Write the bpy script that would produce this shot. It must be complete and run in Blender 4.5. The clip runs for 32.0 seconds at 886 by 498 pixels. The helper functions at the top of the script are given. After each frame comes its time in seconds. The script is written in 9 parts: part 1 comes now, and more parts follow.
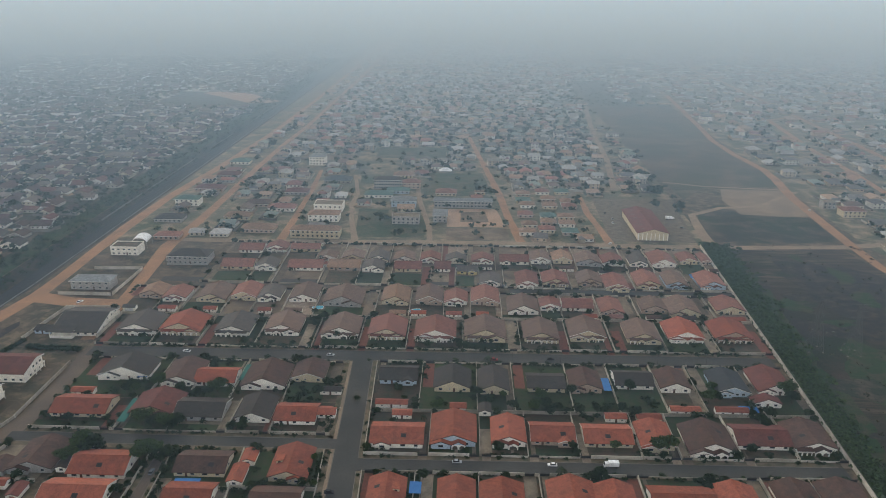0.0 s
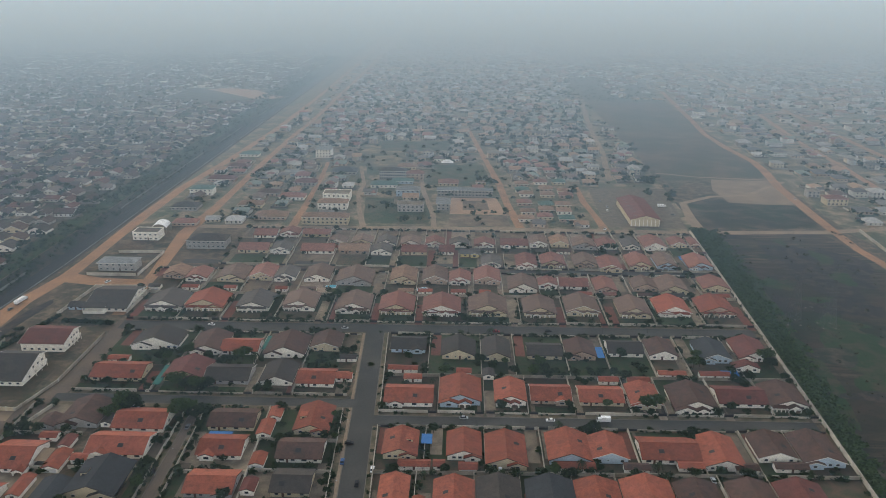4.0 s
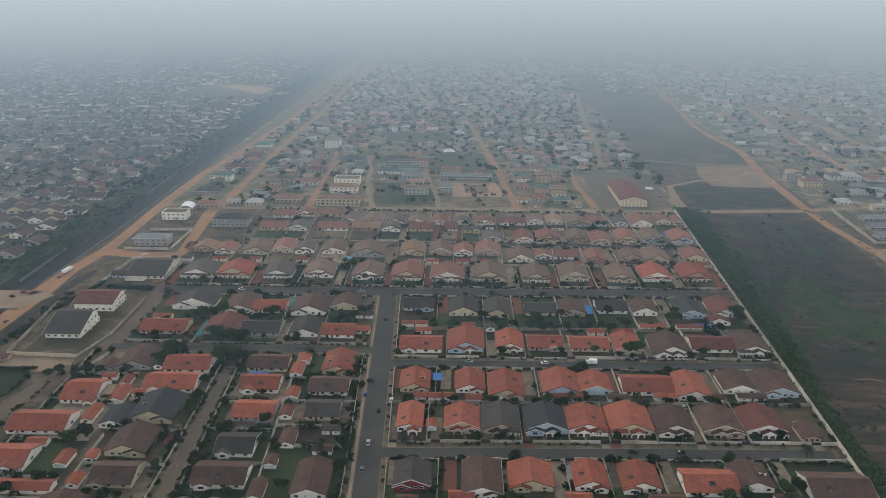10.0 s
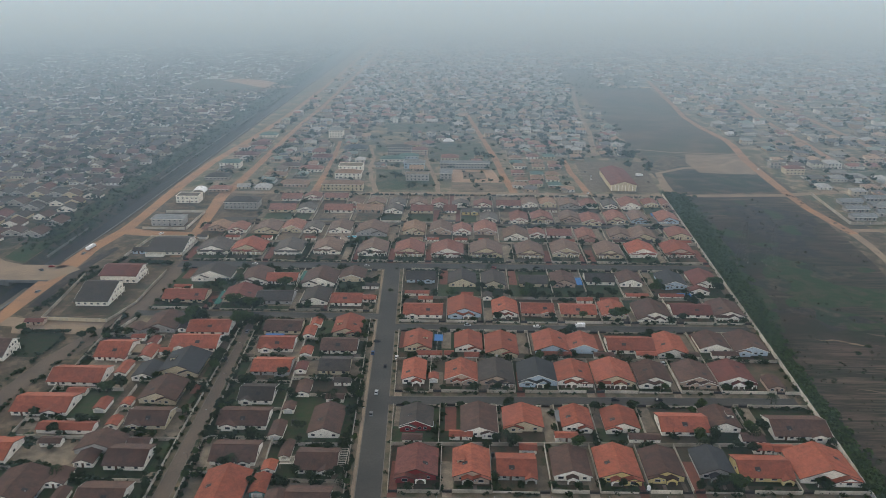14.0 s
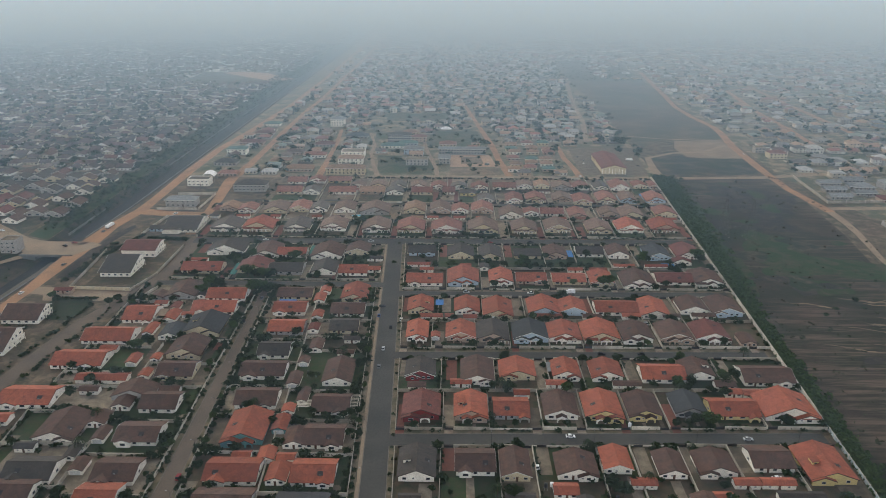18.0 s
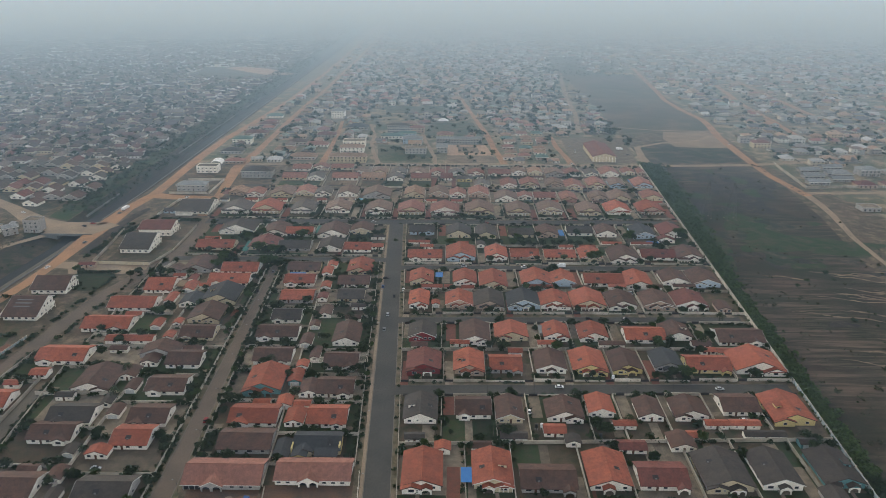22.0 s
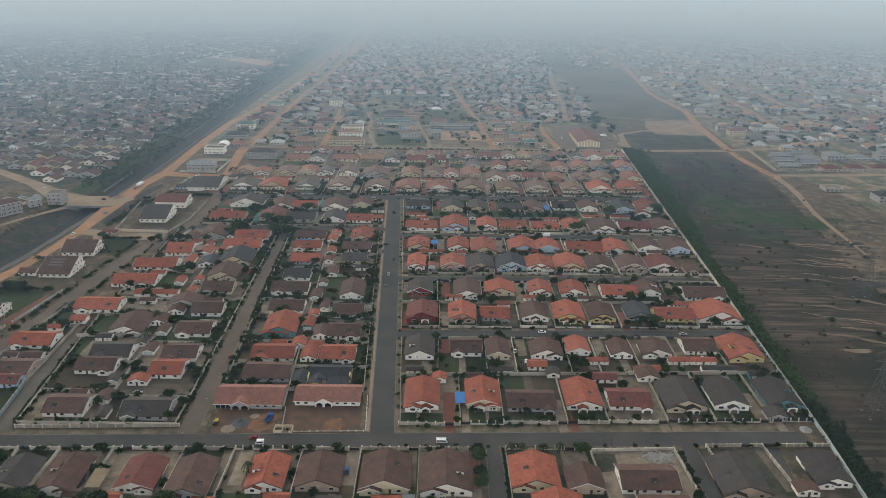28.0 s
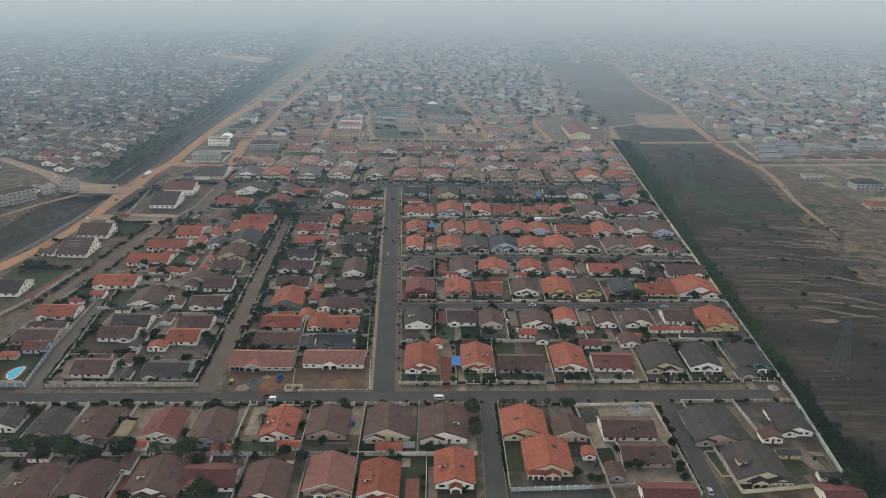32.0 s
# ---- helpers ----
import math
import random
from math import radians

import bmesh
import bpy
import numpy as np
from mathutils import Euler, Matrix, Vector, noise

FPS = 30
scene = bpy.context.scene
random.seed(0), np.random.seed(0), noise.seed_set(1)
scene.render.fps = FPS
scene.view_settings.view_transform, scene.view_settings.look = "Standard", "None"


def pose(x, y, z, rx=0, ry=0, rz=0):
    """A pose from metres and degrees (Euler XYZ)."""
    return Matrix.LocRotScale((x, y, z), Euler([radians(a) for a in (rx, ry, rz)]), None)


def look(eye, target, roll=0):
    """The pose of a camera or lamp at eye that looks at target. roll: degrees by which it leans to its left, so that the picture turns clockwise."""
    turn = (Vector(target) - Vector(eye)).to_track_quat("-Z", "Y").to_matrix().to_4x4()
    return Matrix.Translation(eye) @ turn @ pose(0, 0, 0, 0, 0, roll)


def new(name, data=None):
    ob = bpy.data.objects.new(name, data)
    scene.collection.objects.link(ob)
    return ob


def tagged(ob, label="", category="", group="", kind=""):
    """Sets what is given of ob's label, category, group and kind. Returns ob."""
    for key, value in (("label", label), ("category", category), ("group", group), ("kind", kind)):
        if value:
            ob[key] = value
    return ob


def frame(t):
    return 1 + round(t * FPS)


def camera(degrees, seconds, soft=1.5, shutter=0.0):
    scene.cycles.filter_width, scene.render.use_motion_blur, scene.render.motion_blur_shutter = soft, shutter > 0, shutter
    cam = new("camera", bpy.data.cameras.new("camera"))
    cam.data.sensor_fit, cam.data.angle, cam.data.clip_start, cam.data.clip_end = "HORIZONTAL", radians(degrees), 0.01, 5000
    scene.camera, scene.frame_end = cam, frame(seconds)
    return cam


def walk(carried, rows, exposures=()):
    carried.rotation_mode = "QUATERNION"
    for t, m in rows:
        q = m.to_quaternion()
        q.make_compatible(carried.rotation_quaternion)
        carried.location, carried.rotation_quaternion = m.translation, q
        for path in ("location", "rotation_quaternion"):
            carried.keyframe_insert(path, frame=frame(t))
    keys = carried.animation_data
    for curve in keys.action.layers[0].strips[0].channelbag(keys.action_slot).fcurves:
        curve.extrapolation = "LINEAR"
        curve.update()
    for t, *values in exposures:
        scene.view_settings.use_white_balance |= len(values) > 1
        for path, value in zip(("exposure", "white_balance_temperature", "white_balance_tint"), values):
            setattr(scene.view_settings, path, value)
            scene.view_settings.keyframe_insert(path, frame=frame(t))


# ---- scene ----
cam = camera(61.91, 32.0, soft=0.6)
PATH = [
    (0.0, pose(44.36, -17.50, 202.49, 69.903, -0.554, 1.725)),
    (1.0, pose(43.37, -26.29, 202.84, 69.865, -0.552, 1.678)),
    (2.0, pose(42.38, -35.12, 203.17, 69.830, -0.547, 1.629)),
    (3.0, pose(41.38, -44.01, 203.47, 69.797, -0.540, 1.579)),
    (4.0, pose(40.39, -52.99, 203.73, 69.769, -0.528, 1.527)),
    (5.0, pose(39.46, -62.09, 203.92, 69.750, -0.508, 1.477)),
    (6.0, pose(38.63, -71.33, 204.04, 69.745, -0.477, 1.434)),
    (7.0, pose(37.96, -80.73, 204.06, 69.757, -0.432, 1.402)),
    (8.0, pose(37.45, -90.29, 204.00, 69.775, -0.385, 1.378)),
    (9.0, pose(37.09, -100.00, 203.84, 69.784, -0.348, 1.359)),
    (10.0, pose(36.86, -109.83, 203.59, 69.773, -0.333, 1.343)),
    (11.0, pose(36.71, -119.74, 203.28, 69.745, -0.334, 1.324)),
    (12.0, pose(36.61, -129.64, 202.91, 69.704, -0.345, 1.296)),
    (13.0, pose(36.51, -139.49, 202.49, 69.654, -0.357, 1.257)),
    (14.0, pose(36.38, -149.25, 202.02, 69.596, -0.363, 1.204)),
    (15.0, pose(36.16, -158.93, 201.48, 69.527, -0.356, 1.139)),
    (16.0, pose(35.84, -168.52, 200.86, 69.449, -0.327, 1.063)),
    (17.0, pose(35.41, -178.03, 200.17, 69.367, -0.283, 0.978)),
    (18.0, pose(34.92, -187.50, 199.47, 69.296, -0.239, 0.890)),
    (19.0, pose(34.40, -196.97, 198.82, 69.249, -0.214, 0.805)),
    (20.0, pose(33.89, -206.48, 198.24, 69.233, -0.223, 0.726)),
    (21.0, pose(33.39, -215.97, 197.74, 69.228, -0.264, 0.646)),
    (22.0, pose(32.88, -225.37, 197.28, 69.207, -0.336, 0.552)),
    (23.0, pose(32.36, -234.62, 196.86, 69.152, -0.433, 0.440)),
    (24.0, pose(31.82, -243.67, 196.45, 69.081, -0.541, 0.321)),
    (25.0, pose(31.27, -252.47, 196.01, 69.025, -0.646, 0.209)),
    (26.0, pose(30.72, -261.01, 195.55, 69.003, -0.734, 0.114)),
    (27.0, pose(30.20, -269.31, 195.06, 69.005, -0.802, 0.029)),
    (28.0, pose(29.78, -277.44, 194.59, 69.009, -0.850, -0.062)),
    (29.0, pose(29.49, -285.43, 194.14, 69.001, -0.879, -0.166)),
    (30.0, pose(29.30, -293.36, 193.72, 68.991, -0.891, -0.265)),
    (31.0, pose(29.16, -301.26, 193.30, 68.989, -0.889, -0.342)),
    (32.0, pose(29.06, -309.17, 192.89, 68.993, -0.879, -0.405)),
]
walk(cam, PATH, [(0.0, 0.56), (10.0, 0.61), (20.0, 0.70), (32.0, 0.78)])

# ---- light: hazy overcast sky with a weak, wide sun ----
world = bpy.data.worlds.new("sky")
scene.world = world
world.use_nodes = True
wn = world.node_tree
sky = wn.nodes.new("ShaderNodeTexSky")
sky.sky_type = "NISHITA"
sky.sun_disc = False
sky.sun_elevation, sky.sun_rotation = radians(25), radians(341)
sky.air_density, sky.dust_density, sky.ozone_density = 1.3, 0.5, 1.0
overcast = wn.nodes.new("ShaderNodeHueSaturation")
overcast.inputs["Saturation"].default_value = 0.24
wn.links.new(sky.outputs[0], overcast.inputs["Color"])
wn.links.new(overcast.outputs[0], wn.nodes["Background"].inputs[0])
wn.nodes["Background"].inputs[1].default_value = 0.15
sun = new("sun", bpy.data.lights.new("sun", "SUN"))
sun.data.energy, sun.data.angle, sun.data.color = 1.45, radians(40), (1.0, 0.975, 0.85)
sun.matrix_world = look((0, 0, 300), (0.30, -0.86, 299.58))


# ---- materials ----
def material(name, col, col2=None, scale=1.0, rough=0.85, bump=0.0, fine=6.0, vary=0.0, island=False, metal=0.0, stain=0.25):
    """Two colours mixed by broad and fine noise in metres; vary: change from object to object."""
    m = bpy.data.materials.new(name)
    m.use_nodes = True
    n, ln = m.node_tree.nodes, m.node_tree.links
    p = n["Principled BSDF"]
    p.inputs["Roughness"].default_value, p.inputs["Metallic"].default_value = rough, metal
    p.inputs["Specular IOR Level"].default_value = 0.25 if rough < 0.6 else 0.04
    tc = n.new("ShaderNodeNewGeometry")
    a, b = n.new("ShaderNodeTexNoise"), n.new("ShaderNodeTexNoise")
    a.inputs["Scale"].default_value, a.inputs["Detail"].default_value = scale, 5
    b.inputs["Scale"].default_value, b.inputs["Detail"].default_value = fine, 3
    ln.new(tc.outputs["Position"], a.inputs["Vector"])
    ln.new(tc.outputs["Position"], b.inputs["Vector"])
    ramp = n.new("ShaderNodeMapRange")
    ramp.inputs["From Min"].default_value, ramp.inputs["From Max"].default_value = 0.35, 0.68
    ln.new(a.outputs["Fac"], ramp.inputs["Value"])
    mix = n.new("ShaderNodeMix")
    mix.data_type = "RGBA"
    mix.inputs[6].default_value = (*col, 1)
    mix.inputs[7].default_value = (*(col2 or [c * 0.75 for c in col]), 1)
    ln.new(ramp.outputs["Result"], mix.inputs[0])
    hsv = n.new("ShaderNodeHueSaturation")
    ln.new(mix.outputs[2], hsv.inputs["Color"])
    val = n.new("ShaderNodeMath")
    val.operation = "MULTIPLY_ADD"
    val.inputs[1].default_value, val.inputs[2].default_value = stain, 1 - stain / 2
    ln.new(b.outputs["Fac"], val.inputs[0])
    last = val.outputs[0]
    if vary:
        src = tc.outputs["Random Per Island"] if island else n.new("ShaderNodeObjectInfo").outputs["Random"]
        v2 = n.new("ShaderNodeMath")
        v2.operation = "MULTIPLY_ADD"
        v2.inputs[1].default_value, v2.inputs[2].default_value = 2 * vary, 1 - vary
        ln.new(src, v2.inputs[0])
        v3 = n.new("ShaderNodeMath")
        v3.operation = "MULTIPLY"
        ln.new(v2.outputs[0], v3.inputs[0])
        ln.new(last, v3.inputs[1])
        last = v3.outputs[0]
    ln.new(last, hsv.inputs["Value"])
    ln.new(hsv.outputs[0], p.inputs["Base Color"])
    if bump:
        bp = n.new("ShaderNodeBump")
        bp.inputs["Strength"].default_value, bp.inputs["Distance"].default_value = 1.0, bump
        ln.new(b.outputs["Fac"], bp.inputs["Height"])
        ln.new(bp.outputs[0], p.inputs["Normal"])
    return m


def tiled(name, col, col2, vary=0.15):
    """Roof tiles: courses as fine bands, weathered in patches."""
    m = material(name, col, [(p * 2 + q * 3) / 5 for p, q in zip(col, col2)], 0.22, 0.75, 0.03, 2.6, vary, stain=0.9)
    n, ln = m.node_tree.nodes, m.node_tree.links
    tc = n.new("ShaderNodeTexCoord")
    w = n.new("ShaderNodeTexWave")
    w.bands_direction, w.wave_profile = "Z", "SAW"
    w.inputs["Scale"].default_value, w.inputs["Distortion"].default_value = 2.6, 0.3
    ln.new(tc.outputs["Object"], w.inputs["Vector"])
    bp = n.new("ShaderNodeBump")
    bp.inputs["Strength"].default_value, bp.inputs["Distance"].default_value = 0.7, 0.05
    ln.new(w.outputs["Fac"], bp.inputs["Height"])
    ln.new(bp.outputs[0], n["Principled BSDF"].inputs["Normal"])
    blotch, span, mul = n.new("ShaderNodeTexNoise"), n.new("ShaderNodeMapRange"), n.new("ShaderNodeMix")
    blotch.inputs["Scale"].default_value, blotch.inputs["Detail"].default_value, blotch.inputs["Roughness"].default_value = 0.55, 8, 0.78
    span.inputs["From Min"].default_value, span.inputs["From Max"].default_value = 0.32, 0.68
    span.inputs["To Min"].default_value, span.inputs["To Max"].default_value = 0.66, 1.30
    mul.data_type, mul.blend_type = "RGBA", "MULTIPLY"
    mul.inputs[0].default_value = 1.0
    p = n["Principled BSDF"]
    ln.new(n["Geometry"].outputs["Position"], blotch.inputs["Vector"])
    ln.new(blotch.outputs["Fac"], span.inputs["Value"])
    ln.new(p.inputs["Base Color"].links[0].from_socket, mul.inputs[6])
    ln.new(span.outputs["Result"], mul.inputs[7])
    ln.new(mul.outputs[2], p.inputs["Base Color"])
    return m


ROOF = {
    "r": tiled("red_tiles", (0.258, 0.078, 0.046), (0.152, 0.054, 0.037), 0.22),
    "b": tiled("brown_tiles", (0.096, 0.055, 0.041), (0.045, 0.031, 0.026)),
    "d": tiled("grey_brown_tiles", (0.059, 0.049, 0.041), (0.035, 0.031, 0.029)),
    "m": tiled("maroon_tiles", (0.138, 0.050, 0.039), (0.074, 0.035, 0.029)),
    "k": tiled("slate_tiles", (0.046, 0.047, 0.049), (0.033, 0.034, 0.036)),
    "p": tiled("salmon_tiles", (0.225, 0.104, 0.078), (0.160, 0.078, 0.060)),
    # f, e, o: paler copies of b, d, m with distance haze painted in
    "f": tiled("hazed_brown_tiles", (0.165, 0.108, 0.082), (0.095, 0.068, 0.055)),
    "e": tiled("hazed_grey_tiles", (0.105, 0.090, 0.078), (0.070, 0.062, 0.056)),
    "o": tiled("hazed_maroon_tiles", (0.190, 0.082, 0.062), (0.120, 0.060, 0.048)),
    "t": tiled("tan_tiles", (0.234, 0.144, 0.094), (0.172, 0.109, 0.078)),
    "g": tiled("green_sheet", (0.094, 0.156, 0.133), (0.070, 0.117, 0.109)),
    "s": tiled("grey_sheet", (0.218, 0.226, 0.226), (0.148, 0.140, 0.133)),
}
ROOF_NAMES = {"r": "red tiled", "b": "brown tiled", "d": "grey-brown tiled", "m": "maroon tiled", "k": "slate-grey tiled",
              "p": "salmon-pink tiled", "f": "haze-paled brown", "e": "haze-paled grey", "o": "haze-paled maroon", "t": "tan tiled", "g": "green sheet-metal", "s": "grey sheet-metal"}
WALL = {
    "w": material("white_plaster", (0.86, 0.815, 0.73), (0.70, 0.65, 0.57), 0.35, 0.9, 0, 3, 0.06, stain=0.15),
    "c": material("cream_plaster", (0.561, 0.476, 0.323), (0.468, 0.391, 0.272), 0.35, 0.9, 0, 3, 0.06, stain=0.15),
    "p": material("peach_plaster", (0.425, 0.315, 0.238), (0.340, 0.255, 0.204), 0.35, 0.9, 0, 3, 0.06, stain=0.15),
    "y": material("yellow_plaster", (0.58, 0.47, 0.21), (0.50, 0.40, 0.19), 0.35, 0.9, 0, 3, 0.06, stain=0.15),
    "u": material("pale_blue_plaster", (0.42, 0.50, 0.58), (0.34, 0.41, 0.48), 0.35, 0.9, 0, 3, 0.06, stain=0.15),
    "t": material("teal_plaster", (0.10, 0.22, 0.22), (0.08, 0.17, 0.18), 0.35, 0.9, 0, 3, 0.06, stain=0.15),
    "n": material("grey_plaster", (0.36, 0.34, 0.32), (0.28, 0.26, 0.24), 0.35, 0.9, 0, 3, 0.06, stain=0.15),
    "R": material("dark_red_plaster", (0.20, 0.028, 0.030), (0.15, 0.025, 0.025), 0.35, 0.9, 0, 3, 0.06, stain=0.15),
}
WALL_NAMES = {"w": "white", "c": "cream", "p": "peach", "y": "yellow", "u": "pale blue", "t": "teal", "n": "grey", "R": "dark red"}
M_FASCIA = material("dark_fascia", (0.05, 0.035, 0.03), None, 1)
M_WFASCIA = material("white_fascia", (0.7, 0.68, 0.64), None, 1)
M_GLASS = material("window_glass", (0.012, 0.014, 0.018), None, 1, 0.12)
M_FRAME = material("window_frame_paint", (0.55, 0.53, 0.50), None, 1)
M_DOOR = material("brown_door", (0.10, 0.05, 0.03), None, 1)
M_SHUT = material("white_shutter", (0.6, 0.6, 0.58), None, 1)
M_ASPH = material("asphalt", (0.046, 0.043, 0.038), (0.069, 0.064, 0.055), 0.05, 0.92, 0.01, 0.8, stain=0.6)
M_ASPH2 = material("worn_asphalt", (0.118, 0.100, 0.079), (0.078, 0.070, 0.058), 0.06, 0.92, 0.01, 0.9, stain=0.5)
M_VERGE = material("sandy_verge", (0.155, 0.118, 0.080), (0.052, 0.054, 0.027), 0.22, 0.95, 0.02, 1.4, stain=0.6)
M_KERB = material("kerb_concrete", (0.156, 0.141, 0.120), (0.108, 0.090, 0.072), 0.3)
M_DIRT = material("earthen_street", (0.130, 0.098, 0.072), (0.085, 0.068, 0.053), 0.06, 0.93, 0.01, 0.9, stain=0.5)
M_CONC = material("concrete_paving", (0.185, 0.148, 0.106), (0.095, 0.077, 0.055), 0.22, 0.9, 0, 1.2, 0.4, stain=0.6)
M_BRICKP = material("red_paving", (0.156, 0.060, 0.039), (0.114, 0.051, 0.036), 0.4, 0.9, 0, 2.0, 0.15)
M_LAWN = material("lawn", (0.022, 0.040, 0.012), (0.043, 0.041, 0.020), 0.3, 0.95, 0.02, 2, 0.35, stain=0.9)
M_DRY = material("dry_yard", (0.079, 0.055, 0.035), (0.036, 0.038, 0.019), 0.2, 0.95, 0.02, 1.5, 0.3, stain=0.6)
M_LATERITE = material("laterite_road", (0.310, 0.170, 0.092), (0.215, 0.128, 0.076), 0.06, 0.95, 0.02, 0.5, stain=0.5)
M_SANDY = material("sandy_track", (0.255, 0.190, 0.130), (0.180, 0.136, 0.098), 0.06, 0.95, 0.02, 0.8, stain=0.4)
M_BARE = material("bare_soil", (0.118, 0.068, 0.042), (0.064, 0.047, 0.034), 0.16, 0.95, 0.03, 1.2, stain=0.7)
M_TARN = material("dark_cutting", (0.018, 0.018, 0.019), (0.030, 0.029, 0.028), 0.03, 0.9, 0.03, 0.5, stain=0.5)
M_BANK = material("eroded_bank", (0.060, 0.046, 0.034), (0.028, 0.026, 0.022), 0.09, 0.95, 0.05, 0.7, stain=0.8)
M_LINING = material("concrete_lining", (0.16, 0.165, 0.165), (0.10, 0.10, 0.10), 0.1)
M_FIELDT = material("bare_tan_strip", (0.190, 0.140, 0.095), (0.080, 0.062, 0.044), 0.08, 0.95, 0.05, 0.5, stain=0.5)
M_RUBBLE = material("rubble_grey", (0.38, 0.37, 0.35), (0.25, 0.24, 0.22), 0.5, 0.95, 0.05, 3, 0.2)
M_LEAF = material("leaves", (0.012, 0.023, 0.005), (0.022, 0.033, 0.008), 0.25, 0.7, 0, 1.5, 0.5, True)
M_LEAF2 = material("light_leaves", (0.027, 0.049, 0.009), (0.041, 0.061, 0.014), 0.25, 0.7, 0, 1.5, 0.45, True)
M_DRYLEAF = material("scrub_leaves", (0.035, 0.042, 0.021), (0.051, 0.046, 0.028), 0.1, 0.8, 0, 1.0, 0.45, True)
M_BARK = material("bark", (0.09, 0.065, 0.045), None, 1)
M_METAL = material("galvanised_steel", (0.30, 0.31, 0.32), (0.22, 0.22, 0.22), 1, 0.5, metal=0.6)
M_DARKM = material("dark_metal", (0.030, 0.028, 0.028), None, 1, 0.6)
M_TYRE = material("tyre_rubber", (0.02, 0.02, 0.02), None, 1)
M_TARP = material("blue_tarpaulin", (0.035, 0.13, 0.34), (0.05, 0.16, 0.36), 0.4, 0.6)
M_GTARP = material("green_shade_net", (0.04, 0.14, 0.12), None, 0.4, 0.8)
M_WATER = material("pool_water", (0.07, 0.34, 0.46), (0.05, 0.30, 0.42), 0.3, 0.6)
M_TANK = material("black_plastic", (0.02, 0.02, 0.022), None, 1, 0.5)
M_BLUEW = material("pale_blue_wall", (0.20, 0.28, 0.31), (0.15, 0.20, 0.22), 0.3)
M_PALEW = material("pale_wash_wall", (0.40, 0.46, 0.47), (0.24, 0.26, 0.25), 0.2, 0.9, 0, 1.2, 0.1, stain=0.5)
M_WALLY = material("boundary_plaster", (0.400, 0.355, 0.285), (0.215, 0.188, 0.150), 0.12, 0.9, 0, 1.2, 0.2, stain=0.5)
M_PYLON = material("dull_steel", (0.09, 0.09, 0.09), None, 1, 0.7)
M_TRASH = material("faded_rubbish", (0.16, 0.15, 0.14), (0.07, 0.06, 0.05), 0.8, 0.95, 0.05, 3, 0.2)
M_WWALL = material("whitewashed_wall", (0.560, 0.510, 0.430), (0.300, 0.262, 0.210), 0.15, 0.9, 0, 1.2, 0.2, stain=0.5)
M_TENT = material("white_canvas", (0.85, 0.85, 0.85), None, 0.5)


def three(name, low, mid, high, broad, middle, bump=0.08):
    """Rough ground in three colours, mixed at three scales."""
    m = material(name, low, mid, broad, 0.95, bump, 0.7, stain=0.9)
    n, ln = m.node_tree.nodes, m.node_tree.links
    p = n["Principled BSDF"]
    src = p.inputs["Base Color"].links[0].from_socket
    t = n.new("ShaderNodeTexNoise")
    t.inputs["Scale"].default_value, t.inputs["Detail"].default_value, t.inputs["Roughness"].default_value = middle, 8, 0.72
    ln.new(n["Geometry"].outputs["Position"], t.inputs["Vector"])
    r = n.new("ShaderNodeMapRange")
    r.inputs["From Min"].default_value, r.inputs["From Max"].default_value = 0.47, 0.62
    ln.new(t.outputs["Fac"], r.inputs["Value"])
    mix = n.new("ShaderNodeMix")
    mix.data_type = "RGBA"
    mix.inputs[7].default_value = (*high, 1)
    ln.new(r.outputs["Result"], mix.inputs[0])
    ln.new(src, mix.inputs[6])
    ln.new(mix.outputs[2], p.inputs["Base Color"])
    return m


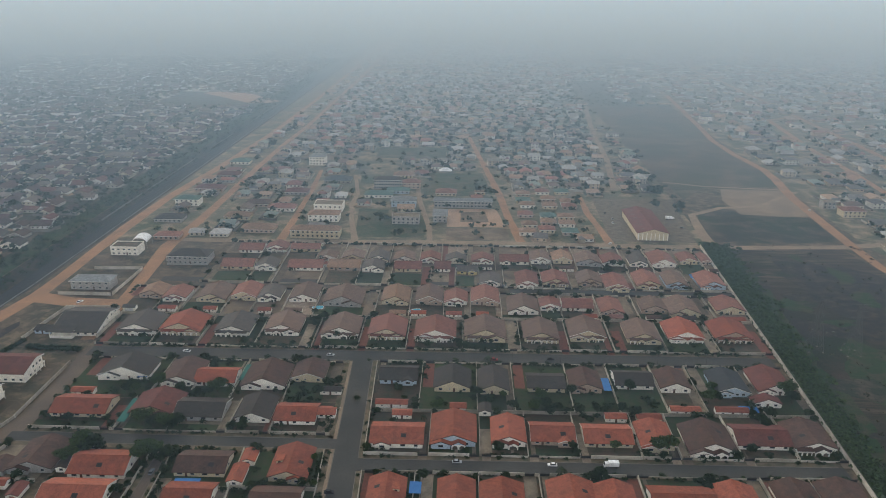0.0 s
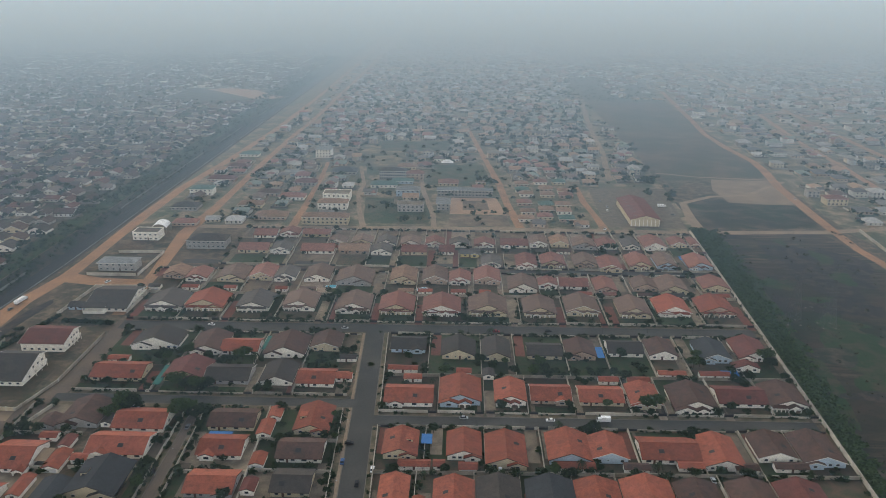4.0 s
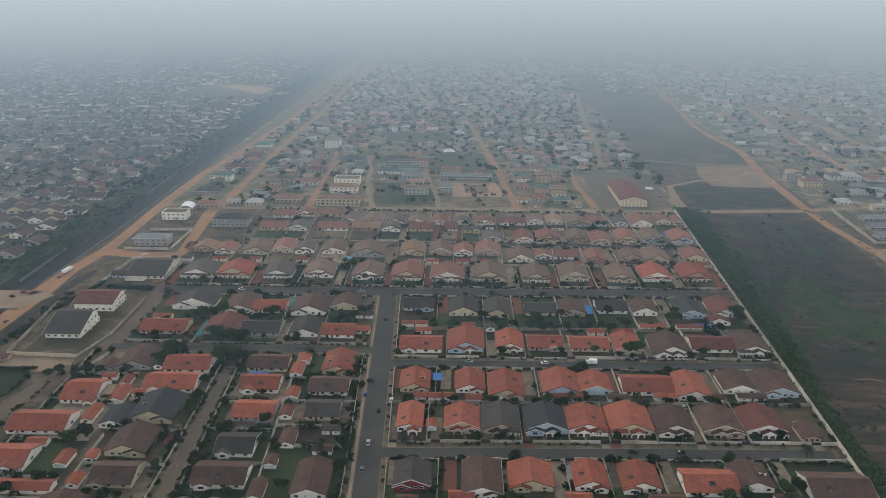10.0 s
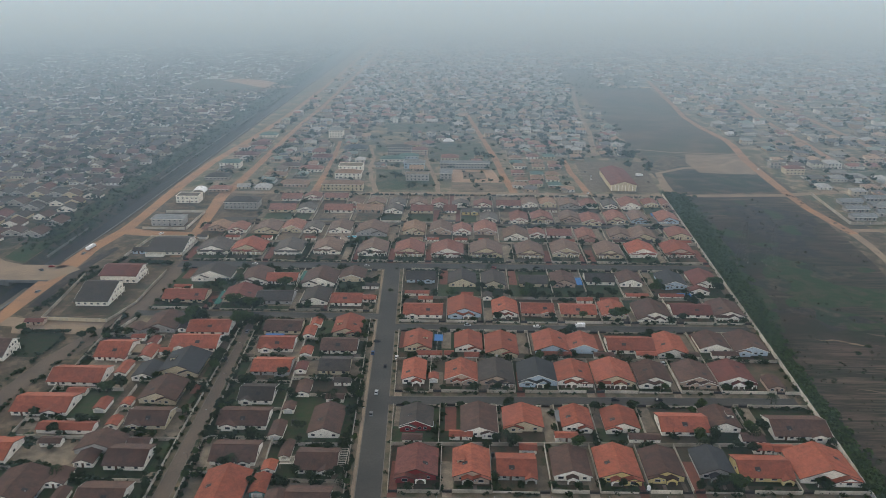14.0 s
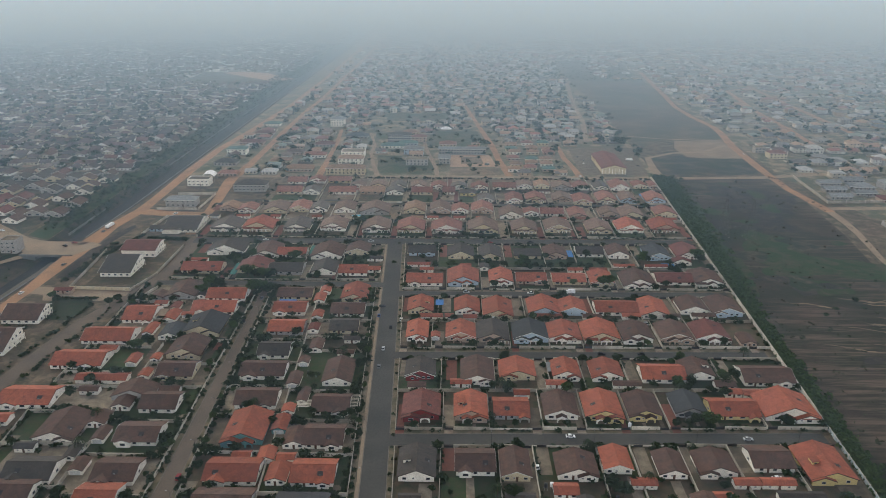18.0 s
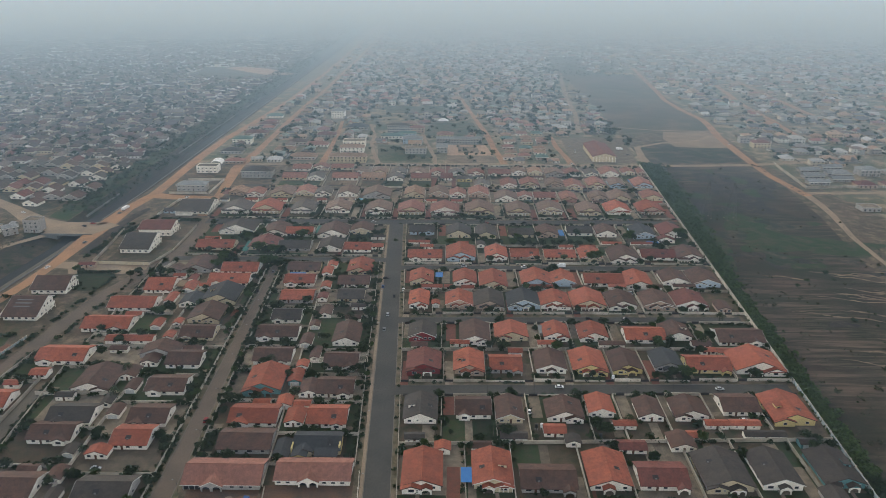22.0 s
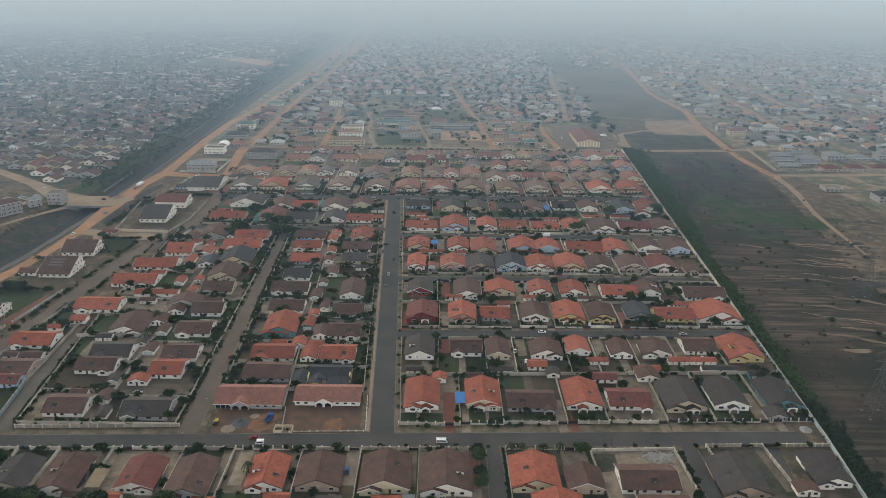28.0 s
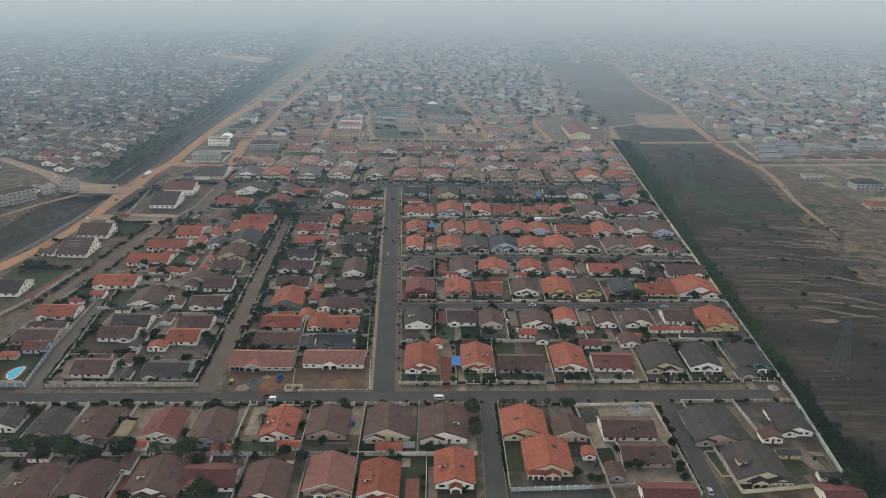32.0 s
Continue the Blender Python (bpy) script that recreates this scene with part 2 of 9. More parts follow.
M_SCRUB = three("scrub_ground", (0.031, 0.024, 0.016), (0.017, 0.022, 0.009), (0.048, 0.034, 0.024), 0.012, 0.028)
M_FIELDG = three("green_scrub", (0.015, 0.038, 0.009), (0.034, 0.046, 0.018), (0.055, 0.048, 0.028), 0.03, 0.08)
M_FIELDD = three("dry_grass_field", (0.070, 0.058, 0.040), (0.044, 0.050, 0.028), (0.115, 0.088, 0.062), 0.010, 0.022)
def streaks(m, tan):
    """Long thin scrapes of bare soil across the ground, in the line of the grader."""
    n, ln = m.node_tree.nodes, m.node_tree.links
    p = n["Principled BSDF"]
    src = p.inputs["Base Color"].links[0].from_socket
    area, where = n.new("ShaderNodeTexNoise"), n.new("ShaderNodeMapRange")
    area.inputs["Scale"].default_value, area.inputs["Detail"].default_value = 0.009, 3
    where.inputs["From Min"].default_value, where.inputs["From Max"].default_value = 0.40, 0.56
    ln.new(n["Geometry"].outputs["Position"], area.inputs["Vector"])
    ln.new(area.outputs["Fac"], where.inputs["Value"])
    for turn, lengthwise, crosswise, low, high, amount in ((20, 0.014, 0.20, 0.50, 0.64, 0.62), (27, 0.03, 0.50, 0.50, 0.66, 0.5), (23, 0.02, 0.09, 0.55, 0.66, 0.5)):
        mp, t, r, mix = n.new("ShaderNodeMapping"), n.new("ShaderNodeTexNoise"), n.new("ShaderNodeMapRange"), n.new("ShaderNodeMix")
        mp.inputs["Rotation"].default_value = (0, 0, math.radians(turn))
        mp.inputs["Scale"].default_value = (lengthwise, crosswise, 1)
        t.inputs["Scale"].default_value, t.inputs["Detail"].default_value, t.inputs["Roughness"].default_value, t.inputs["Distortion"].default_value = 1, 7, 0.62, 0.4
        r.inputs["From Min"].default_value, r.inputs["From Max"].default_value, r.inputs["To Max"].default_value = low, high, amount
        mix.data_type = "RGBA"
        mix.inputs[7].default_value = (*tan, 1)
        ln.new(n["Geometry"].outputs["Position"], mp.inputs["Vector"])
        ln.new(mp.outputs[0], t.inputs["Vector"])
        ln.new(t.outputs["Fac"], r.inputs["Value"])
        both = n.new("ShaderNodeMath")
        both.operation = "MULTIPLY"
        ln.new(r.outputs["Result"], both.inputs[0])
        ln.new(where.outputs["Result"], both.inputs[1])
        ln.new(both.outputs[0], mix.inputs[0])
        ln.new(src, mix.inputs[6])
        src = mix.outputs[2]
    ln.new(src, p.inputs["Base Color"])


streaks(M_SCRUB, (0.135, 0.100, 0.072))
M_SLOPE = three("cutting_bank", (0.034, 0.030, 0.023), (0.016, 0.026, 0.012), (0.062, 0.046, 0.034), 0.035, 0.09)
M_FIELDB = three("burnt_ground", (0.030, 0.025, 0.022), (0.019, 0.018, 0.016), (0.062, 0.047, 0.035), 0.05, 0.10)


# ---- mesh tools ----
class Shape:
    """Collects boxes, slabs and strips into one mesh."""

    def __init__(self):
        self.v, self.f = [], []

    def add(self, verts, faces):
        k = len(self.v)
        self.v += verts
        self.f += [tuple(k + i for i in q) for q in faces]
        return self

    def box(self, x0, x1, y0, y1, z0, z1):
        return self.add([(x0, y0, z0), (x1, y0, z0), (x1, y1, z0), (x0, y1, z0), (x0, y0, z1), (x1, y0, z1), (x1, y1, z1), (x0, y1, z1)],
                        [(3, 2, 1, 0), (4, 5, 6, 7), (0, 1, 5, 4), (1, 2, 6, 5), (2, 3, 7, 6), (3, 0, 4, 7)])

    def bar(self, a, b, r):
        """A square bar from a to b."""
        a, b = Vector(a), Vector(b)
        d = (b - a).normalized()
        s = d.cross(Vector((0.31, 0.2, 0.93))).normalized() * r
        u = d.cross(s).normalized() * r
        pts = [tuple(p + q) for p in (a, b) for q in (s + u, s - u, -s - u, -s + u)]
        return self.add(pts, [(0, 1, 5, 4), (1, 2, 6, 5), (2, 3, 7, 6), (3, 0, 4, 7), (3, 2, 1, 0), (4, 5, 6, 7)])

    def extrude(self, outline, z0, z1):
        n = len(outline)
        return self.add([(x, y, z0) for x, y in outline] + [(x, y, z1) for x, y in outline],
                        [tuple(range(n))[::-1], tuple(range(n, 2 * n))] + [(i, (i + 1) % n, n + (i + 1) % n, n + i) for i in range(n)])

    def profile(self, outline, y0, y1):
        """An outline in x and z, drawn out along y."""
        n = len(outline)
        return self.add([(x, y0, z) for x, z in outline] + [(x, y1, z) for x, z in outline],
                        [tuple(range(n)), tuple(range(n, 2 * n))[::-1]] + [(i, n + i, n + (i + 1) % n, (i + 1) % n) for i in range(n)])

    def tube(self, x, y, z0, z1, r0, r1, n=8):
        c = [(math.cos(2 * math.pi * i / n), math.sin(2 * math.pi * i / n)) for i in range(n)]
        return self.add([(x + r0 * a, y + r0 * b, z0) for a, b in c] + [(x + r1 * a, y + r1 * b, z1) for a, b in c],
                        [tuple(range(n))[::-1], tuple(range(n, 2 * n))] + [(i, (i + 1) % n, n + (i + 1) % n, n + i) for i in range(n)])

    def turned(self, swap):
        """Swaps x and y, for what runs across instead of along."""
        if swap:
            self.v = [(y, x, z) for x, y, z in self.v]
        return self

    def moved(self, dx, dy, dz=0):
        self.v = [(x + dx, y + dy, z + dz) for x, y, z in self.v]
        return self

    def mesh(self, name):
        me = bpy.data.meshes.new(name)
        me.from_pydata(self.v, [], self.f)
        return me


def merged(name, pieces):
    """One mesh of several shapes, each in its own material: [(shape, material), ...]."""
    s, index = Shape(), []
    for k, (q, m) in enumerate(pieces):
        s.add(q.v, q.f)
        index += [k] * len(q.f)
    me = s.mesh(name)
    for q, m in pieces:
        me.materials.append(m)
    me.polygons.foreach_set("material_index", index)
    return me


def part(name, shape, mat, parent, label="", at=None):
    me = shape.mesh(name) if isinstance(shape, Shape) else shape
    if not me.materials:
        me.materials.append(mat)
    ob = new(name, me)
    ob.parent = parent
    if at:
        ob.matrix_basis = at
    return tagged(ob, label) if label else ob


def thing(name, x, y, z, label, category, group="", turn=0.0):
    ob = new(name)
    ob.matrix_basis = pose(x, y, z, 0, 0, turn)
    return tagged(ob, label, category, group)


def setting(name, shape, mat, label=""):
    me = shape.mesh(name)
    me.materials.append(mat)
    return tagged(new(name, me), label, "", "", "structure")


ROADS, OCCUPIED = [], []


def ribbon(name, points, width, z, mat, label, thick=0.3):
    """A road along a polyline of (x, y), with mitred corners."""
    ROADS.append((points, max(width) if isinstance(width, (list, tuple)) else width))
    s, pts, n = Shape(), [Vector(p) for p in points], len(points)
    left, right = [], []
    for i, p in enumerate(pts):
        d = (pts[min(i + 1, n - 1)] - pts[max(i - 1, 0)]).normalized()
        w = width if not isinstance(width, (list, tuple)) else width[i]
        q = Vector((-d.y, d.x)) * w / 2
        left.append(p + q)
        right.append(p - q)
    v = [(q.x, q.y, h) for h in (z, z - thick) for q in left + right]
    f = []
    for i in range(n - 1):
        f += [(n + i, n + i + 1, i + 1, i), (i, i + 1, 2 * n + i + 1, 2 * n + i), (n + i, 3 * n + i, 3 * n + i + 1, n + i + 1)]
    f += [(0, 2 * n, 3 * n, n), (n - 1, 2 * n - 1, 4 * n - 1, 3 * n - 1)]
    return setting(name, s.add(v, f), mat, label)


# ---- ground: one sheet to the horizon, with the cutting sunk into it ----
def bend(y):
    """How far the cutting swings west towards the south."""
    return min(max((y - 300) * 0.062, -30), 0) - 0.1 * max(220 - y, 0)


def brink(y):
    """West top, west foot, east foot and east top of the cutting."""
    k = min(max((y - 316) / 34, 0), 1)
    e = 7 * min(max((450 - y) / 80, 0), 1) if y > 318 else 0
    return -298 + 16 * k + bend(y), -272 + bend(y) - e * 0.3, -259 + bend(y) - e * 0.5, -249 + bend(y) - e


def ground():
    west = [-6000, -2500, -1200, -600, -420]
    east = [-190, -100, 0, 120, 230, 400, 700, 1500, 2500, 6000]
    ys = [-1200, -300, 0, 60, 120, 170, 220, 260, 300, 316, 333, 350, 400, 450, 500, 800, 1200, 2000, 3500, 7000]
    s = Shape()
    for y in ys:
        b = brink(y)
        s.v += [(x, y, 0.0) for x in west] + [(b[0], y, 0.0), (b[1], y, -5.0), (b[2], y, -5.0), (b[3], y, 0.0)] + [(x, y, 0.0) for x in east]
    k = len(west) + 4 + len(east)
    s.f = [(j * k + i, j * k + i + 1, (j + 1) * k + i + 1, (j + 1) * k + i) for j in range(len(ys) - 1) for i in range(k - 1)]
    ob = setting("ground", s, three("dry_ground", (0.085, 0.062, 0.042), (0.034, 0.036, 0.019), (0.150, 0.112, 0.076), 0.035, 0.12), "dry brown earth with patches of grass")
    for m in (M_TARN, M_SLOPE, M_BANK):
        ob.data.materials.append(m)
    for p in ob.data.polygons:
        i = p.index % (k - 1) - len(west)
        p.material_index = {0: 2, 1: 1, 2: 3}.get(i, 0)
    return ob


ground()


def xl(y):
    return 0.3 - 0.045 * y      # west edge of the main street


def xr(y):
    return 11.2 - 0.044 * y     # east edge


def xw(y):
    return 203.5 + 0.062 * y if y > 0 else 203.5 + 0.1 * y    # estate's east wall


def street(name, outline, label="grey asphalt street with worn edges", mat=None):
    setting(name, Shape().extrude(outline, -0.3, 0.05), mat or M_ASPH, label)


def kerb(a, b):
    """A kerb stone line from a to b, 15 cm high."""
    d = (Vector(b) - Vector(a)).normalized() * 0.16
    q = Vector((-d.y, d.x))
    o = [Vector(a) - q, Vector(b) - q, Vector(b) + q, Vector(a) + q]
    setting("kerb", Shape().extrude([(p.x, p.y) for p in o], -0.2, 0.17), M_KERB, "pale concrete kerb along the street")


CROSS = {"south": ((-10.3, 0.0255), (-0.4, 0.0275)), "east_1": ((90.1, 0.028), (99.0, 0.0237)), "east_2": ((169.5, 0.0215), (176.9, 0.021)),
         "east_3": ((251.6, 0.0075), (259.9, 0.0115)), "north": ((350.6, 0.0107), (361.6, 0.0090))}


def edge(name, x, north):
    """The south or north kerb line of a cross street at x."""
    y, k = CROSS[name][north]
    return y + k * x


def cross_street(name, x0, x1):
    street("road_" + name, [(x0, edge(name, x0, 0)), (x1, edge(name, x1, 0)), (x1, edge(name, x1, 1)), (x0, edge(name, x0, 1))])


street("road_main", [(xl(0), -0.2), (xr(0), -0.1), (xr(351), 351), (xl(351), 350.5)])
cross_street("south", -300, 194)
cross_street("east_1", xr(95), 206)
cross_street("east_2", xr(173), 210)
cross_street("east_3", xr(255), 216)
cross_street("north", -168, 222)
def W1W(y):
    return -84.3 - 0.026 * y    # west edge of the western street


def W1E(y):
    return -75.8 - 0.043 * y    # east edge


street("road_west_1", [(W1W(0), -2.6), (W1E(0), -2.4), (W1E(267), 267), (W1W(267), 267)], "pale brown worn asphalt street", M_DIRT)
street("road_west_2", [(-166, 266.8), (xl(270), 266.8), (xl(270), 274.2), (-166, 274.2)])
street("road_north_2", [(78, 449), (232, 449), (232, 457), (78, 457)])
street("road_north_3", [(-168, 459.5), (88, 459.5), (88, 467.5), (-168, 467.5)])
street("lane_near", [(48, -160), (59.8, -160), (58.4, -60), (58.3, -30), (57.6, -8.8), (51.7, -9.0), (51.2, -40), (49.8, -76)])
street("lane_near_east", [(138.2, -160), (146.6, -160), (145.0, -62), (144.4, -40), (143.2, -6.6), (136.6, -6.8), (137.3, -40), (137.7, -70)])
ribbon("road_west_3", [(-210, 20), (-202.5, 81), (-194, 158), (-187.5, 207), (-176, 240), (-167.5, 268), (-164.6, 290), (-164.8, 318), (-166, 368)], [9, 9, 10, 11, 14, 12, 10.5, 10.5, 11], 0.045, M_DIRT, "worn brown earth-and-tarmac street")
ribbon("track_bank", [(-331, 215), (-319, 255), (-308, 278), (-296, 299), (-284, 316)], [3, 4, 5, 5, 7], 0.05, M_SANDY, "bare dirt path above the cutting")
street("lane_west", [(-157.6, -3.4), (-158.8, 6), (-161.2, 25), (-163.6, 45), (-164.4, 62), (-166.2, 88), (-173.6, 93), (-172.6, 57), (-171.8, 39), (-169.4, 21), (-167.2, 1.2), (-168.5, -3.8)], "worn grey-brown lane between walls", M_ASPH2)
for y0, y1 in ((0.5, 90), (99.8, 169), (177.6, 251), (260.5, 350)):
    kerb((xr(y0), y0), (xr(y1), y1))
for y0, y1 in ((-0.2, 266.4), (274.6, 349.8)):
    kerb((xl(y0), y0), (xl(y1), y1))
for name, north, x0, x1 in (("east_1", 0, 8, 204), ("east_1", 1, 8, 204), ("east_2", 0, 5, 208), ("east_2", 1, 5, 208), ("east_3", 0, 2, 214), ("east_3", 1, 2, 214), ("north", 0, -2, 220), ("north", 0, -160, -17),
                            ("north", 1, -160, 222), ("south", 1, 12, 192), ("south", 1, -69, -1), ("south", 1, -157, -83), ("south", 0, -180, 51), ("south", 0, 57, 135), ("south", 0, 144, 193)):
    kerb((x0, edge(name, x0, north) + (0.1 if north else -0.1)), (x1, edge(name, x1, north) + (0.1 if north else -0.1)))
for y, x0, x1 in ((266.7, -160, -93), (266.7, -85, -13), (274.3, -160, -13)):
    kerb((x0, y), (x1, y))
for a, b in (((W1W(3), 3), (W1W(265), 265)), ((W1E(3), 3), (W1E(265), 265)), ((51.6, -11), (51.1, -40)), ((51.1, -40.2), (48.3, -140)), ((57.8, -11), (58.5, -40)), ((58.5, -40.2), (59.6, -140)), ((136.5, -9), (137.2, -40)), ((137.2, -40.2), (138.0, -140)), ((143.4, -9), (144.6, -40)), ((144.6, -40.2), (146.4, -140))):
    kerb(a, b)

# sandy verges between kerb and wall
def verge(outline):
    setting("verge", Shape().extrude(outline, -0.2, 0.09), M_VERGE, "sandy grass verge along the street")


def verge_along(name, north, x0, x1, depth):
    a, b = [edge(name, x, north) + (0.2 if north else -0.2) for x in (x0, x1)]
    d = depth if north else -depth
    verge([(x0, a), (x1, b), (x1, b + d), (x0, a + d)] if north else [(x0, a + d), (x1, b + d), (x1, b), (x0, a)])


for name, north, x0, x1, depth in (("east_1", 0, 12, 203, 1.9), ("east_1", 1, 11, 203, 2.9), ("east_2", 0, 8, 208, 1.8), ("east_2", 1, 8, 208, 3.9), ("east_3", 0, 5, 214, 1.8), ("east_3", 1, 5, 214, 2.9), ("north", 0, 2, 219, 2.2), ("north", 0, -160, -17, 2.2),
                                   ("north", 1, -190, 222, 2.8), ("south", 1, 14, 192, 5.6), ("south", 1, -156, -84, 4.2), ("south", 0, -175, 51, 1.9), ("south", 0, 57, 135, 1.9), ("south", 0, 144, 193, 1.9)):
    verge_along(name, north, x0, x1, depth)
for y0, y1, x0, x1 in ((274.5, 277.2, -160, -14), (263.6, 266.6, -160, -94), (263.6, 266.6, -85, -14)):
    verge([(x0, y0), (x1, y0), (x1, y1), (x0, y1)])
for y0, y1 in ((1, 90), (99.8, 169), (177.6, 251), (260.5, 350)):
    verge([(xr(y0) + 0.2, y0), (xr(y0) + 2.5, y0), (xr(y1) + 2.5, y1), (xr(y1) + 0.2, y1)])
for y0, y1 in ((1, 266.5), (274.5, 349)):
    verge([(xl(y0) - 4.4, y0), (xl(y0) - 0.2, y0), (xl(y1) - 0.2, y1), (xl(y1) - 4.4, y1)])

for y0, y1 in ((1, 266.5), (274.5, 349)):
    setting("pavement", Shape().extrude([(xl(y0) - 1.7, y0), (xl(y0) - 0.25, y0), (xl(y1) - 0.25, y1), (xl(y1) - 1.7, y1)], -0.2, 0.12), M_SANDY, "pale worn pavement beside the main street")

# laterite and sand
LAT = "bare orange laterite road"
ribbon("road_laterite_1", [(-300, 30), (-277, 100), (-260, 152), (-252.5, 182), (-247.5, 222), (-246, 260), (-247, 300), (-247, 345), (-247, 385), (-240, 430), (-240, 462), (-241.5, 508), (-243, 575), (-242, 665), (-231, 787), (-220, 975), (-216, 1300), (-220, 2600)],
       [11, 11, 11, 9, 8, 9, 13, 15, 12, 11, 10, 10, 11, 10, 9, 8, 7, 7], 0.06, M_LATERITE, LAT)
ribbon("road_laterite_2", [(-176, 368), (-180, 440), (-190, 530), (-187, 600), (-187, 670), (-188, 770), (-187, 920), (-182, 1040), (-180, 1600), (-185, 2600)], [8, 9, 12, 9, 8, 7, 6.5, 6.5, 7, 7], 0.065, M_LATERITE, LAT)
ribbon("road_laterite_3", [(-242, 428), (-215, 421), (-180, 420)], [16, 13, 12], 0.05, M_LATERITE, LAT)
ribbon("road_crossing", [(-420, 440), (-346, 385), (-305, 348), (-280, 335), (-250, 330), (-240, 345)], [10, 12, 20, 24, 22, 12], 0.085, M_SANDY, "sandy road crossing over the cutting")
ribbon("track_west", [(-243, 256), (-205, 252), (-178, 254)], [12, 12, 12], 0.05, M_SANDY, "sandy open ground beside the street")
ribbon("track_1", [(-190, 546), (-104, 547), (18, 552), (93, 552), (166, 551), (250, 551), (355, 558), (430, 574)], [8, 8, 8, 8, 9, 9, 9, 9], 0.055, M_SANDY, "pale sandy road")
ribbon("track_2", [(-104, 551), (-105, 604), (-107, 655), (-109, 716), (-114, 786)], [8, 6.5, 5, 5.5, 4], 0.05, M_LATERITE, LAT)
ribbon("track_3", [(-43, 551), (-54, 607), (-61, 658), (-60, 692), (-73, 767)], [6, 4.5, 5, 4, 4], 0.05, M_SANDY, "winding sandy track")
ribbon("track_4", [(18, 556), (16, 591), (3, 670), (-3, 732), (-14, 793)], 5, 0.05, M_SANDY, "winding sandy track")
ribbon("track_5", [(93, 556), (86, 622), (81, 700), (70, 805), (62, 880), (50, 1000)], [8, 7, 7.5, 6, 6, 5], 0.05, M_LATERITE, LAT)
ribbon("track_6", [(166, 555), (164, 593), (160, 640), (161, 700)], [8, 6, 6.5, 4], 0.05, M_LATERITE, LAT)
ribbon("track_7", [(248, 554), (250, 590), (256, 640), (290, 664), (330, 672), (386, 726)], [10, 9, 7, 6, 6, 6], 0.05, M_SANDY, "winding sandy track")
ribbon("track_8_south", [(345, 225), (347.5, 255), (349.5, 283), (353, 325), (359, 355), (365, 385), (368.5, 415), (370, 448)], [1.5, 3, 4, 4.5, 5, 6, 7, 8], 0.055, M_SANDY, "narrow pale sandy track across the scrub")
ribbon("track_8", [(370, 442), (367, 470), (362.5, 515), (364.5, 569), (368.5, 631), (374, 705), (386, 780), (389, 823), (382, 895), (381, 980), (393, 1083), (425, 1400)], [9, 9, 8, 9, 10, 10, 10, 9, 9, 8, 8, 8], 0.06, M_LATERITE, LAT)
ribbon("track_field", [(258, 756), (271, 753), (295, 743), (330, 738.5), (378, 733)], [4, 4, 3.5, 3.5, 4], 0.062, M_SANDY, "pale path across the dry field")
ribbon("track_9", [(476, 700), (486, 804), (493, 936), (520, 1150), (577, 1186)], 8, 0.05, M_LATERITE, LAT)
ribbon("track_10", [(560, 780), (568, 1000), (577, 1186), (600, 1700), (560, 2300)], 9, 0.05, M_LATERITE, LAT)
ribbon("track_11", [(367, 450), (380, 452), (440, 455), (600, 470)], [10, 8, 8, 8], 0.052, M_SANDY, "pale sandy road")
ribbon("track_12", [(200, 720), (217, 860), (225, 1006), (250, 1250)], 7, 0.05, M_SANDY, "pale sandy road")


def patch(name, points, mat, label, z=0.03):
    setting(name, Shape().extrude(points, -0.2, z), mat, label)


M_PITCH = material("bare_pitch", (0.225, 0.170, 0.118), (0.15, 0.115, 0.082), 0.05, 0.95, 0.02, 0.4, stain=0.5)
M_BURNT = three("mottled_burnt_grass", (0.030, 0.027, 0.022), (0.020, 0.032, 0.014), (0.085, 0.066, 0.048), 0.02, 0.045)
M_LOT = three("overgrown_plot", (0.034, 0.052, 0.022), (0.055, 0.060, 0.032), (0.095, 0.078, 0.050), 0.03, 0.06)
M_TOWNG = three("town_ground", (0.105, 0.094, 0.062), (0.052, 0.064, 0.032), (0.250, 0.190, 0.130), 0.03, 0.05)
M_ESTG = three("estate_ground", (0.051, 0.048, 0.034), (0.025, 0.032, 0.017), (0.098, 0.081, 0.060), 0.03, 0.08)
patch("ground_town", [(-248, 548), (-248, 3000), (262, 3000), (258, 900), (246, 548)], M_TOWNG, "sandy and weedy ground of the town", 0.004)
patch("ground_town_east", [(376, 555), (400, 1300), (262, 1650), (262, 3000), (2400, 3000), (2400, 300), (420, 300)], M_TOWNG, "sandy and weedy ground of the eastern town", 0.004)
patch("ground_estate_west", [(-2400, 250), (-2400, 3000), (-310, 3000), (-310, 360), (-420, 440), (-430, 250)], M_ESTG, "weedy ground of the brown-roofed estate", 0.004)
patch("bank_strip", [(-304, 362), (-302, 2600), (-283, 2600), (-283, 352)], M_FIELDG, "green overgrown strip beside the cutting", 0.008)
for y0, y1 in ((372, 440), (600, 690), (700, 840), (900, 990), (1080, 1300)):
    ribbon("bank_wall", [(brink(y)[0] + 5.5, y) for y in (y0, (y0 + y1) / 2, y1)], 1.0, -1.9, M_LINING, "pale concrete edging on the slope of the cutting", 1.6)
for y0, y1 in ((372, 460), (462, 600), (604, 720), (740, 900), (930, 1060), (1130, 1500)):
    ribbon("drain_edge", [(brink(y)[2] - 0.8, y) for y in (y0, (y0 + y1) / 2, y1)], 0.9, -4.7, M_LINING, "pale concrete edge of a drain in the cutting", 0.6)
ribbon("drain_edge", [(brink(y)[2] - 0.4, y) for y in (60, 120, 170, 220, 260, 300, 318)], 0.9, -4.6, M_LINING, "pale concrete edge of a drain in the cutting", 0.7)
ribbon("service_strip", [(brink(y)[2] - 3.2, y) for y in (60, 120, 170, 220, 260, 300, 318)], 3.4, -4.93, M_ASPH2, "worn grey strip along the floor of the cutting", 0.4)
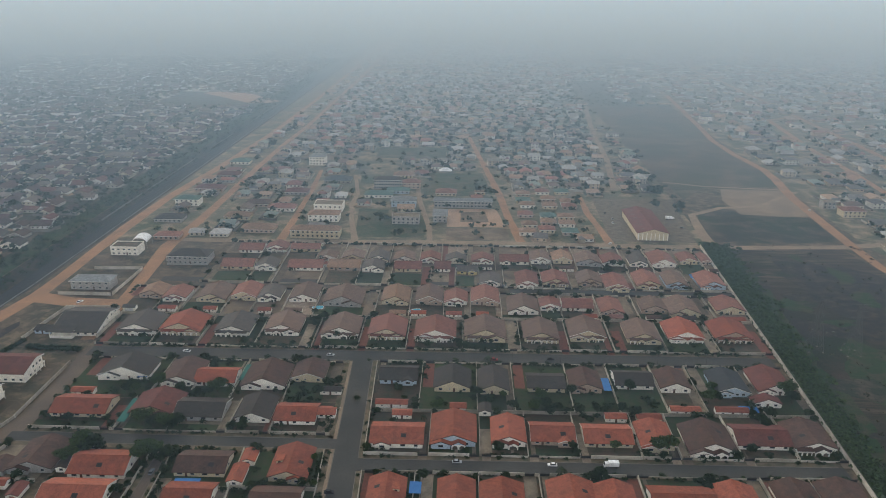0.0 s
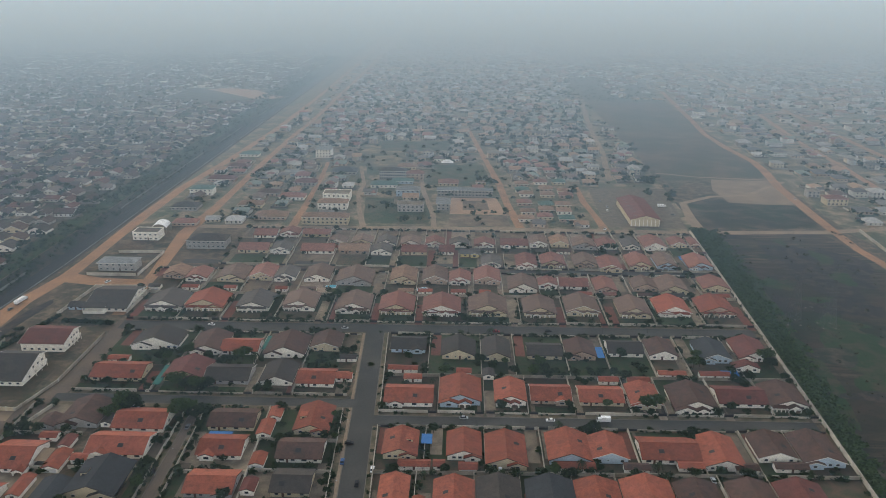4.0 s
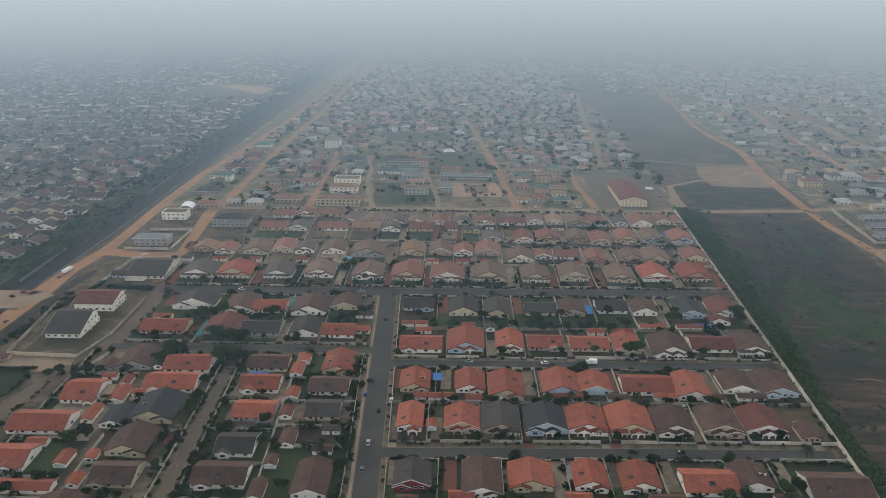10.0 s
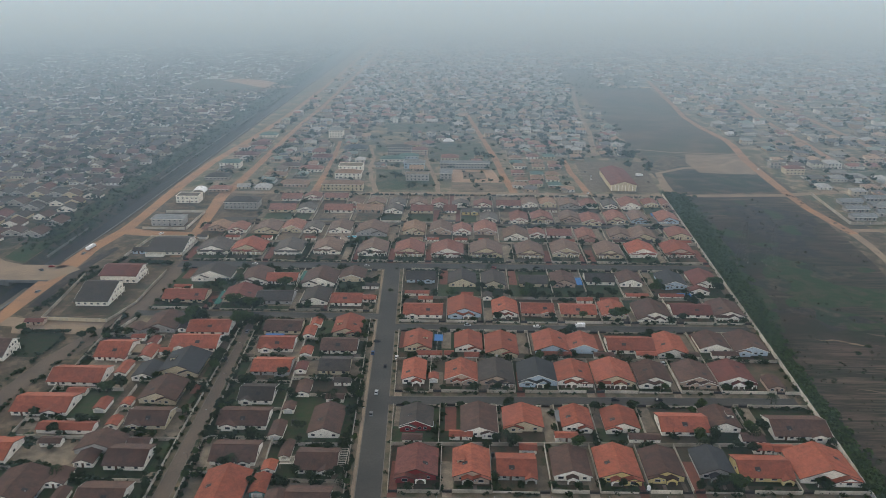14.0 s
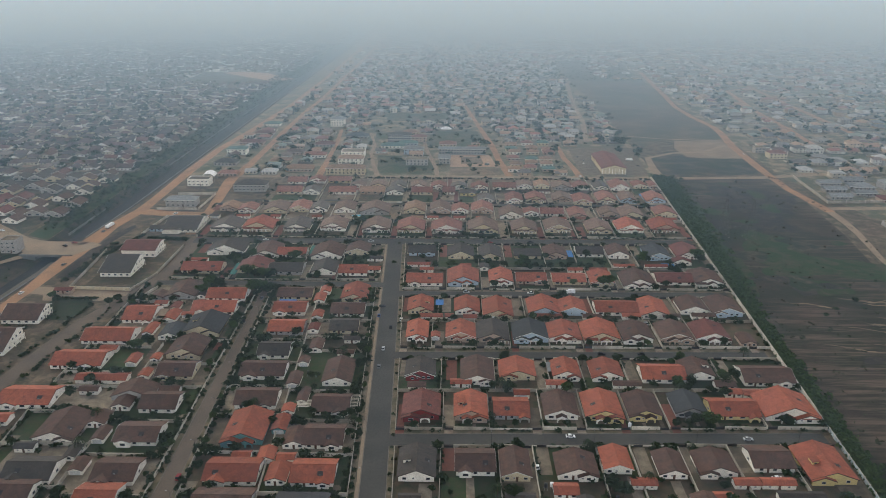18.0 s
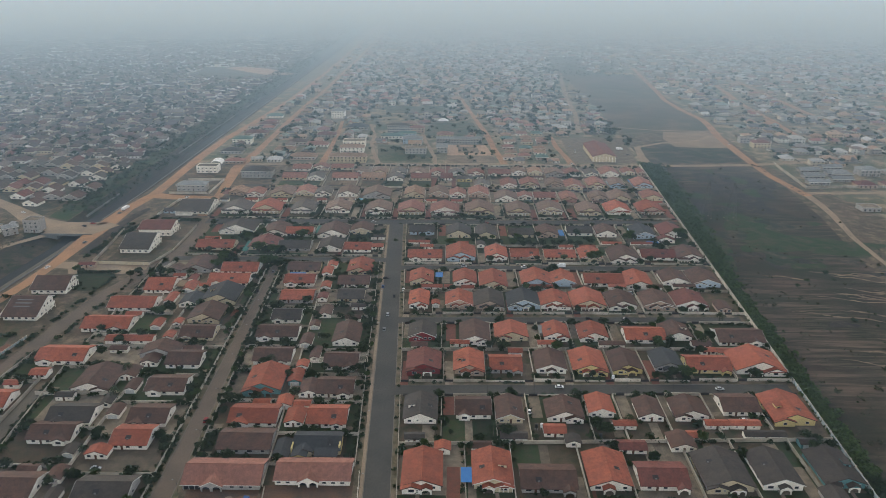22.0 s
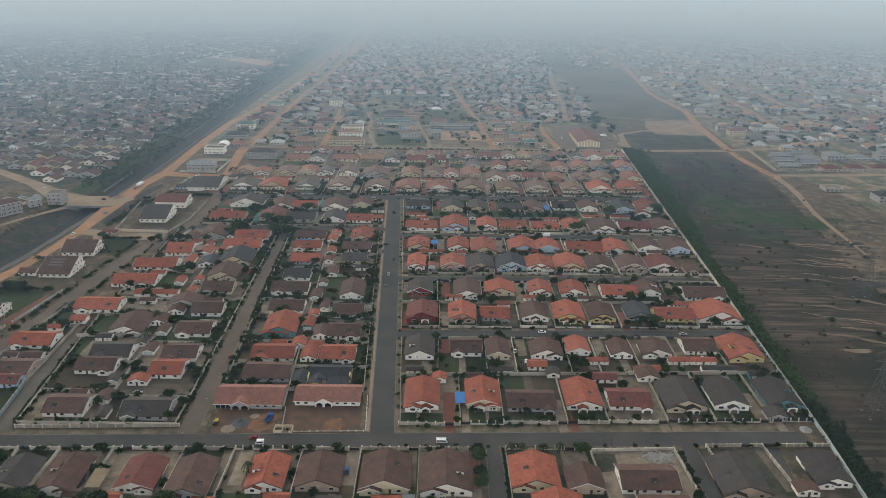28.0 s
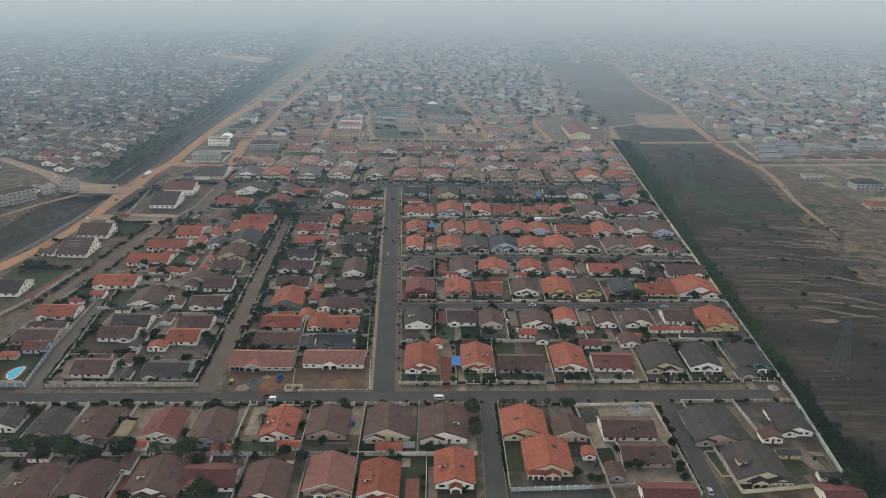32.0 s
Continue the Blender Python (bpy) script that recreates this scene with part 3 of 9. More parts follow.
patch("field_tan", [(303, 645), (300, 690), (312, 733), (376, 729), (368, 690), (364, 641), (336, 640)], M_PITCH, "bare tan playing field", 0.036)
patch("field_burnt", [(255, 566), (254, 600), (262, 645), (286, 672), (296, 668), (302, 644), (336, 638), (362, 638), (359, 572), (312, 564)], M_BURNT, "dark burnt grass field")
patch("field_dark", [(262, 690), (255, 960), (300, 1250), (392, 1100), (380, 930), (388, 800), (378, 745), (300, 742)], M_FIELDD, "dark dry grass field")
patch("field_green_far", [(262, 1260), (280, 1600), (420, 1600), (400, 1260)], M_FIELDD, "dark green scrub")
M_COURT = material("orange_earth", (0.36, 0.235, 0.155), (0.28, 0.19, 0.13), 0.06, 0.95, 0.02, 0.6, stain=0.4)
patch("field_tan_far", [(-440, 1350), (-405, 1375), (-345, 1345), (-276, 1268), (-284, 1248), (-323, 1243), (-382, 1298)], M_COURT, "bare tan field")
patch("yard_court", [(31, 592), (31, 646), (76, 647), (83, 593)], M_COURT, "bare orange school yard", 0.034)
patch("yard_pitch", [(43, 606), (43, 636), (66, 637), (68, 607)], M_FIELDT, "pale worn ball court in the school yard", 0.05)
patch("yard_school", [(31, 558), (31, 588), (83, 589), (85, 560)], M_FIELDT, "bare tan ground before the school", 0.034)
patch("lot_green", [(-46, 562), (-47, 590), (-52, 640), (-24, 640), (-22, 612), (14, 610), (13, 562)], M_LOT, "overgrown green building plot", 0.03)
patch("lot_green", [(6, 692), (4, 780), (66, 780), (74, 700), (52, 690)], M_LOT, "overgrown green building plot", 0.03)
patch("lot_green", [(-62, 728), (-66, 764), (-2, 768), (-4, 730)], M_LOT, "overgrown green building plot", 0.03)
patch("lot_green", [(-60, 850), (-62, 905), (30, 908), (30, 852)], M_LOT, "overgrown green building plot", 0.03)
patch("lot_tan", [(-150, 835), (-152, 860), (-90, 862), (-90, 836)], M_FIELDT, "bare tan building plot", 0.03)
patch("yard_hall", [(168, 562), (172, 690), (250, 690), (238, 562)], M_CONC, "worn concrete yard round the hall")
patch("yard_pink_1", [(-70, -1.6), (-71.5, 19), (-42.5, 19), (-42, -0.6)], M_BARE, "bare orange-brown earth of a building plot", 0.06)
patch("yard_pink_2", [(-41.2, -0.6), (-41.5, 21), (-5, 21), (-3.5, 0.3)], M_BARE, "bare orange-brown earth of a building plot", 0.06)
patch("yard_pink_back", [(-71.5, 19), (-72.5, 36), (-6, 34), (-5, 21), (-42, 21), (-42.2, 19)], M_DRY, "dusty yard behind a long house", 0.05)
patch("brick_yard", [(-99, 176.5), (-92, 176.5), (-92.6, 188), (-98.6, 188)], M_BRICKP, "orange brick yard beside a house", 0.08)
for y0, y1 in ((4, 90), (90, 180), (180, 264)):
    verge([(W1W(y0) - 2.7, y0), (W1W(y0) - 0.2, y0), (W1W(y1) - 0.2, y1), (W1W(y1) - 2.7, y1)])
    verge([(W1E(y0) + 0.2, y0), (W1E(y0) + 2.6, y0), (W1E(y1) + 2.6, y1), (W1E(y1) + 0.2, y1)])
patch("open_sand", [(-228, 240), (-238, 262), (-216, 257), (-179, 255.5), (-176, 246), (-192, 240)], M_SANDY, "open sandy ground beside the street", 0.035)
patch("ditch_scrub", [(-238, 276), (-239.5, 300), (-238.5, 345), (-236, 372), (-229, 390), (-226, 384), (-231, 345), (-232, 300), (-229, 276)], M_FIELDB, "dark scrubby ditch beside the laterite road", 0.04)
patch("lawn_west", [(-250, 122), (-250, 146), (-216, 147), (-214, 138), (-221, 108), (-226, 122)], M_LAWN, "green lawn with bushes beside a villa", 0.05)
patch("dry_west", [(-246, 149), (-238, 172), (-214, 171), (-209, 149)], M_DRY, "dusty brown plot before a villa", 0.05)
patch("brick_drive", [(-219, 103), (-211, 100), (-207, 136), (-213, 139)], M_BRICKP, "orange brick drive behind a panelled wall", 0.055)
patch("scrub_field", [(204, -150), (204, 0), (212, 130), (238, 552), (352, 552), (362, 480), (352, 380), (338, 300), (316, 150), (420, -150)], M_SCRUB, "dark scrub field beyond the estate", 0.012)
patch("yard_villa", [(-212, 262), (-212, 300), (-180, 300), (-180, 268)], M_DRY, "dusty walled yard")


HOUSES, ANNEXES = [], []


# ---- trees ----
def leaf_cloud(seed, n, lobes, size):
    """Many small leaf blades scattered in several lobes (x, y, z, r, rz)."""
    rng = np.random.default_rng(seed)
    lob = np.array(lobes)
    pick = rng.choice(len(lob), n, p=lob[:, 3] ** 2 / (lob[:, 3] ** 2).sum())
    d = rng.normal(size=(n, 3))
    d /= np.linalg.norm(d, axis=1, keepdims=True)
    r = 0.25 + 0.8 * rng.random((n, 1)) ** 0.7
    c = lob[pick, :3] + d * r * np.stack([lob[pick, 3], lob[pick, 3], lob[pick, 4]], 1)
    a = rng.normal(size=(n, 3))
    a[:, 2] *= 0.6
    a /= np.linalg.norm(a, axis=1, keepdims=True)
    b = np.cross(a, rng.normal(size=(n, 3)))
    b /= np.linalg.norm(b, axis=1, keepdims=True)
    s = size * (0.6 + 0.8 * rng.random((n, 1)))
    v = np.stack([c - a * s, c + b * s * 0.55, c + a * s, c - b * s * 0.55], 1).reshape(-1, 3)
    return v, np.arange(4 * n).reshape(-1, 4)


def cloud_mesh(name, v, f, mat):
    me = bpy.data.meshes.new(name)
    me.from_pydata(v.tolist(), [], f.tolist())
    me.materials.append(mat)
    return me


def crown_lobes(seed, r, h):
    rng = random.Random(seed)
    out = [(0, 0, h, r * 0.75, r * 0.55)]
    for i in range(6):
        a = i * 1.05 + rng.random()
        q = r * rng.uniform(0.45, 0.75)
        out.append((math.cos(a) * q, math.sin(a) * q, h + rng.uniform(-0.35, 0.3) * r, r * rng.uniform(0.3, 0.5), r * rng.uniform(0.25, 0.42)))
    return out


def trunk_shape(r, h, seed):
    rng = random.Random(seed)
    s = Shape().tube(0, 0, -0.1, h * 0.6, r, r * 0.7)
    for i in range(4):
        a = i * 1.6 + rng.random()
        s.bar((0, 0, h * 0.5), (math.cos(a) * h * 0.35, math.sin(a) * h * 0.35, h * 0.95), r * 0.4)
    return s


TREE_KINDS = []
for k in range(6):
    r = (2.4, 3.0, 3.6, 2.0, 4.2, 2.7)[k]
    h = (3.4, 4.2, 4.6, 2.6, 5.4, 5.0)[k]
    v, f = leaf_cloud(20 + k, 640, crown_lobes(k, r, h), 0.66)
    TREE_KINDS.append((cloud_mesh("crown", v, f, (M_LEAF, M_LEAF, M_LEAF2)[k // 2]), trunk_shape(0.2, h, k).mesh("trunk")))
    TREE_KINDS[-1][1].materials.append(M_BARK)


def palm_meshes():
    s = Shape()
    for i in range(6):
        s.tube(0.05 * i, 0, i * 0.9 - 0.1, i * 0.9 + 0.82, 0.2 - 0.012 * i, 0.19 - 0.012 * i, 7)
    t = s.mesh("trunk")
    t.materials.append(M_BARK)
    rng, c = random.Random(4), Shape()
    for i in range(16):
        a, up = i * 0.3927 + rng.random() * 0.2, rng.uniform(0.3, 1.1)
        prev = Vector((0.3, 0, 5.2))
        for j in range(6):
            q = Vector((0.3 + math.cos(a) * (j + 1) * 0.48, math.sin(a) * (j + 1) * 0.48, 5.2 + up * (j + 1) * 0.5 - 0.13 * (j + 1) ** 2))
            side = Vector((-math.sin(a), math.cos(a), -0.35)) * (0.62 - 0.06 * j)
            back = Vector((math.sin(a), -math.cos(a), -0.35)) * (0.62 - 0.06 * j)
            c.add([tuple(prev), tuple(q), tuple(q + side), tuple(q + back)], [(0, 1, 2), (0, 3, 1)])
            prev = q
    me = c.mesh("crown")
    me.materials.append(M_LEAF)
    return me, t


PALM = palm_meshes()
TREE_RNG, FAR_TREES = random.Random(77), []
TREE_LABELS = ("round dark green garden tree beside a wall", "leafy green shade tree in a yard", "broad dark green mango tree in a yard",
               "small clipped green street tree", "large spreading dark green tree", "tall leafy green garden tree")


def tree(x, y, kind=None, scale=1.0, group=""):
    rng = TREE_RNG
    k = rng.randrange(6) if kind is None else kind
    crown, trunk = PALM if k == 6 else TREE_KINDS[k]
    turn, s = rng.uniform(0, 360), scale * rng.uniform(0.85, 1.15)
    tall = s * rng.uniform(0.85, 1.1)
    for hx, hy, hw, hd, *rest in HOUSES:
        if abs(x - hx) < hw / 2 + 0.3 and hy - 0.3 < y < hy + hd + 0.3:
            y = hy - 1.2 if y < hy + hd / 2 else hy + hd + 1.2
    if y > 330 and k != 6:
        FAR_TREES.append((x, y, (2.4, 3.0, 3.6, 2.0, 4.2, 2.7)[k] * s))
        return None
    t = new("palm_tree" if k == 6 else "tree", trunk)
    t.matrix_basis = pose(x, y, 0, 0, 0, turn) @ Matrix.Diagonal((s, s, tall, 1))
    tagged(t, "coconut palm with drooping green fronds" if k == 6 else TREE_LABELS[k], "palm" if k == 6 else "tree", group)
    part("crown", crown, M_LEAF, t)
    return t


SHRUBS, BUSHES, GARDEN = [], [], []
for k in range(4):
    r = (0.8, 1.1, 0.9, 1.4)[k]
    v, f = leaf_cloud(60 + k, 170, crown_lobes(30 + k, r, r * 0.75), 0.3)
    SHRUBS.append(cloud_mesh("foliage", v, f, (M_LEAF, M_LEAF2)[k % 2]))


def shrub(x, y, scale=1.0, group=""):
    """A garden shrub or clipped ball hedge: one mesh of leaves."""
    rng = TREE_RNG
    s = scale * rng.uniform(0.8, 1.3)
    if y > 20 or len(BUSHES) % 3 == 0:
        BUSHES.append((x, y, s))
        return None
    ob = new("shrub", SHRUBS[rng.randrange(4)])
    ob.matrix_basis = pose(x, y, 0, 0, 0, rng.uniform(0, 360)) @ Matrix.Diagonal((s, s, s, 1))
    return tagged(ob, "dense green shrub growing along a boundary wall", "shrub", group)


# ---- houses ----
def chevron(half, low, apex, th):
    """An inverted V of even thickness in x and z."""
    return [(-half, low - th), (0, apex - th), (half, low - th), (half, low), (0, apex), (-half, low)]


def gable_roof(w, d, eave, rise, over=0.7, end=0.6, th=0.22):
    """Two sloping slabs with the ridge along y; x from -w/2 to w/2, y from 0 to d."""
    k = rise / (w / 2)
    q = chevron(w / 2 + over, eave - over * k + th, eave + rise + th, th)
    n = 6
    s = Shape()
    s.v = [(x, y, z) for y in (-end, d + end) for x, z in q]
    s.f = [(0, 1, 4, 5), (1, 2, 3, 4), (11, 10, 7, 6), (10, 9, 8, 7)] + [(i, n + i, n + (i + 1) % n, (i + 1) % n) for i in range(n)]
    return s


def gable_body(w, d, eave, rise):
    h = w / 2 - 0.05
    return Shape().profile([(-h, -0.3), (h, -0.3), (h, eave), (0, eave + rise - 0.04), (-h, eave)], 0, d)


def barge(w, eave, rise, y, over=0.7, th=0.34):
    """The board along both slopes of one gable end."""
    k = rise / (w / 2)
    q = chevron(w / 2 + over, eave - over * k + 0.25, eave + rise + 0.25, th)
    s = Shape()
    s.v = [(a, b, c) for b in (y - 0.06, y) for a, c in q]
    s.f = [(0, 1, 4, 5), (1, 2, 3, 4), (11, 10, 7, 6), (10, 9, 8, 7)] + [(i, 6 + i, 6 + (i + 1) % 6, (i + 1) % 6) for i in range(6)]
    return s


def window_meshes(w, h):
    """A frame ring with a recessed pane: apart for near houses, in one mesh for far ones."""
    a, b, t = w / 2, h / 2, 0.11
    v = [(sx * (a + q), y, b + sz * (b + q)) for q, y in ((0, 0.0), (0, -0.09), (-t, -0.09), (-t, -0.02)) for sx, sz in ((-1, -1), (1, -1), (1, 1), (-1, 1))]
    f = [(k * 4 + i, k * 4 + (i + 1) % 4, k * 4 + 4 + (i + 1) % 4, k * 4 + 4 + i) for k in range(3) for i in range(4)]
    ring, whole = Shape().add(v, f), Shape().add(v, f + [(12, 13, 14, 15)])
    p = Shape().box(-a + t, a - t, -0.03, -0.005, t, h - t)
    both = whole.mesh("window")
    both.materials.append(M_FRAME)
    both.materials.append(M_GLASS)
    both.polygons[12].material_index = 1
    fr, pane = ring.mesh("window"), p.mesh("pane")
    fr.materials.append(M_FRAME)
    pane.materials.append(M_GLASS)
    return fr, pane, both


WINDOWS = {"big": window_meshes(2.4, 1.35), "mid": window_meshes(1.7, 1.25), "small": window_meshes(0.9, 0.7)}
DOOR = Shape().box(-0.5, 0.5, -0.06, 0, 0, 2.1).box(-0.62, 0.62, -0.1, 0, 2.1, 2.22).mesh("door")
DOOR.materials.append(M_DOOR)


def window(parent, kind, x, y, z, turn=0):
    f, p, both = WINDOWS[kind]
    if parent.location.y > 60:
        part("window", both, M_FRAME, parent, at=pose(x, y, z, 0, 0, turn))
    else:
        w = part("window", f, M_FRAME, parent, at=pose(x, y, z, 0, 0, turn))
        part("pane", p, M_GLASS, w)


def arcade(w, h, n, th=0.3):
    """A wall with n round-headed arches, in x and z, from y = 0 to th."""
    s, bay = Shape(), w / n
    for i in range(n):
        x0 = -w / 2 + i * bay
        pier = bay * 0.13
        a, b = x0 + pier, x0 + bay - pier
        r, cx = (b - a) / 2, (a + b) / 2
        spring = max(0.6, h - r * 0.75 - 0.45)
        s.profile([(x0, -0.2), (a, -0.2), (a, spring), (x0, spring)], 0, th).profile([(b, -0.2), (x0 + bay, -0.2), (x0 + bay, spring), (b, spring)], 0, th)
        arc = [(cx - r * math.cos(math.pi * j / 8), spring + r * 0.75 * math.sin(math.pi * j / 8)) for j in range(9)]
        for (p, q), (u, v) in zip(arc, arc[1:]):
            s.profile([(p, q), (u, v), (u, h), (p, h)], 0, th)
        s.profile([(x0, spring), (a, spring), (a, h), (x0, h)], 0, th)
        s.profile([(b, spring), (x0 + bay, spring), (x0 + bay, h), (b, h)], 0, th)
    bm = bmesh.new()
    me = s.mesh("arches")
    bm.from_mesh(me)
    bmesh.ops.remove_doubles(bm, verts=bm.verts, dist=0.002)
    s.v, s.f = [tuple(q.co) for q in bm.verts], [tuple(q.index for q in f.verts) for f in bm.faces]
    bm.free()
    bpy.data.meshes.remove(me)
    return s


HOUSE_RNG = random.Random(11)


def house(x, y, w, d, code, front=False, row="", tall=0.0):
    """A bungalow: code is the way the ridge runs (G along y, S across), the roof's colour and the wall's.
    x is its middle, y its south wall."""
    rng = HOUSE_RNG
    if y > 360:
        code = code[0] + {"b": "f", "d": "e", "m": "o"}.get(code[1], code[1]) + code[2]    # northern rows: distance haze put into the roof colour
    across, roofm, wallm = code[0] == "S", ROOF[code[1]], WALL[code[2]]
    storey = "two-storey house" if tall else "bungalow"
    way = "open arched porch" if front else "plain gable end" if not across else "long low ridge"
    h = thing("house", x, y, 0, f"{WALL_NAMES[code[2]]} plastered {storey} with {ROOF_NAMES[code[1]]} roof and {way}", "house", row)
    eave = 2.7 + tall + rng.uniform(-0.1, 0.2)
    span, length = (d, w) if across else (w, d)
    slope = rng.uniform(0.33, 0.40)
    rise = span / 2 * slope
    fas = M_FASCIA if rng.random() < 0.7 else M_WFASCIA

    def place(s):
        return s.turned(True).moved(-w / 2, d / 2) if across else s

    def gables(w0, d0, e0, r0, dx=0.0, dy=0.0, walls=True):
        if walls:
            part("wall", place(gable_body(w0, d0, e0, r0)).moved(dx, dy), wallm, h)
        slabs = place(gable_roof(w0, d0, e0, r0)).moved(dx, dy)
        cap = place(Shape().profile([(-0.22, e0 + r0 + 0.12), (0.22, e0 + r0 + 0.12), (0.1, e0 + r0 + 0.32), (-0.1, e0 + r0 + 0.32)], -0.6, d0 + 0.6)).moved(dx, dy)
        boards = place(barge(w0, e0, r0, -0.6)).moved(dx, dy)
        back = place(barge(w0, e0, r0, d0 + 0.66)).moved(dx, dy)
        if y > 60:
            if across:
                boards.add(back.v, back.f)
            part("roof", merged("roof", [(slabs, roofm), (cap, roofm), (boards, fas)]), roofm, h)
        else:
            r = part("roof", slabs, roofm, h)
            part("ridge_cap", cap, roofm, r)
            part("barge_board", boards, fas, r)
            if across:
                part("barge_board", back, fas, r)

    gables(span, length, eave, rise)
    if not across:
        side = rng.choice((-1, 1))
        if rng.random() < 0.7 and w > 12 and d > 14:
            # a wing set forward or back beside the main gable
            ww, dd = w * rng.uniform(0.42, 0.5), d * rng.uniform(0.5, 0.65)
            fw = rng.uniform(1.2, 2.4) if front else rng.uniform(0.8, 1.6)
            gables(ww, dd, eave - 0.15, ww / 2 * slope, side * (w - ww) / 2, -fw)
            window(h, "big" if front else "mid", side * (w - ww) / 2, -fw, 0.95)
            if rng.random() < 0.5:
                window(h, "small", side * ((w - ww) / 2 - ww * 0.32), -fw, 1.4)
            window(h, "mid", -side * w * 0.30, 0, 0.95)
            if rng.random() < 0.6:
                window(h, "mid", -side * w * 0.12, 0, 0.95)
            px = -side * w * 0.12
        else:
            for fx, kind in ((-0.33, "big" if front else "mid"), (0.33, "mid"), (-0.08, "small")):
                window(h, kind, fx * w, 0, 0.95 if kind != "small" else 1.4)
            px = rng.uniform(-0.1, 0.15) * w
        if front:
            # porch: a small gable on arches before the door
            wide = row.startswith("row above")
            pw, pd = (4.6 if w < 18 or wide else 6.4), 2.6
            part("porch_arcade", arcade(pw, 2.5, 1 if pw < 5 else 2).moved(px, -pd), wallm if rng.random() < 0.6 else WALL["w"], h)
            if y < 300:
                part("porch_floor", Shape().box(px - pw / 2, px + pw / 2, -pd, 0, -0.1, 0.18), M_CONC, h)
            r = part("porch_roof", gable_roof(pw, pd + 1.6, 2.5, pw / 2 * 0.5, 0.35, 0.3, 0.16).moved(px, -pd), roofm, h)
            part("porch_gable", Shape().profile([(-pw / 2, 2.5), (pw / 2, 2.5), (0, 2.5 + pw / 4 - 0.05)], -pd + 0.05, -pd + 0.25).moved(px, 0), wallm, h)
            part("barge_board", barge(pw, 2.5, pw / 2 * 0.5, -pd - 0.3, 0.35, 0.26).moved(px, 0), fas, r)
            part("door", DOOR, M_DOOR, h, at=pose(px, -0.02, 0.18))
            if wide or (w > 15.5 and rng.random() < 0.85):
                # arched verandah along the rest of the front
                vw = w * (0.88 if wide else 0.36)
                sx = -1 if px > 0 else 1
                vx = 0 if wide else sx * (w / 2 - vw / 2)
                part("verandah_arcade", arcade(vw, 2.45, 6 if wide else 3).moved(vx, -1.9), WALL["w"], h)
                part("verandah_roof", Shape().add([(vx - vw / 2 - .3, -2.3, 2.45), (vx + vw / 2 + .3, -2.3, 2.45), (vx + vw / 2 + .3, 0.2, 3.2), (vx - vw / 2 - .3, 0.2, 3.2),
                     (vx - vw / 2 - .3, -2.3, 2.6), (vx + vw / 2 + .3, -2.3, 2.6), (vx + vw / 2 + .3, 0.2, 3.35), (vx - vw / 2 - .3, 0.2, 3.35)],
                     [(3, 2, 1, 0), (4, 5, 6, 7), (0, 1, 5, 4), (1, 2, 6, 5), (2, 3, 7, 6), (3, 0, 4, 7)]), roofm, h)
        elif rng.random() < 0.4:
            part("door", DOOR, M_DOOR, h, at=pose(px, -0.02, 0.05))
        if w > 13 and d > 12 and y < 260 and rng.random() < (0.3 if front else 0.2):
            # a stepped gable wall with a small window, rising out of one roof slope
            sx, dw, dl = rng.choice((-1, 1)), rng.uniform(2.6, 3.6), rng.uniform(3.5, 5.0)
            dx, dy = sx * w * rng.uniform(0.26, 0.32), d * rng.uniform(0.34, 0.5)
            base = eave + rise * (1 - (abs(dx) + dw / 2) / (w / 2)) - 0.2
            top = eave + rise * (1 - (abs(dx) - dw / 2) / (w / 2)) + 0.95
            part("step_wall", Shape().profile([(dx - dw / 2, base), (dx + dw / 2, base), (dx + dw / 2, top - (0.35 if sx > 0 else 0)), (dx - dw / 2, top - (0.35 if sx < 0 else 0))], dy, dy + dl), wallm, h)
            lo_x, hi_x = dx - dw / 2 - 0.4, dx + dw / 2 + 0.4
            zl, zr = top - (0.42 if sx < 0 else -0.05), top - (0.42 if sx > 0 else -0.05)
            part("step_roof", Shape().profile([(lo_x, zl), (hi_x, zr), (hi_x, zr + 0.2), (lo_x, zl + 0.2)], dy - 0.3, dy + dl), roofm, h)
            part("window", Shape().box(dx - 0.55, dx + 0.55, dy - 0.05, dy + 0.05, top - 1.55, top - 0.65), M_GLASS, h)
        for j in range(2 if y < 120 else 0):
            sx = -1 if x > 35 else 1
            window(h, "mid", sx * (w / 2 - 0.05), d * (0.3 + 0.4 * j), 0.95, 90 * sx)
        if rng.random() < 0.85 and y < 300:
            # flat dark panel for a sunk bay's shade, small white upstand below it
            sx, t = rng.choice((-1, 1)), rng.uniform(0.35, 0.6)
            bx, by, k = sx * w / 2 * t, d * rng.uniform(0.2, 0.6), rise / (w / 2)
            z = [eave + 0.26 + rise - k * abs(bx + q) for q in (-1.1, 1.1)]
            part("roof_bay_panel", Shape().profile([(bx - 1.1, z[0]), (bx + 1.1, z[1]), (bx + 1.1, z[1] + 0.1), (bx - 1.1, z[0] + 0.1)], by, by + 1.8), M_DARKM, h, "flat dark panel in place of a shaded roof bay")
            ux = bx + sx * 0.6
            uz = eave + 0.2 + rise - k * abs(ux)
            if y < 150:
                part("upstand", Shape().box(ux - 0.3, ux + 0.3, by - 0.15, by + 0.35, uz, uz + 0.42), M_LINING, h)
    else:
        n = max(2, int(w / 5))
        for i in range(n):
            fx = -w / 2 + (i + 0.5) * w / n
            window(h, "mid" if i % 2 else ("big" if w > 20 else "mid"), fx, 0, 0.95)
            if tall:
                window(h, "mid", fx, 0, 0.95 + tall)
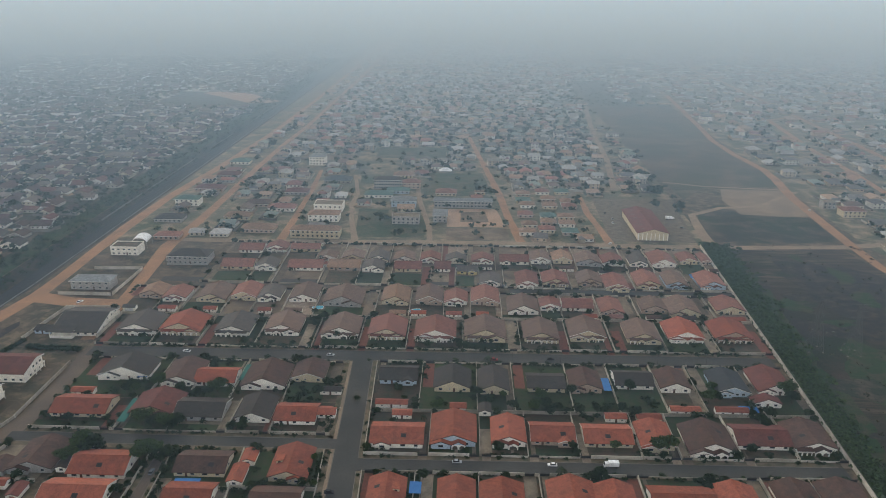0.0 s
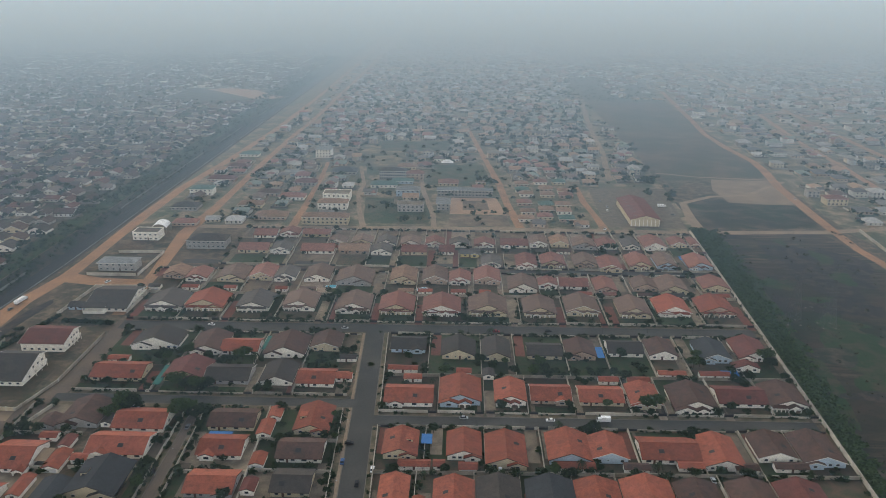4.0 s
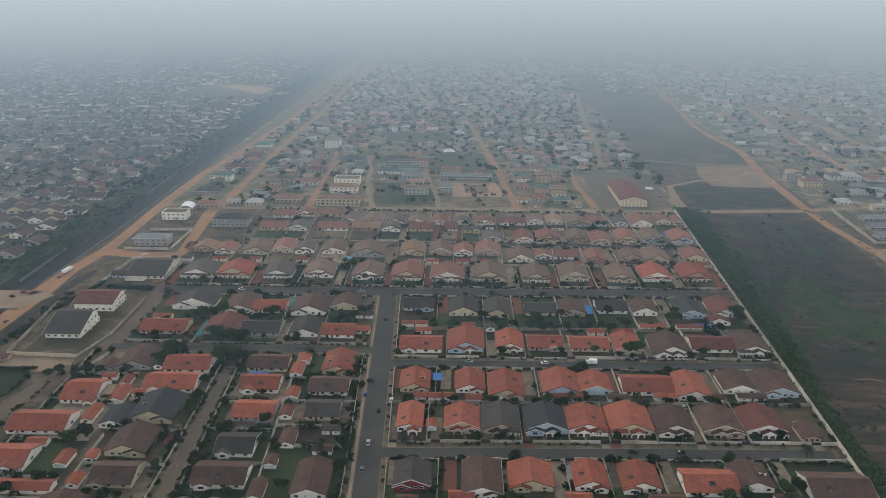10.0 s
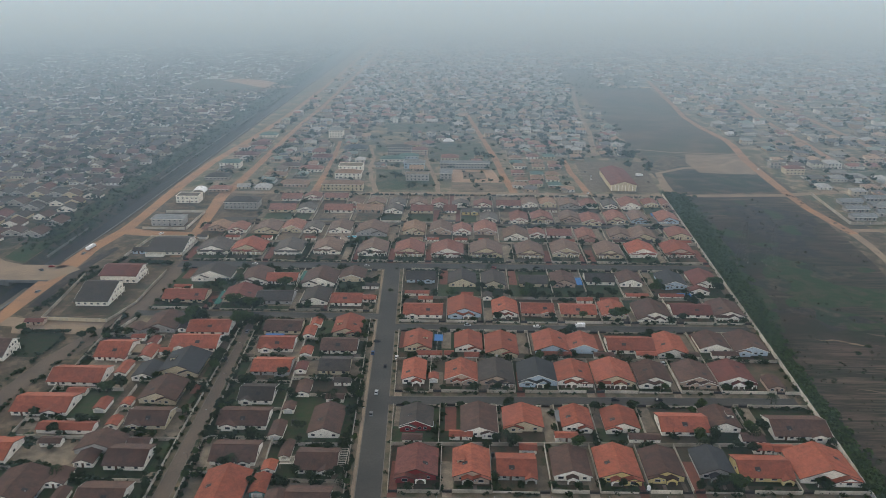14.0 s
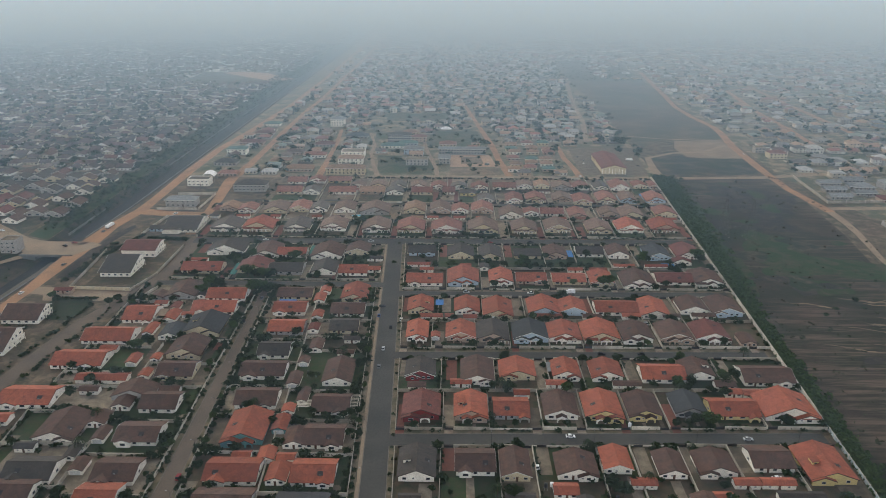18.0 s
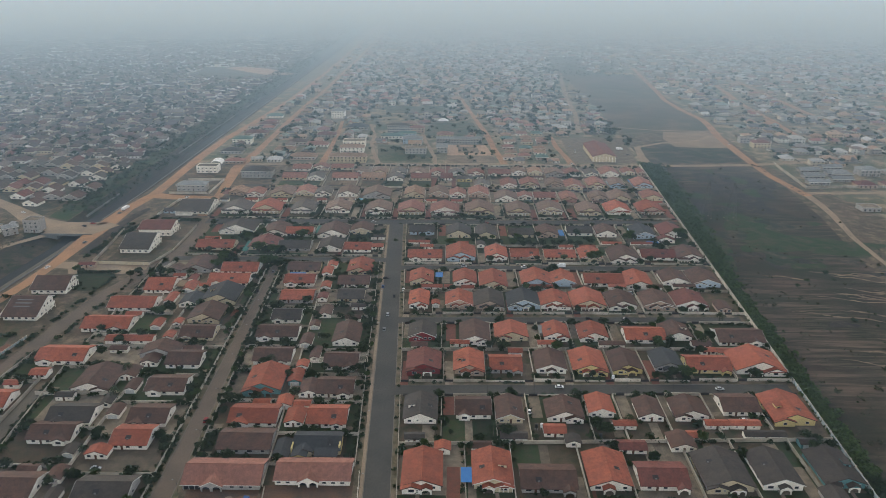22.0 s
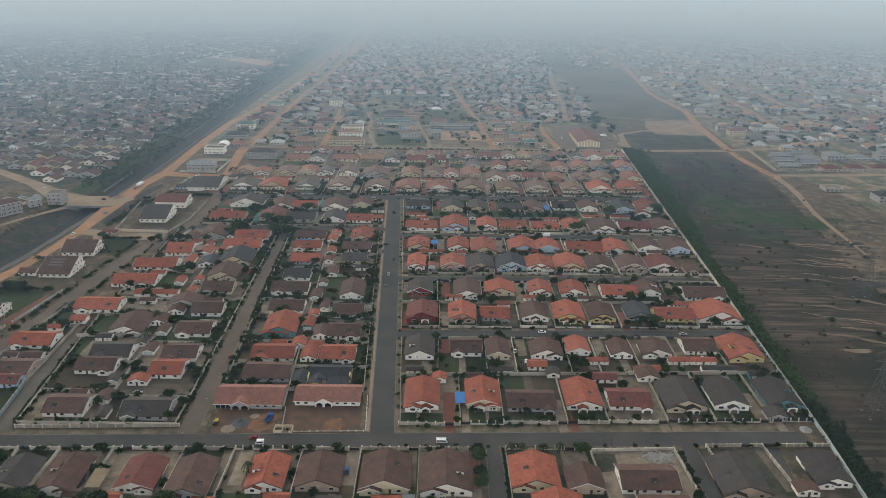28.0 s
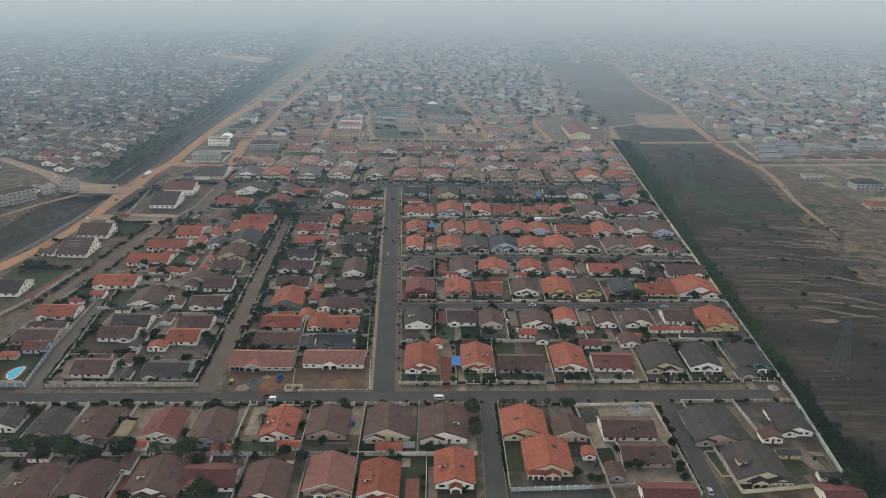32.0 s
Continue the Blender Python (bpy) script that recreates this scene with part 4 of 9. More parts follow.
        part("door", DOOR, M_DOOR, h, at=pose(-w / 2 + w / n, -0.02, 0.05))
        window(h, "mid", -w / 2 if x > 35 else w / 2, d * 0.5, 0.95, -90 if x > 35 else 90)
        if front:
            # an arched porch under its own low roof at one end of the front
            qx = w * 0.36
            part("porch_arcade", arcade(4.8, 2.4, 1).moved(qx, -2.3), wallm, h)
            part("porch_side", Shape().box(qx - 2.4, qx - 2.15, -2.0, 0, -0.2, 2.4).box(qx + 2.15, qx + 2.4, -2.0, 0, -0.2, 2.4), wallm, h)
            q = part("porch_roof", gable_roof(4.8, 4.6, 2.4, 1.0, 0.4, 0.35, 0.16).moved(qx, -2.3), roofm, h)
            part("barge_board", barge(4.8, 2.4, 1.0, -2.65, 0.4, 0.26).moved(qx, 0), fas, q)
            part("porch_gable", Shape().profile([(-2.4, 2.4), (2.4, 2.4), (0, 3.35)], -2.25, -2.05).moved(qx, 0), wallm, h)
        r = rng.random()
        if r < 0.5 and w > 12 and not front:
            # a cross gable facing the street
            cw = w * rng.uniform(0.26, 0.36)
            cx = rng.choice((-1, 1)) * (w - cw) * 0.38
            part("cross_gable_wall", gable_body(cw, d * 0.5, eave, cw / 2 * slope).moved(cx, -1.4), wallm, h)
            q = part("cross_roof", gable_roof(cw, d * 0.5, eave, cw / 2 * slope, 0.5, 0.5).moved(cx, -1.4), roofm, h)
            part("barge_board", barge(cw, eave, cw / 2 * slope, -1.9, 0.5).moved(cx, 0), fas, q)
            window(h, "big", cx, -1.4, 0.95)
        if rng.random() < 0.7 and y < 300:
            bx, by, k = rng.uniform(-0.3, 0.3) * w, d * 0.16, rise / (d / 2)
            z = eave + 0.26 + k * by
            # flat dark panel on the slope, its colour standing for a sunk bay's shade
            part("roof_bay_panel", Shape().profile([(by, z), (by + 1.9, z + 1.9 * k), (by + 1.9, z + 1.9 * k + 0.1), (by, z + 0.1)], bx - 1.2, bx + 1.2).turned(True), M_DARKM, h, "flat dark panel in place of a shaded roof bay")
            if y < 150:
                part("upstand", Shape().box(bx - 0.4, bx + 0.4, by - 0.25, by + 0.2, z - 0.2, z + 0.4), M_LINING, h)
        if tall:
            part("balcony", Shape().box(-w * 0.3, w * 0.3, -1.6, 0, tall + 0.1, tall + 0.3).box(-w * 0.3, w * 0.3, -1.6, -1.5, tall + 0.3, tall + 1.2), WALL["w"], h)
            for sx in (-1, 1):
                part("column", Shape().box(sx * w * 0.28 - 0.15, sx * w * 0.28 + 0.15, -1.55, -1.25, -0.1, tall + 0.1), WALL["w"], h)
    HOUSES.append((x, y, w, d, row, code))
    return h


def annex(x, y, w, d, code, row=""):
    """A small outbuilding: boys' quarters or a garage behind the house."""
    rng = HOUSE_RNG
    across = code[0] == "S"
    h = thing("outbuilding", x, y, 0, f"small {WALL_NAMES[code[2]]} outbuilding with {ROOF_NAMES[code[1]]} roof", "outbuilding", row)
    span, length = (d, w) if across else (w, d)
    rise = span / 2 * 0.36

    def place(s):
        return s.turned(True).moved(-w / 2, d / 2) if across else s
    part("wall", place(gable_body(span, length, 2.4, rise)), WALL[code[2]], h)
    part("roof", merged("roof", [(place(gable_roof(span, length, 2.4, rise, 0.45, 0.4, 0.18)), ROOF[code[1]]), (place(barge(span, 2.4, rise, -0.4, 0.45, 0.26)), M_FASCIA)]), ROOF[code[1]], h)
    if w > 8:
        for fx in (-0.3, 0.28):
            window(h, "small" if d < 5 else "mid", fx * w, 0, 1.05)
        part("door", DOOR, M_DOOR, h, at=pose(0, -0.02, 0.02))
    elif rng.random() < 0.5:
        part("garage_door", Shape().box(-w * 0.36, w * 0.36, -0.06, 0, 0.02, 2.1), M_SHUT, h, "white roll-up garage door")
    else:
        window(h, "mid", 0, 0, 0.95)
    ANNEXES.append((x, y, w, d))
    return h


house(-159.0, -36.3, 13.0, 13.1, "Gdw", row="row south of the cross street")
house(-138.0, -42.0, 14.3, 17.9, "Gdc", row="row south of the cross street")
house(-118.2, -43.6, 14.7, 20.4, "Gbw", row="row south of the cross street")
house(-88.1, -41.8, 15.1, 18.4, "Gmw", row="row south of the cross street")
house(-67.4, -45.4, 16.1, 22.0, "Gbn", row="row south of the cross street")
house(-37.8, -40.4, 14.3, 19.2, "Grw", row="row south of the cross street")
house(-16.9, -39.6, 17.3, 18.7, "Gbp", row="row south of the cross street")
house(9.7, -40.4, 19.3, 20.7, "Gbc", row="row south of the cross street")
house(34.2, -41.4, 20.5, 22.0, "Gbw", row="row south of the cross street")
house(70.0, -38.2, 18.8, 18.9, "Grc", row="row south of the cross street")
house(89.8, -39.3, 14.0, 13.0, "Gbp", row="row south of the cross street")
house(115.6, -39.0, 22.8, 15.0, "Sbw", row="row south of the cross street")
house(152.8, -41.0, 18.8, 22.0, "Gdp", row="row south of the cross street")
house(191.0, -33.8, 14.4, 19.1, "Gdw", row="row south of the cross street")
house(-125.1, -84.2, 15.5, 20.0, "Gbw", True, row="southern row")
house(-105.1, -81.7, 17.7, 20.0, "Gbw", True, row="southern row")
house(-78.6, -79.0, 20.5, 20.0, "Gbw", True, row="southern row")
house(-58.5, -73.8, 20.5, 14.0, "Smw", row="southern row")
house(-35.8, -80.7, 17.0, 20.0, "Gbw", True, row="southern row")
house(-11.6, -75.6, 17.9, 20.0, "Gpp", True, row="southern row")
house(8.5, -78.9, 15.2, 20.0, "Grw", True, row="southern row")
house(38.3, -71.2, 15.3, 20.0, "Grw", True, row="southern row")
house(77.2, -63.0, 18.7, 20.0, "Grc", True, row="southern row")
house(118.4, -56.9, 19.7, 14.0, "Sbp", row="southern row")
house(163.0, -66.8, 21.8, 20.0, "Gdc", True, row="southern row")
house(189.0, -84.0, 14.9, 14.0, "Smw", row="southern row")
house(121.2, -84.0, 20.4, 14.0, "Smw", row="southern row")
annex(180.2, -50.4, 9.6, 4.5, "Sdy", "outbuildings")
annex(190.6, -65.0, 8.4, 4.4, "Sdw", "outbuildings")
annex(-96.6, -48.6, 10.6, 4.4, "Srw", "outbuildings")
annex(-109.0, -46.6, 9.0, 4.0, "Sbn", "outbuildings")
annex(-59.0, -50.2, 8.4, 3.8, "Srw", "outbuildings")
annex(-31.5, -47.6, 9.4, 4.2, "Srw", "outbuildings")
annex(-147.0, -49.2, 9.8, 4.6, "Sdn", "outbuildings")
annex(-132.2, -56.8, 8.6, 4.8, "Sbw", "outbuildings")
annex(-94.6, -64.0, 5.2, 11.0, "Gbw", "outbuildings")
annex(-66.0, -59.6, 8.2, 7.0, "Smw", "outbuildings")
annex(103.6, -66.0, 6.4, 9.0, "Gbn", "outbuildings")
annex(116, -46.0, 14.5, 2.6, "Sbn", "outbuildings")
annex(178.0, -39.3, 8.9, 6.0, "Gbw", "outbuildings")
annex(95.2, -52.4, 5.3, 6.0, "Grw", "outbuildings")
house(23.0, 18.9, 15.7, 22.0, "Grw", True, row="row north of the cross street")
house(52.0, 20.2, 15.6, 21.4, "Grc", True, row="row north of the cross street")
house(74.5, 18.1, 22.1, 15.0, "Sbn", True, row="row north of the cross street")
house(99.8, 20.0, 16.6, 21.7, "Grw", True, row="row north of the cross street")
house(121.7, 20.4, 19.5, 15.0, "Smw", True, row="row north of the cross street")
house(147.8, 20.2, 19.5, 22.0, "Gdc", True, row="row north of the cross street")
house(169.7, 21.4, 15.9, 21.9, "Gdw", True, row="row north of the cross street")
house(195.6, 23.0, 16.0, 21.8, "Gdt", True, row="row north of the cross street")
house(20.6, 65.8, 15.0, 19.0, "Gdw", row="second row")
house(45.4, 70.0, 16.2, 15.0, "Sbw", row="second row")
house(62.4, 66.8, 11.7, 17.7, "Gbc", row="second row")
house(88.2, 68.3, 16.6, 14.3, "Gbw", row="second row")
house(106.0, 72.4, 11.5, 14.7, "Grw", row="second row")
house(128.6, 69.6, 11.5, 14.9, "Gbw", row="second row")
house(147.8, 71.0, 15.8, 14.1, "Gbw", row="second row")
house(172.6, 74.8, 17.0, 15.0, "Sbw", row="second row")
house(194.3, 67.5, 18.9, 22.0, "Gry", row="second row")
annex(81.9, 56.2, 9.8, 7.0, "Srw", "outbuildings")
annex(114.7, 62.6, 10.4, 4.5, "Srw", "outbuildings")
annex(157.2, 63.6, 10.4, 4.5, "Srw", "outbuildings")
annex(170.2, 63.8, 13.6, 4.5, "Srw", "outbuildings")
annex(176.2, 55.3, 18.4, 4.5, "Sdw", "outbuildings")
annex(89.0, 48.8, 6.4, 6.0, "Gdw", "outbuildings")
annex(114.2, 44.4, 11.9, 7.0, "Smw", "outbuildings")
annex(136.9, 46.1, 11.0, 11.0, "Gbw", "outbuildings")
annex(187.8, 12.8, 9.3, 7.5, "Gdn", "outbuildings")
annex(31.2, 42.7, 6.7, 6.0, "Grw", "outbuildings")
house(20.6, 111.1, 17.2, 18.3, "GmR", True, row="third row")
house(44.3, 110.8, 15.1, 19.1, "Grp", True, row="third row")
house(63.7, 112.0, 16.3, 15.0, "Srn", True, row="third row")
house(87.4, 112.4, 15.3, 18.4, "Gbw", True, row="third row")
house(107.6, 111.8, 17.2, 20.2, "Gry", True, row="third row")
house(127.2, 113.2, 15.4, 18.4, "Gby", True, row="third row")
house(149.5, 115.4, 14.5, 16.8, "Gkn", True, row="third row")
house(170.4, 114.0, 22.2, 15.0, "Sry", True, row="third row")
house(196.6, 113.6, 25.1, 19.5, "Grw", True, row="third row")
house(18.6, 147.3, 14.8, 15.4, "GdR", row="fourth row")
house(48.4, 143.0, 16.2, 21.8, "Gbw", row="fourth row")
house(69.4, 148.3, 18.0, 15.9, "Grc", row="fourth row")
house(94.9, 148.8, 13.7, 15.5, "Grw", row="fourth row")
house(116.0, 148.4, 15.8, 15.5, "Grw", row="fourth row")
house(145.0, 146.6, 22.1, 15.0, "Srw", row="fourth row")
house(164.1, 150.3, 15.5, 15.5, "Gbw", row="fourth row")
house(198.5, 144.8, 25.6, 16.5, "Sbw", row="fourth row")
annex(88.6, 140.5, 10.3, 4.5, "Srw", "outbuildings")
annex(124.6, 140.4, 14.1, 4.5, "Sbw", "outbuildings")
annex(174.5, 140.3, 10.0, 6.2, "Sbw", "outbuildings")
annex(176.1, 133.6, 8.2, 5.1, "Srw", "outbuildings")
annex(185.4, 132.7, 9.2, 5.0, "Srw", "outbuildings")
annex(39.8, 140.3, 10.4, 4.5, "Srw", "outbuildings")
house(14.9, 189.8, 11.7, 20.0, "Grw", True, row="fifth row")
annex(25.5, 191.2, 4.7, 6.0, "Grw", "outbuildings")
house(40.0, 190.6, 16.2, 17.4, "Grp", True, row="fifth row")
house(58.6, 189.5, 17.5, 19.9, "Gdp", True, row="fifth row")
house(80.4, 190.2, 19.8, 19.2, "Gku", True, row="fifth row")
house(99.8, 190.8, 18.1, 18.5, "Grw", True, row="fifth row")
house(120.9, 190.6, 20.1, 20.2, "Grc", True, row="fifth row")
house(141.6, 191.2, 17.2, 18.4, "Gbw", True, row="fifth row")
house(164.2, 191.2, 18.2, 19.2, "Gbp", True, row="fifth row")
house(184.9, 191.9, 18.8, 19.2, "Gmw", True, row="fifth row")
annex(203.5, 187.0, 8.5, 12.0, "Gbp", "outbuildings")
house(15.2, 225.4, 15.0, 18.1, "Grc", row="sixth row")
house(44.2, 225.6, 14.9, 18.0, "Grw", row="sixth row")
house(63.1, 220.2, 17.5, 22.0, "Grc", row="sixth row")
house(91.8, 224.0, 18.8, 20.5, "Gru", row="sixth row")
house(109.9, 225.8, 15.5, 16.9, "Gru", row="sixth row")
house(137.0, 226.2, 25.6, 16.5, "Srw", row="sixth row")
house(159.6, 222.2, 17.6, 22.0, "Grw", row="sixth row")
house(185.4, 229.1, 16.8, 18.1, "Gbw", row="sixth row")
house(205.0, 226.5, 18.2, 21.5, "Gbu", row="sixth row")
annex(33.2, 218.0, 4.8, 4.5, "Srw", "outbuildings")
annex(93.0, 218.8, 17.5, 4.5, "Srw", "outbuildings")
annex(120.2, 218.9, 10.9, 4.5, "Sbw", "outbuildings")
annex(144.4, 220.9, 10.9, 4.5, "Srw", "outbuildings")
annex(168.8, 220.5, 9.9, 4.5, "Sbw", "outbuildings")
annex(188.8, 222.0, 14.3, 4.5, "Sbw", "outbuildings")
annex(22.2, 217.6, 13.8, 4.6, "Srw", "outbuildings")
house(16.2, 268.8, 24.0, 16.5, "Srw", row="seventh row")
house(42.3, 271.2, 20.5, 22.0, "Gru", True, row="seventh row")
house(68.0, 272.1, 15.3, 19.5, "Grw", True, row="seventh row")
house(88.6, 273.8, 20.0, 15.0, "Srp", row="seventh row")
house(114.2, 273.2, 22.0, 15.0, "Src", row="seventh row")
house(136.4, 272.0, 15.0, 18.9, "Grc", True, row="seventh row")
house(160.5, 268.8, 21.5, 20.7, "Gbw", True, row="seventh row")
house(186.0, 274.6, 24.3, 16.5, "Smw", row="seventh row")
house(208.5, 273.0, 18.7, 20.5, "Gbw", True, row="seventh row")
house(12.1, 325.6, 19.5, 15.0, "Sdu", row="eighth row")
house(41.0, 319.0, 18.7, 18.9, "Gdc", row="eighth row")
house(62.6, 317.4, 15.3, 21.3, "Gdc", row="eighth row")
house(90.2, 320.8, 19.3, 15.0, "Sdc", row="eighth row")
house(111.0, 321.0, 16.0, 18.2, "Gbp", row="eighth row")
house(137.0, 325.7, 19.7, 15.0, "Sdw", row="eighth row")
house(157.8, 323.3, 15.5, 17.7, "Gbw", row="eighth row")
house(186.7, 320.6, 17.3, 21.5, "Gku", row="eighth row")
house(209.7, 323.4, 18.3, 21.8, "Gmw", row="eighth row")
annex(10.8, 302.3, 15.9, 4.5, "Srw", "outbuildings")
annex(57.5, 297.0, 5.8, 7.4, "Gdw", "outbuildings")
annex(157.4, 302.3, 14.6, 4.5, "Srw", "outbuildings")
annex(180.4, 302.6, 15.8, 4.5, "Srw", "outbuildings")
annex(200.6, 310.8, 14.3, 6.0, "Gmw", "outbuildings")
house(0.6, 377.8, 21.8, 22.0, "Gmc", True, row="row above the top street")
house(29.7, 376.6, 23.7, 22.0, "Gmw", True, row="row above the top street")
house(59.6, 378.1, 23.8, 22.0, "Gbc", True, row="row above the top street")
house(93.0, 377.6, 20.1, 22.0, "Gbc", True, row="row above the top street")
house(120.9, 381.1, 20.9, 22.0, "Gbc", True, row="row above the top street")
house(154.0, 379.7, 19.5, 22.0, "Gbc", True, row="row above the top street")
house(179.6, 381.8, 21.0, 21.4, "Grw", True, row="row above the top street")
house(208.2, 383.2, 22.0, 21.5, "Grp", True, row="row above the top street")
house(-150.3, 376.5, 23.7, 21.5, "Gdw", True, row="row above the top street")
house(-124.0, 377.8, 24.8, 20.5, "Grc", True, row="row above the top street")
house(-92.4, 377.6, 20.8, 22.0, "Gdw", True, row="row above the top street")
house(-63.0, 380.8, 21.0, 20.8, "Gbw", True, row="row above the top street")
house(-27.6, 378.2, 21.9, 22.0, "Gbw", True, row="row above the top street")
house(1.2, 427.0, 17.6, 22.0, "Gtc", row="row two above the top street")
house(23.6, 428.2, 17.0, 21.5, "Gbp", row="row two above the top street")
house(60.7, 429.0, 17.7, 22.0, "Gpp", row="row two above the top street")
house(85.0, 415.8, 19.4, 20.0, "Gbw", row="row two above the top street")
house(120.8, 422.7, 19.4, 15.0, "Smw", row="row two above the top street")
house(142.2, 416.2, 14.0, 20.1, "Gpp", row="row two above the top street")
house(170.1, 421.1, 16.3, 16.5, "Gbp", row="row two above the top street")
house(188.8, 417.0, 19.4, 21.7, "Gbc", row="row two above the top street")
house(219.5, 422.6, 18.0, 18.9, "Gpc", row="row two above the top street")
house(-162.6, 429.4, 15.5, 16.0, "Gtp", row="row two above the top street")
house(-120.6, 425.0, 19.7, 22.0, "Gbc", row="row two above the top street")
house(-100.4, 429.8, 16.6, 20.0, "Gpc", row="row two above the top street")
house(-60.2, 428.2, 17.7, 22.0, "Gbw", row="row two above the top street")
house(-33.2, 422.6, 25.0, 22.0, "Gbn", row="row two above the top street")
house(91.0, 459.8, 14.8, 21.4, "Gmw", True, row="row three above the top street")
house(111.2, 463.9, 17.2, 18.5, "Gmc", True, row="row three above the top street")
house(135.6, 465.2, 16.6, 18.6, "Gbp", True, row="row three above the top street")
house(153.1, 457.2, 15.7, 22.0, "Gmc", True, row="row three above the top street")
house(176.0, 463.2, 16.6, 22.0, "Gpc", True, row="row three above the top street")
house(196.0, 464.2, 14.2, 22.0, "Gbu", True, row="row three above the top street")
house(220.8, 463.7, 17.7, 22.0, "Gpu", True, row="row three above the top street")
house(5.4, 485.2, 19.2, 15.0, "Smc", row="row three above the top street")
house(30.8, 486.6, 11.2, 15.0, "Smw", row="row three above the top street")
house(48.8, 482.4, 14.3, 10.4, "Sdy", row="row three above the top street")
house(-120.4, 483.0, 23.2, 16.5, "Spc", row="row three above the top street")
house(-70.2, 483.8, 25.2, 16.5, "Spw", row="row three above the top street")
house(-41.9, 485.4, 23.3, 16.5, "Stp", row="row three above the top street")
house(121.4, 507.9, 14.1, 17.3, "Gtc", row="row four above the top street")
house(140.4, 504.1, 17.8, 17.0, "Gbn", row="row four above the top street")
house(196.9, 505.1, 17.8, 22.0, "Gpw", row="row four above the top street")
house(217.4, 511.8, 13.0, 15.2, "Gpc", row="row four above the top street")
house(230.6, 511.2, 6.8, 16.6, "Gpp", row="row four above the top street")
house(84.5, 504.5, 21.7, 15.0, "Smw", row="row four above the top street")
house(-119.7, 518.3, 18.3, 15.0, "Spw", row="row four above the top street")
house(-78.0, 523.0, 22.4, 12.3, "Spc", row="row four above the top street")
house(-134.4, 323.5, 26.7, 17.4, "Gdw", row="western top row")
house(-103.1, 318.2, 18.7, 22.0, "Gbw", row="western top row")
house(-84.2, 318.9, 20.9, 15.0, "Srw", row="western top row")
house(-57.8, 316.8, 22.7, 22.0, "Gbw", row="western top row")
house(-36.0, 325.2, 16.9, 17.5, "Gbc", row="western top row")
annex(-21.8, 313.1, 10.9, 4.5, "Sdw", "outbuildings")
house(-141.2, 287.2, 27.2, 16.5, "Src", row="western second row")
house(-105.2, 288.4, 22.2, 18.6, "Gmc", row="western second row")
house(-81.8, 286.5, 23.3, 16.5, "Sdn", row="western second row")
house(-55.2, 286.3, 16.8, 19.5, "Gdw", row="western second row")
house(-34.4, 285.4, 19.4, 15.0, "Srw", row="western second row")
annex(-20.0, 291.5, 8.3, 7.0, "Srw", "outbuildings")
house(-140.4, 244.1, 18.8, 20.4, "Gbn", row="western third row")
house(-110.4, 241.4, 24.4, 16.5, "Srw", row="western third row")
house(-66.8, 244.3, 21.7, 15.0, "Sbc", row="western third row")
house(-28.1, 242.5, 16.3, 21.0, "Grc", row="western third row")
house(-65.6, 222.0, 19.6, 15.0, "Srw", row="column beside the western street")
house(-62.2, 196.1, 20.1, 15.0, "Srn", row="column beside the western street")
house(-62.9, 167.6, 16.7, 15.0, "Sdw", row="column beside the western street")
house(-63.6, 145.6, 22.7, 15.0, "Sbw", row="column beside the western street")
house(-60.2, 118.4, 19.6, 15.0, "Sbw", row="column beside the western street")
house(-58.6, 89.7, 18.0, 22.0, "Grt", True, row="column beside the western street")
house(-56.4, 61.7, 21.7, 15.0, "Srw", row="column beside the western street")
house(-55.2, 41.6, 22.7, 15.0, "Sbn", row="column beside the western street")
house(-29.4, 221.0, 20.1, 15.0, "Sbw", row="column beside the main street")
house(-28.4, 197.9, 16.0, 15.0, "Sdc", row="column beside the main street")
house(-23.9, 140.2, 14.5, 22.0, "Gbw", row="column beside the main street")
house(-23.0, 113.7, 17.4, 15.0, "Sbw", row="column beside the main street")
house(-22.2, 87.3, 17.4, 15.0, "Sbw", row="column beside the main street")
house(-22.3, 61.6, 17.7, 15.0, "Srw", row="column beside the main street")
slate = house(-23.4, 41.5, 20.1, 13.0, "Skc", row="column beside the main street")
part("wing_wall", gable_body(6.0, 5.0, 2.9, 1.0).moved(-6.6, -5.0), WALL["y"], slate)
part("wing_roof", gable_roof(6.0, 7.5, 2.9, 1.0, 0.5, 0.5).moved(-6.6, -5.0), ROOF["k"], slate)
part("side_wall", Shape().box(-10.6, -10.1, -1.5, 3.0, -0.2, 4.6).box(9.6, 10.4, 0.5, 7.5, -0.2, 4.4), WALL["y"], slate)
part("porch_arcade", arcade(9.0, 2.5, 3).moved(4.6, -4.2), WALL["c"], slate)
part("porch_roof", Shape().add([(-0.4, -4.8, 2.5), (9.8, -4.8, 2.5), (9.8, 0.3, 3.5), (-0.4, 0.3, 3.5), (-0.4, -4.8, 2.7), (9.8, -4.8, 2.7), (9.8, 0.3, 3.7), (-0.4, 0.3, 3.7)], [(3, 2, 1, 0), (4, 5, 6, 7), (0, 1, 5, 4), (1, 2, 6, 5), (2, 3, 7, 6), (3, 0, 4, 7)]), ROOF["k"], slate)
annex(-38.0, 36.5, 6.6, 12.5, "Gkc", "outbuildings")
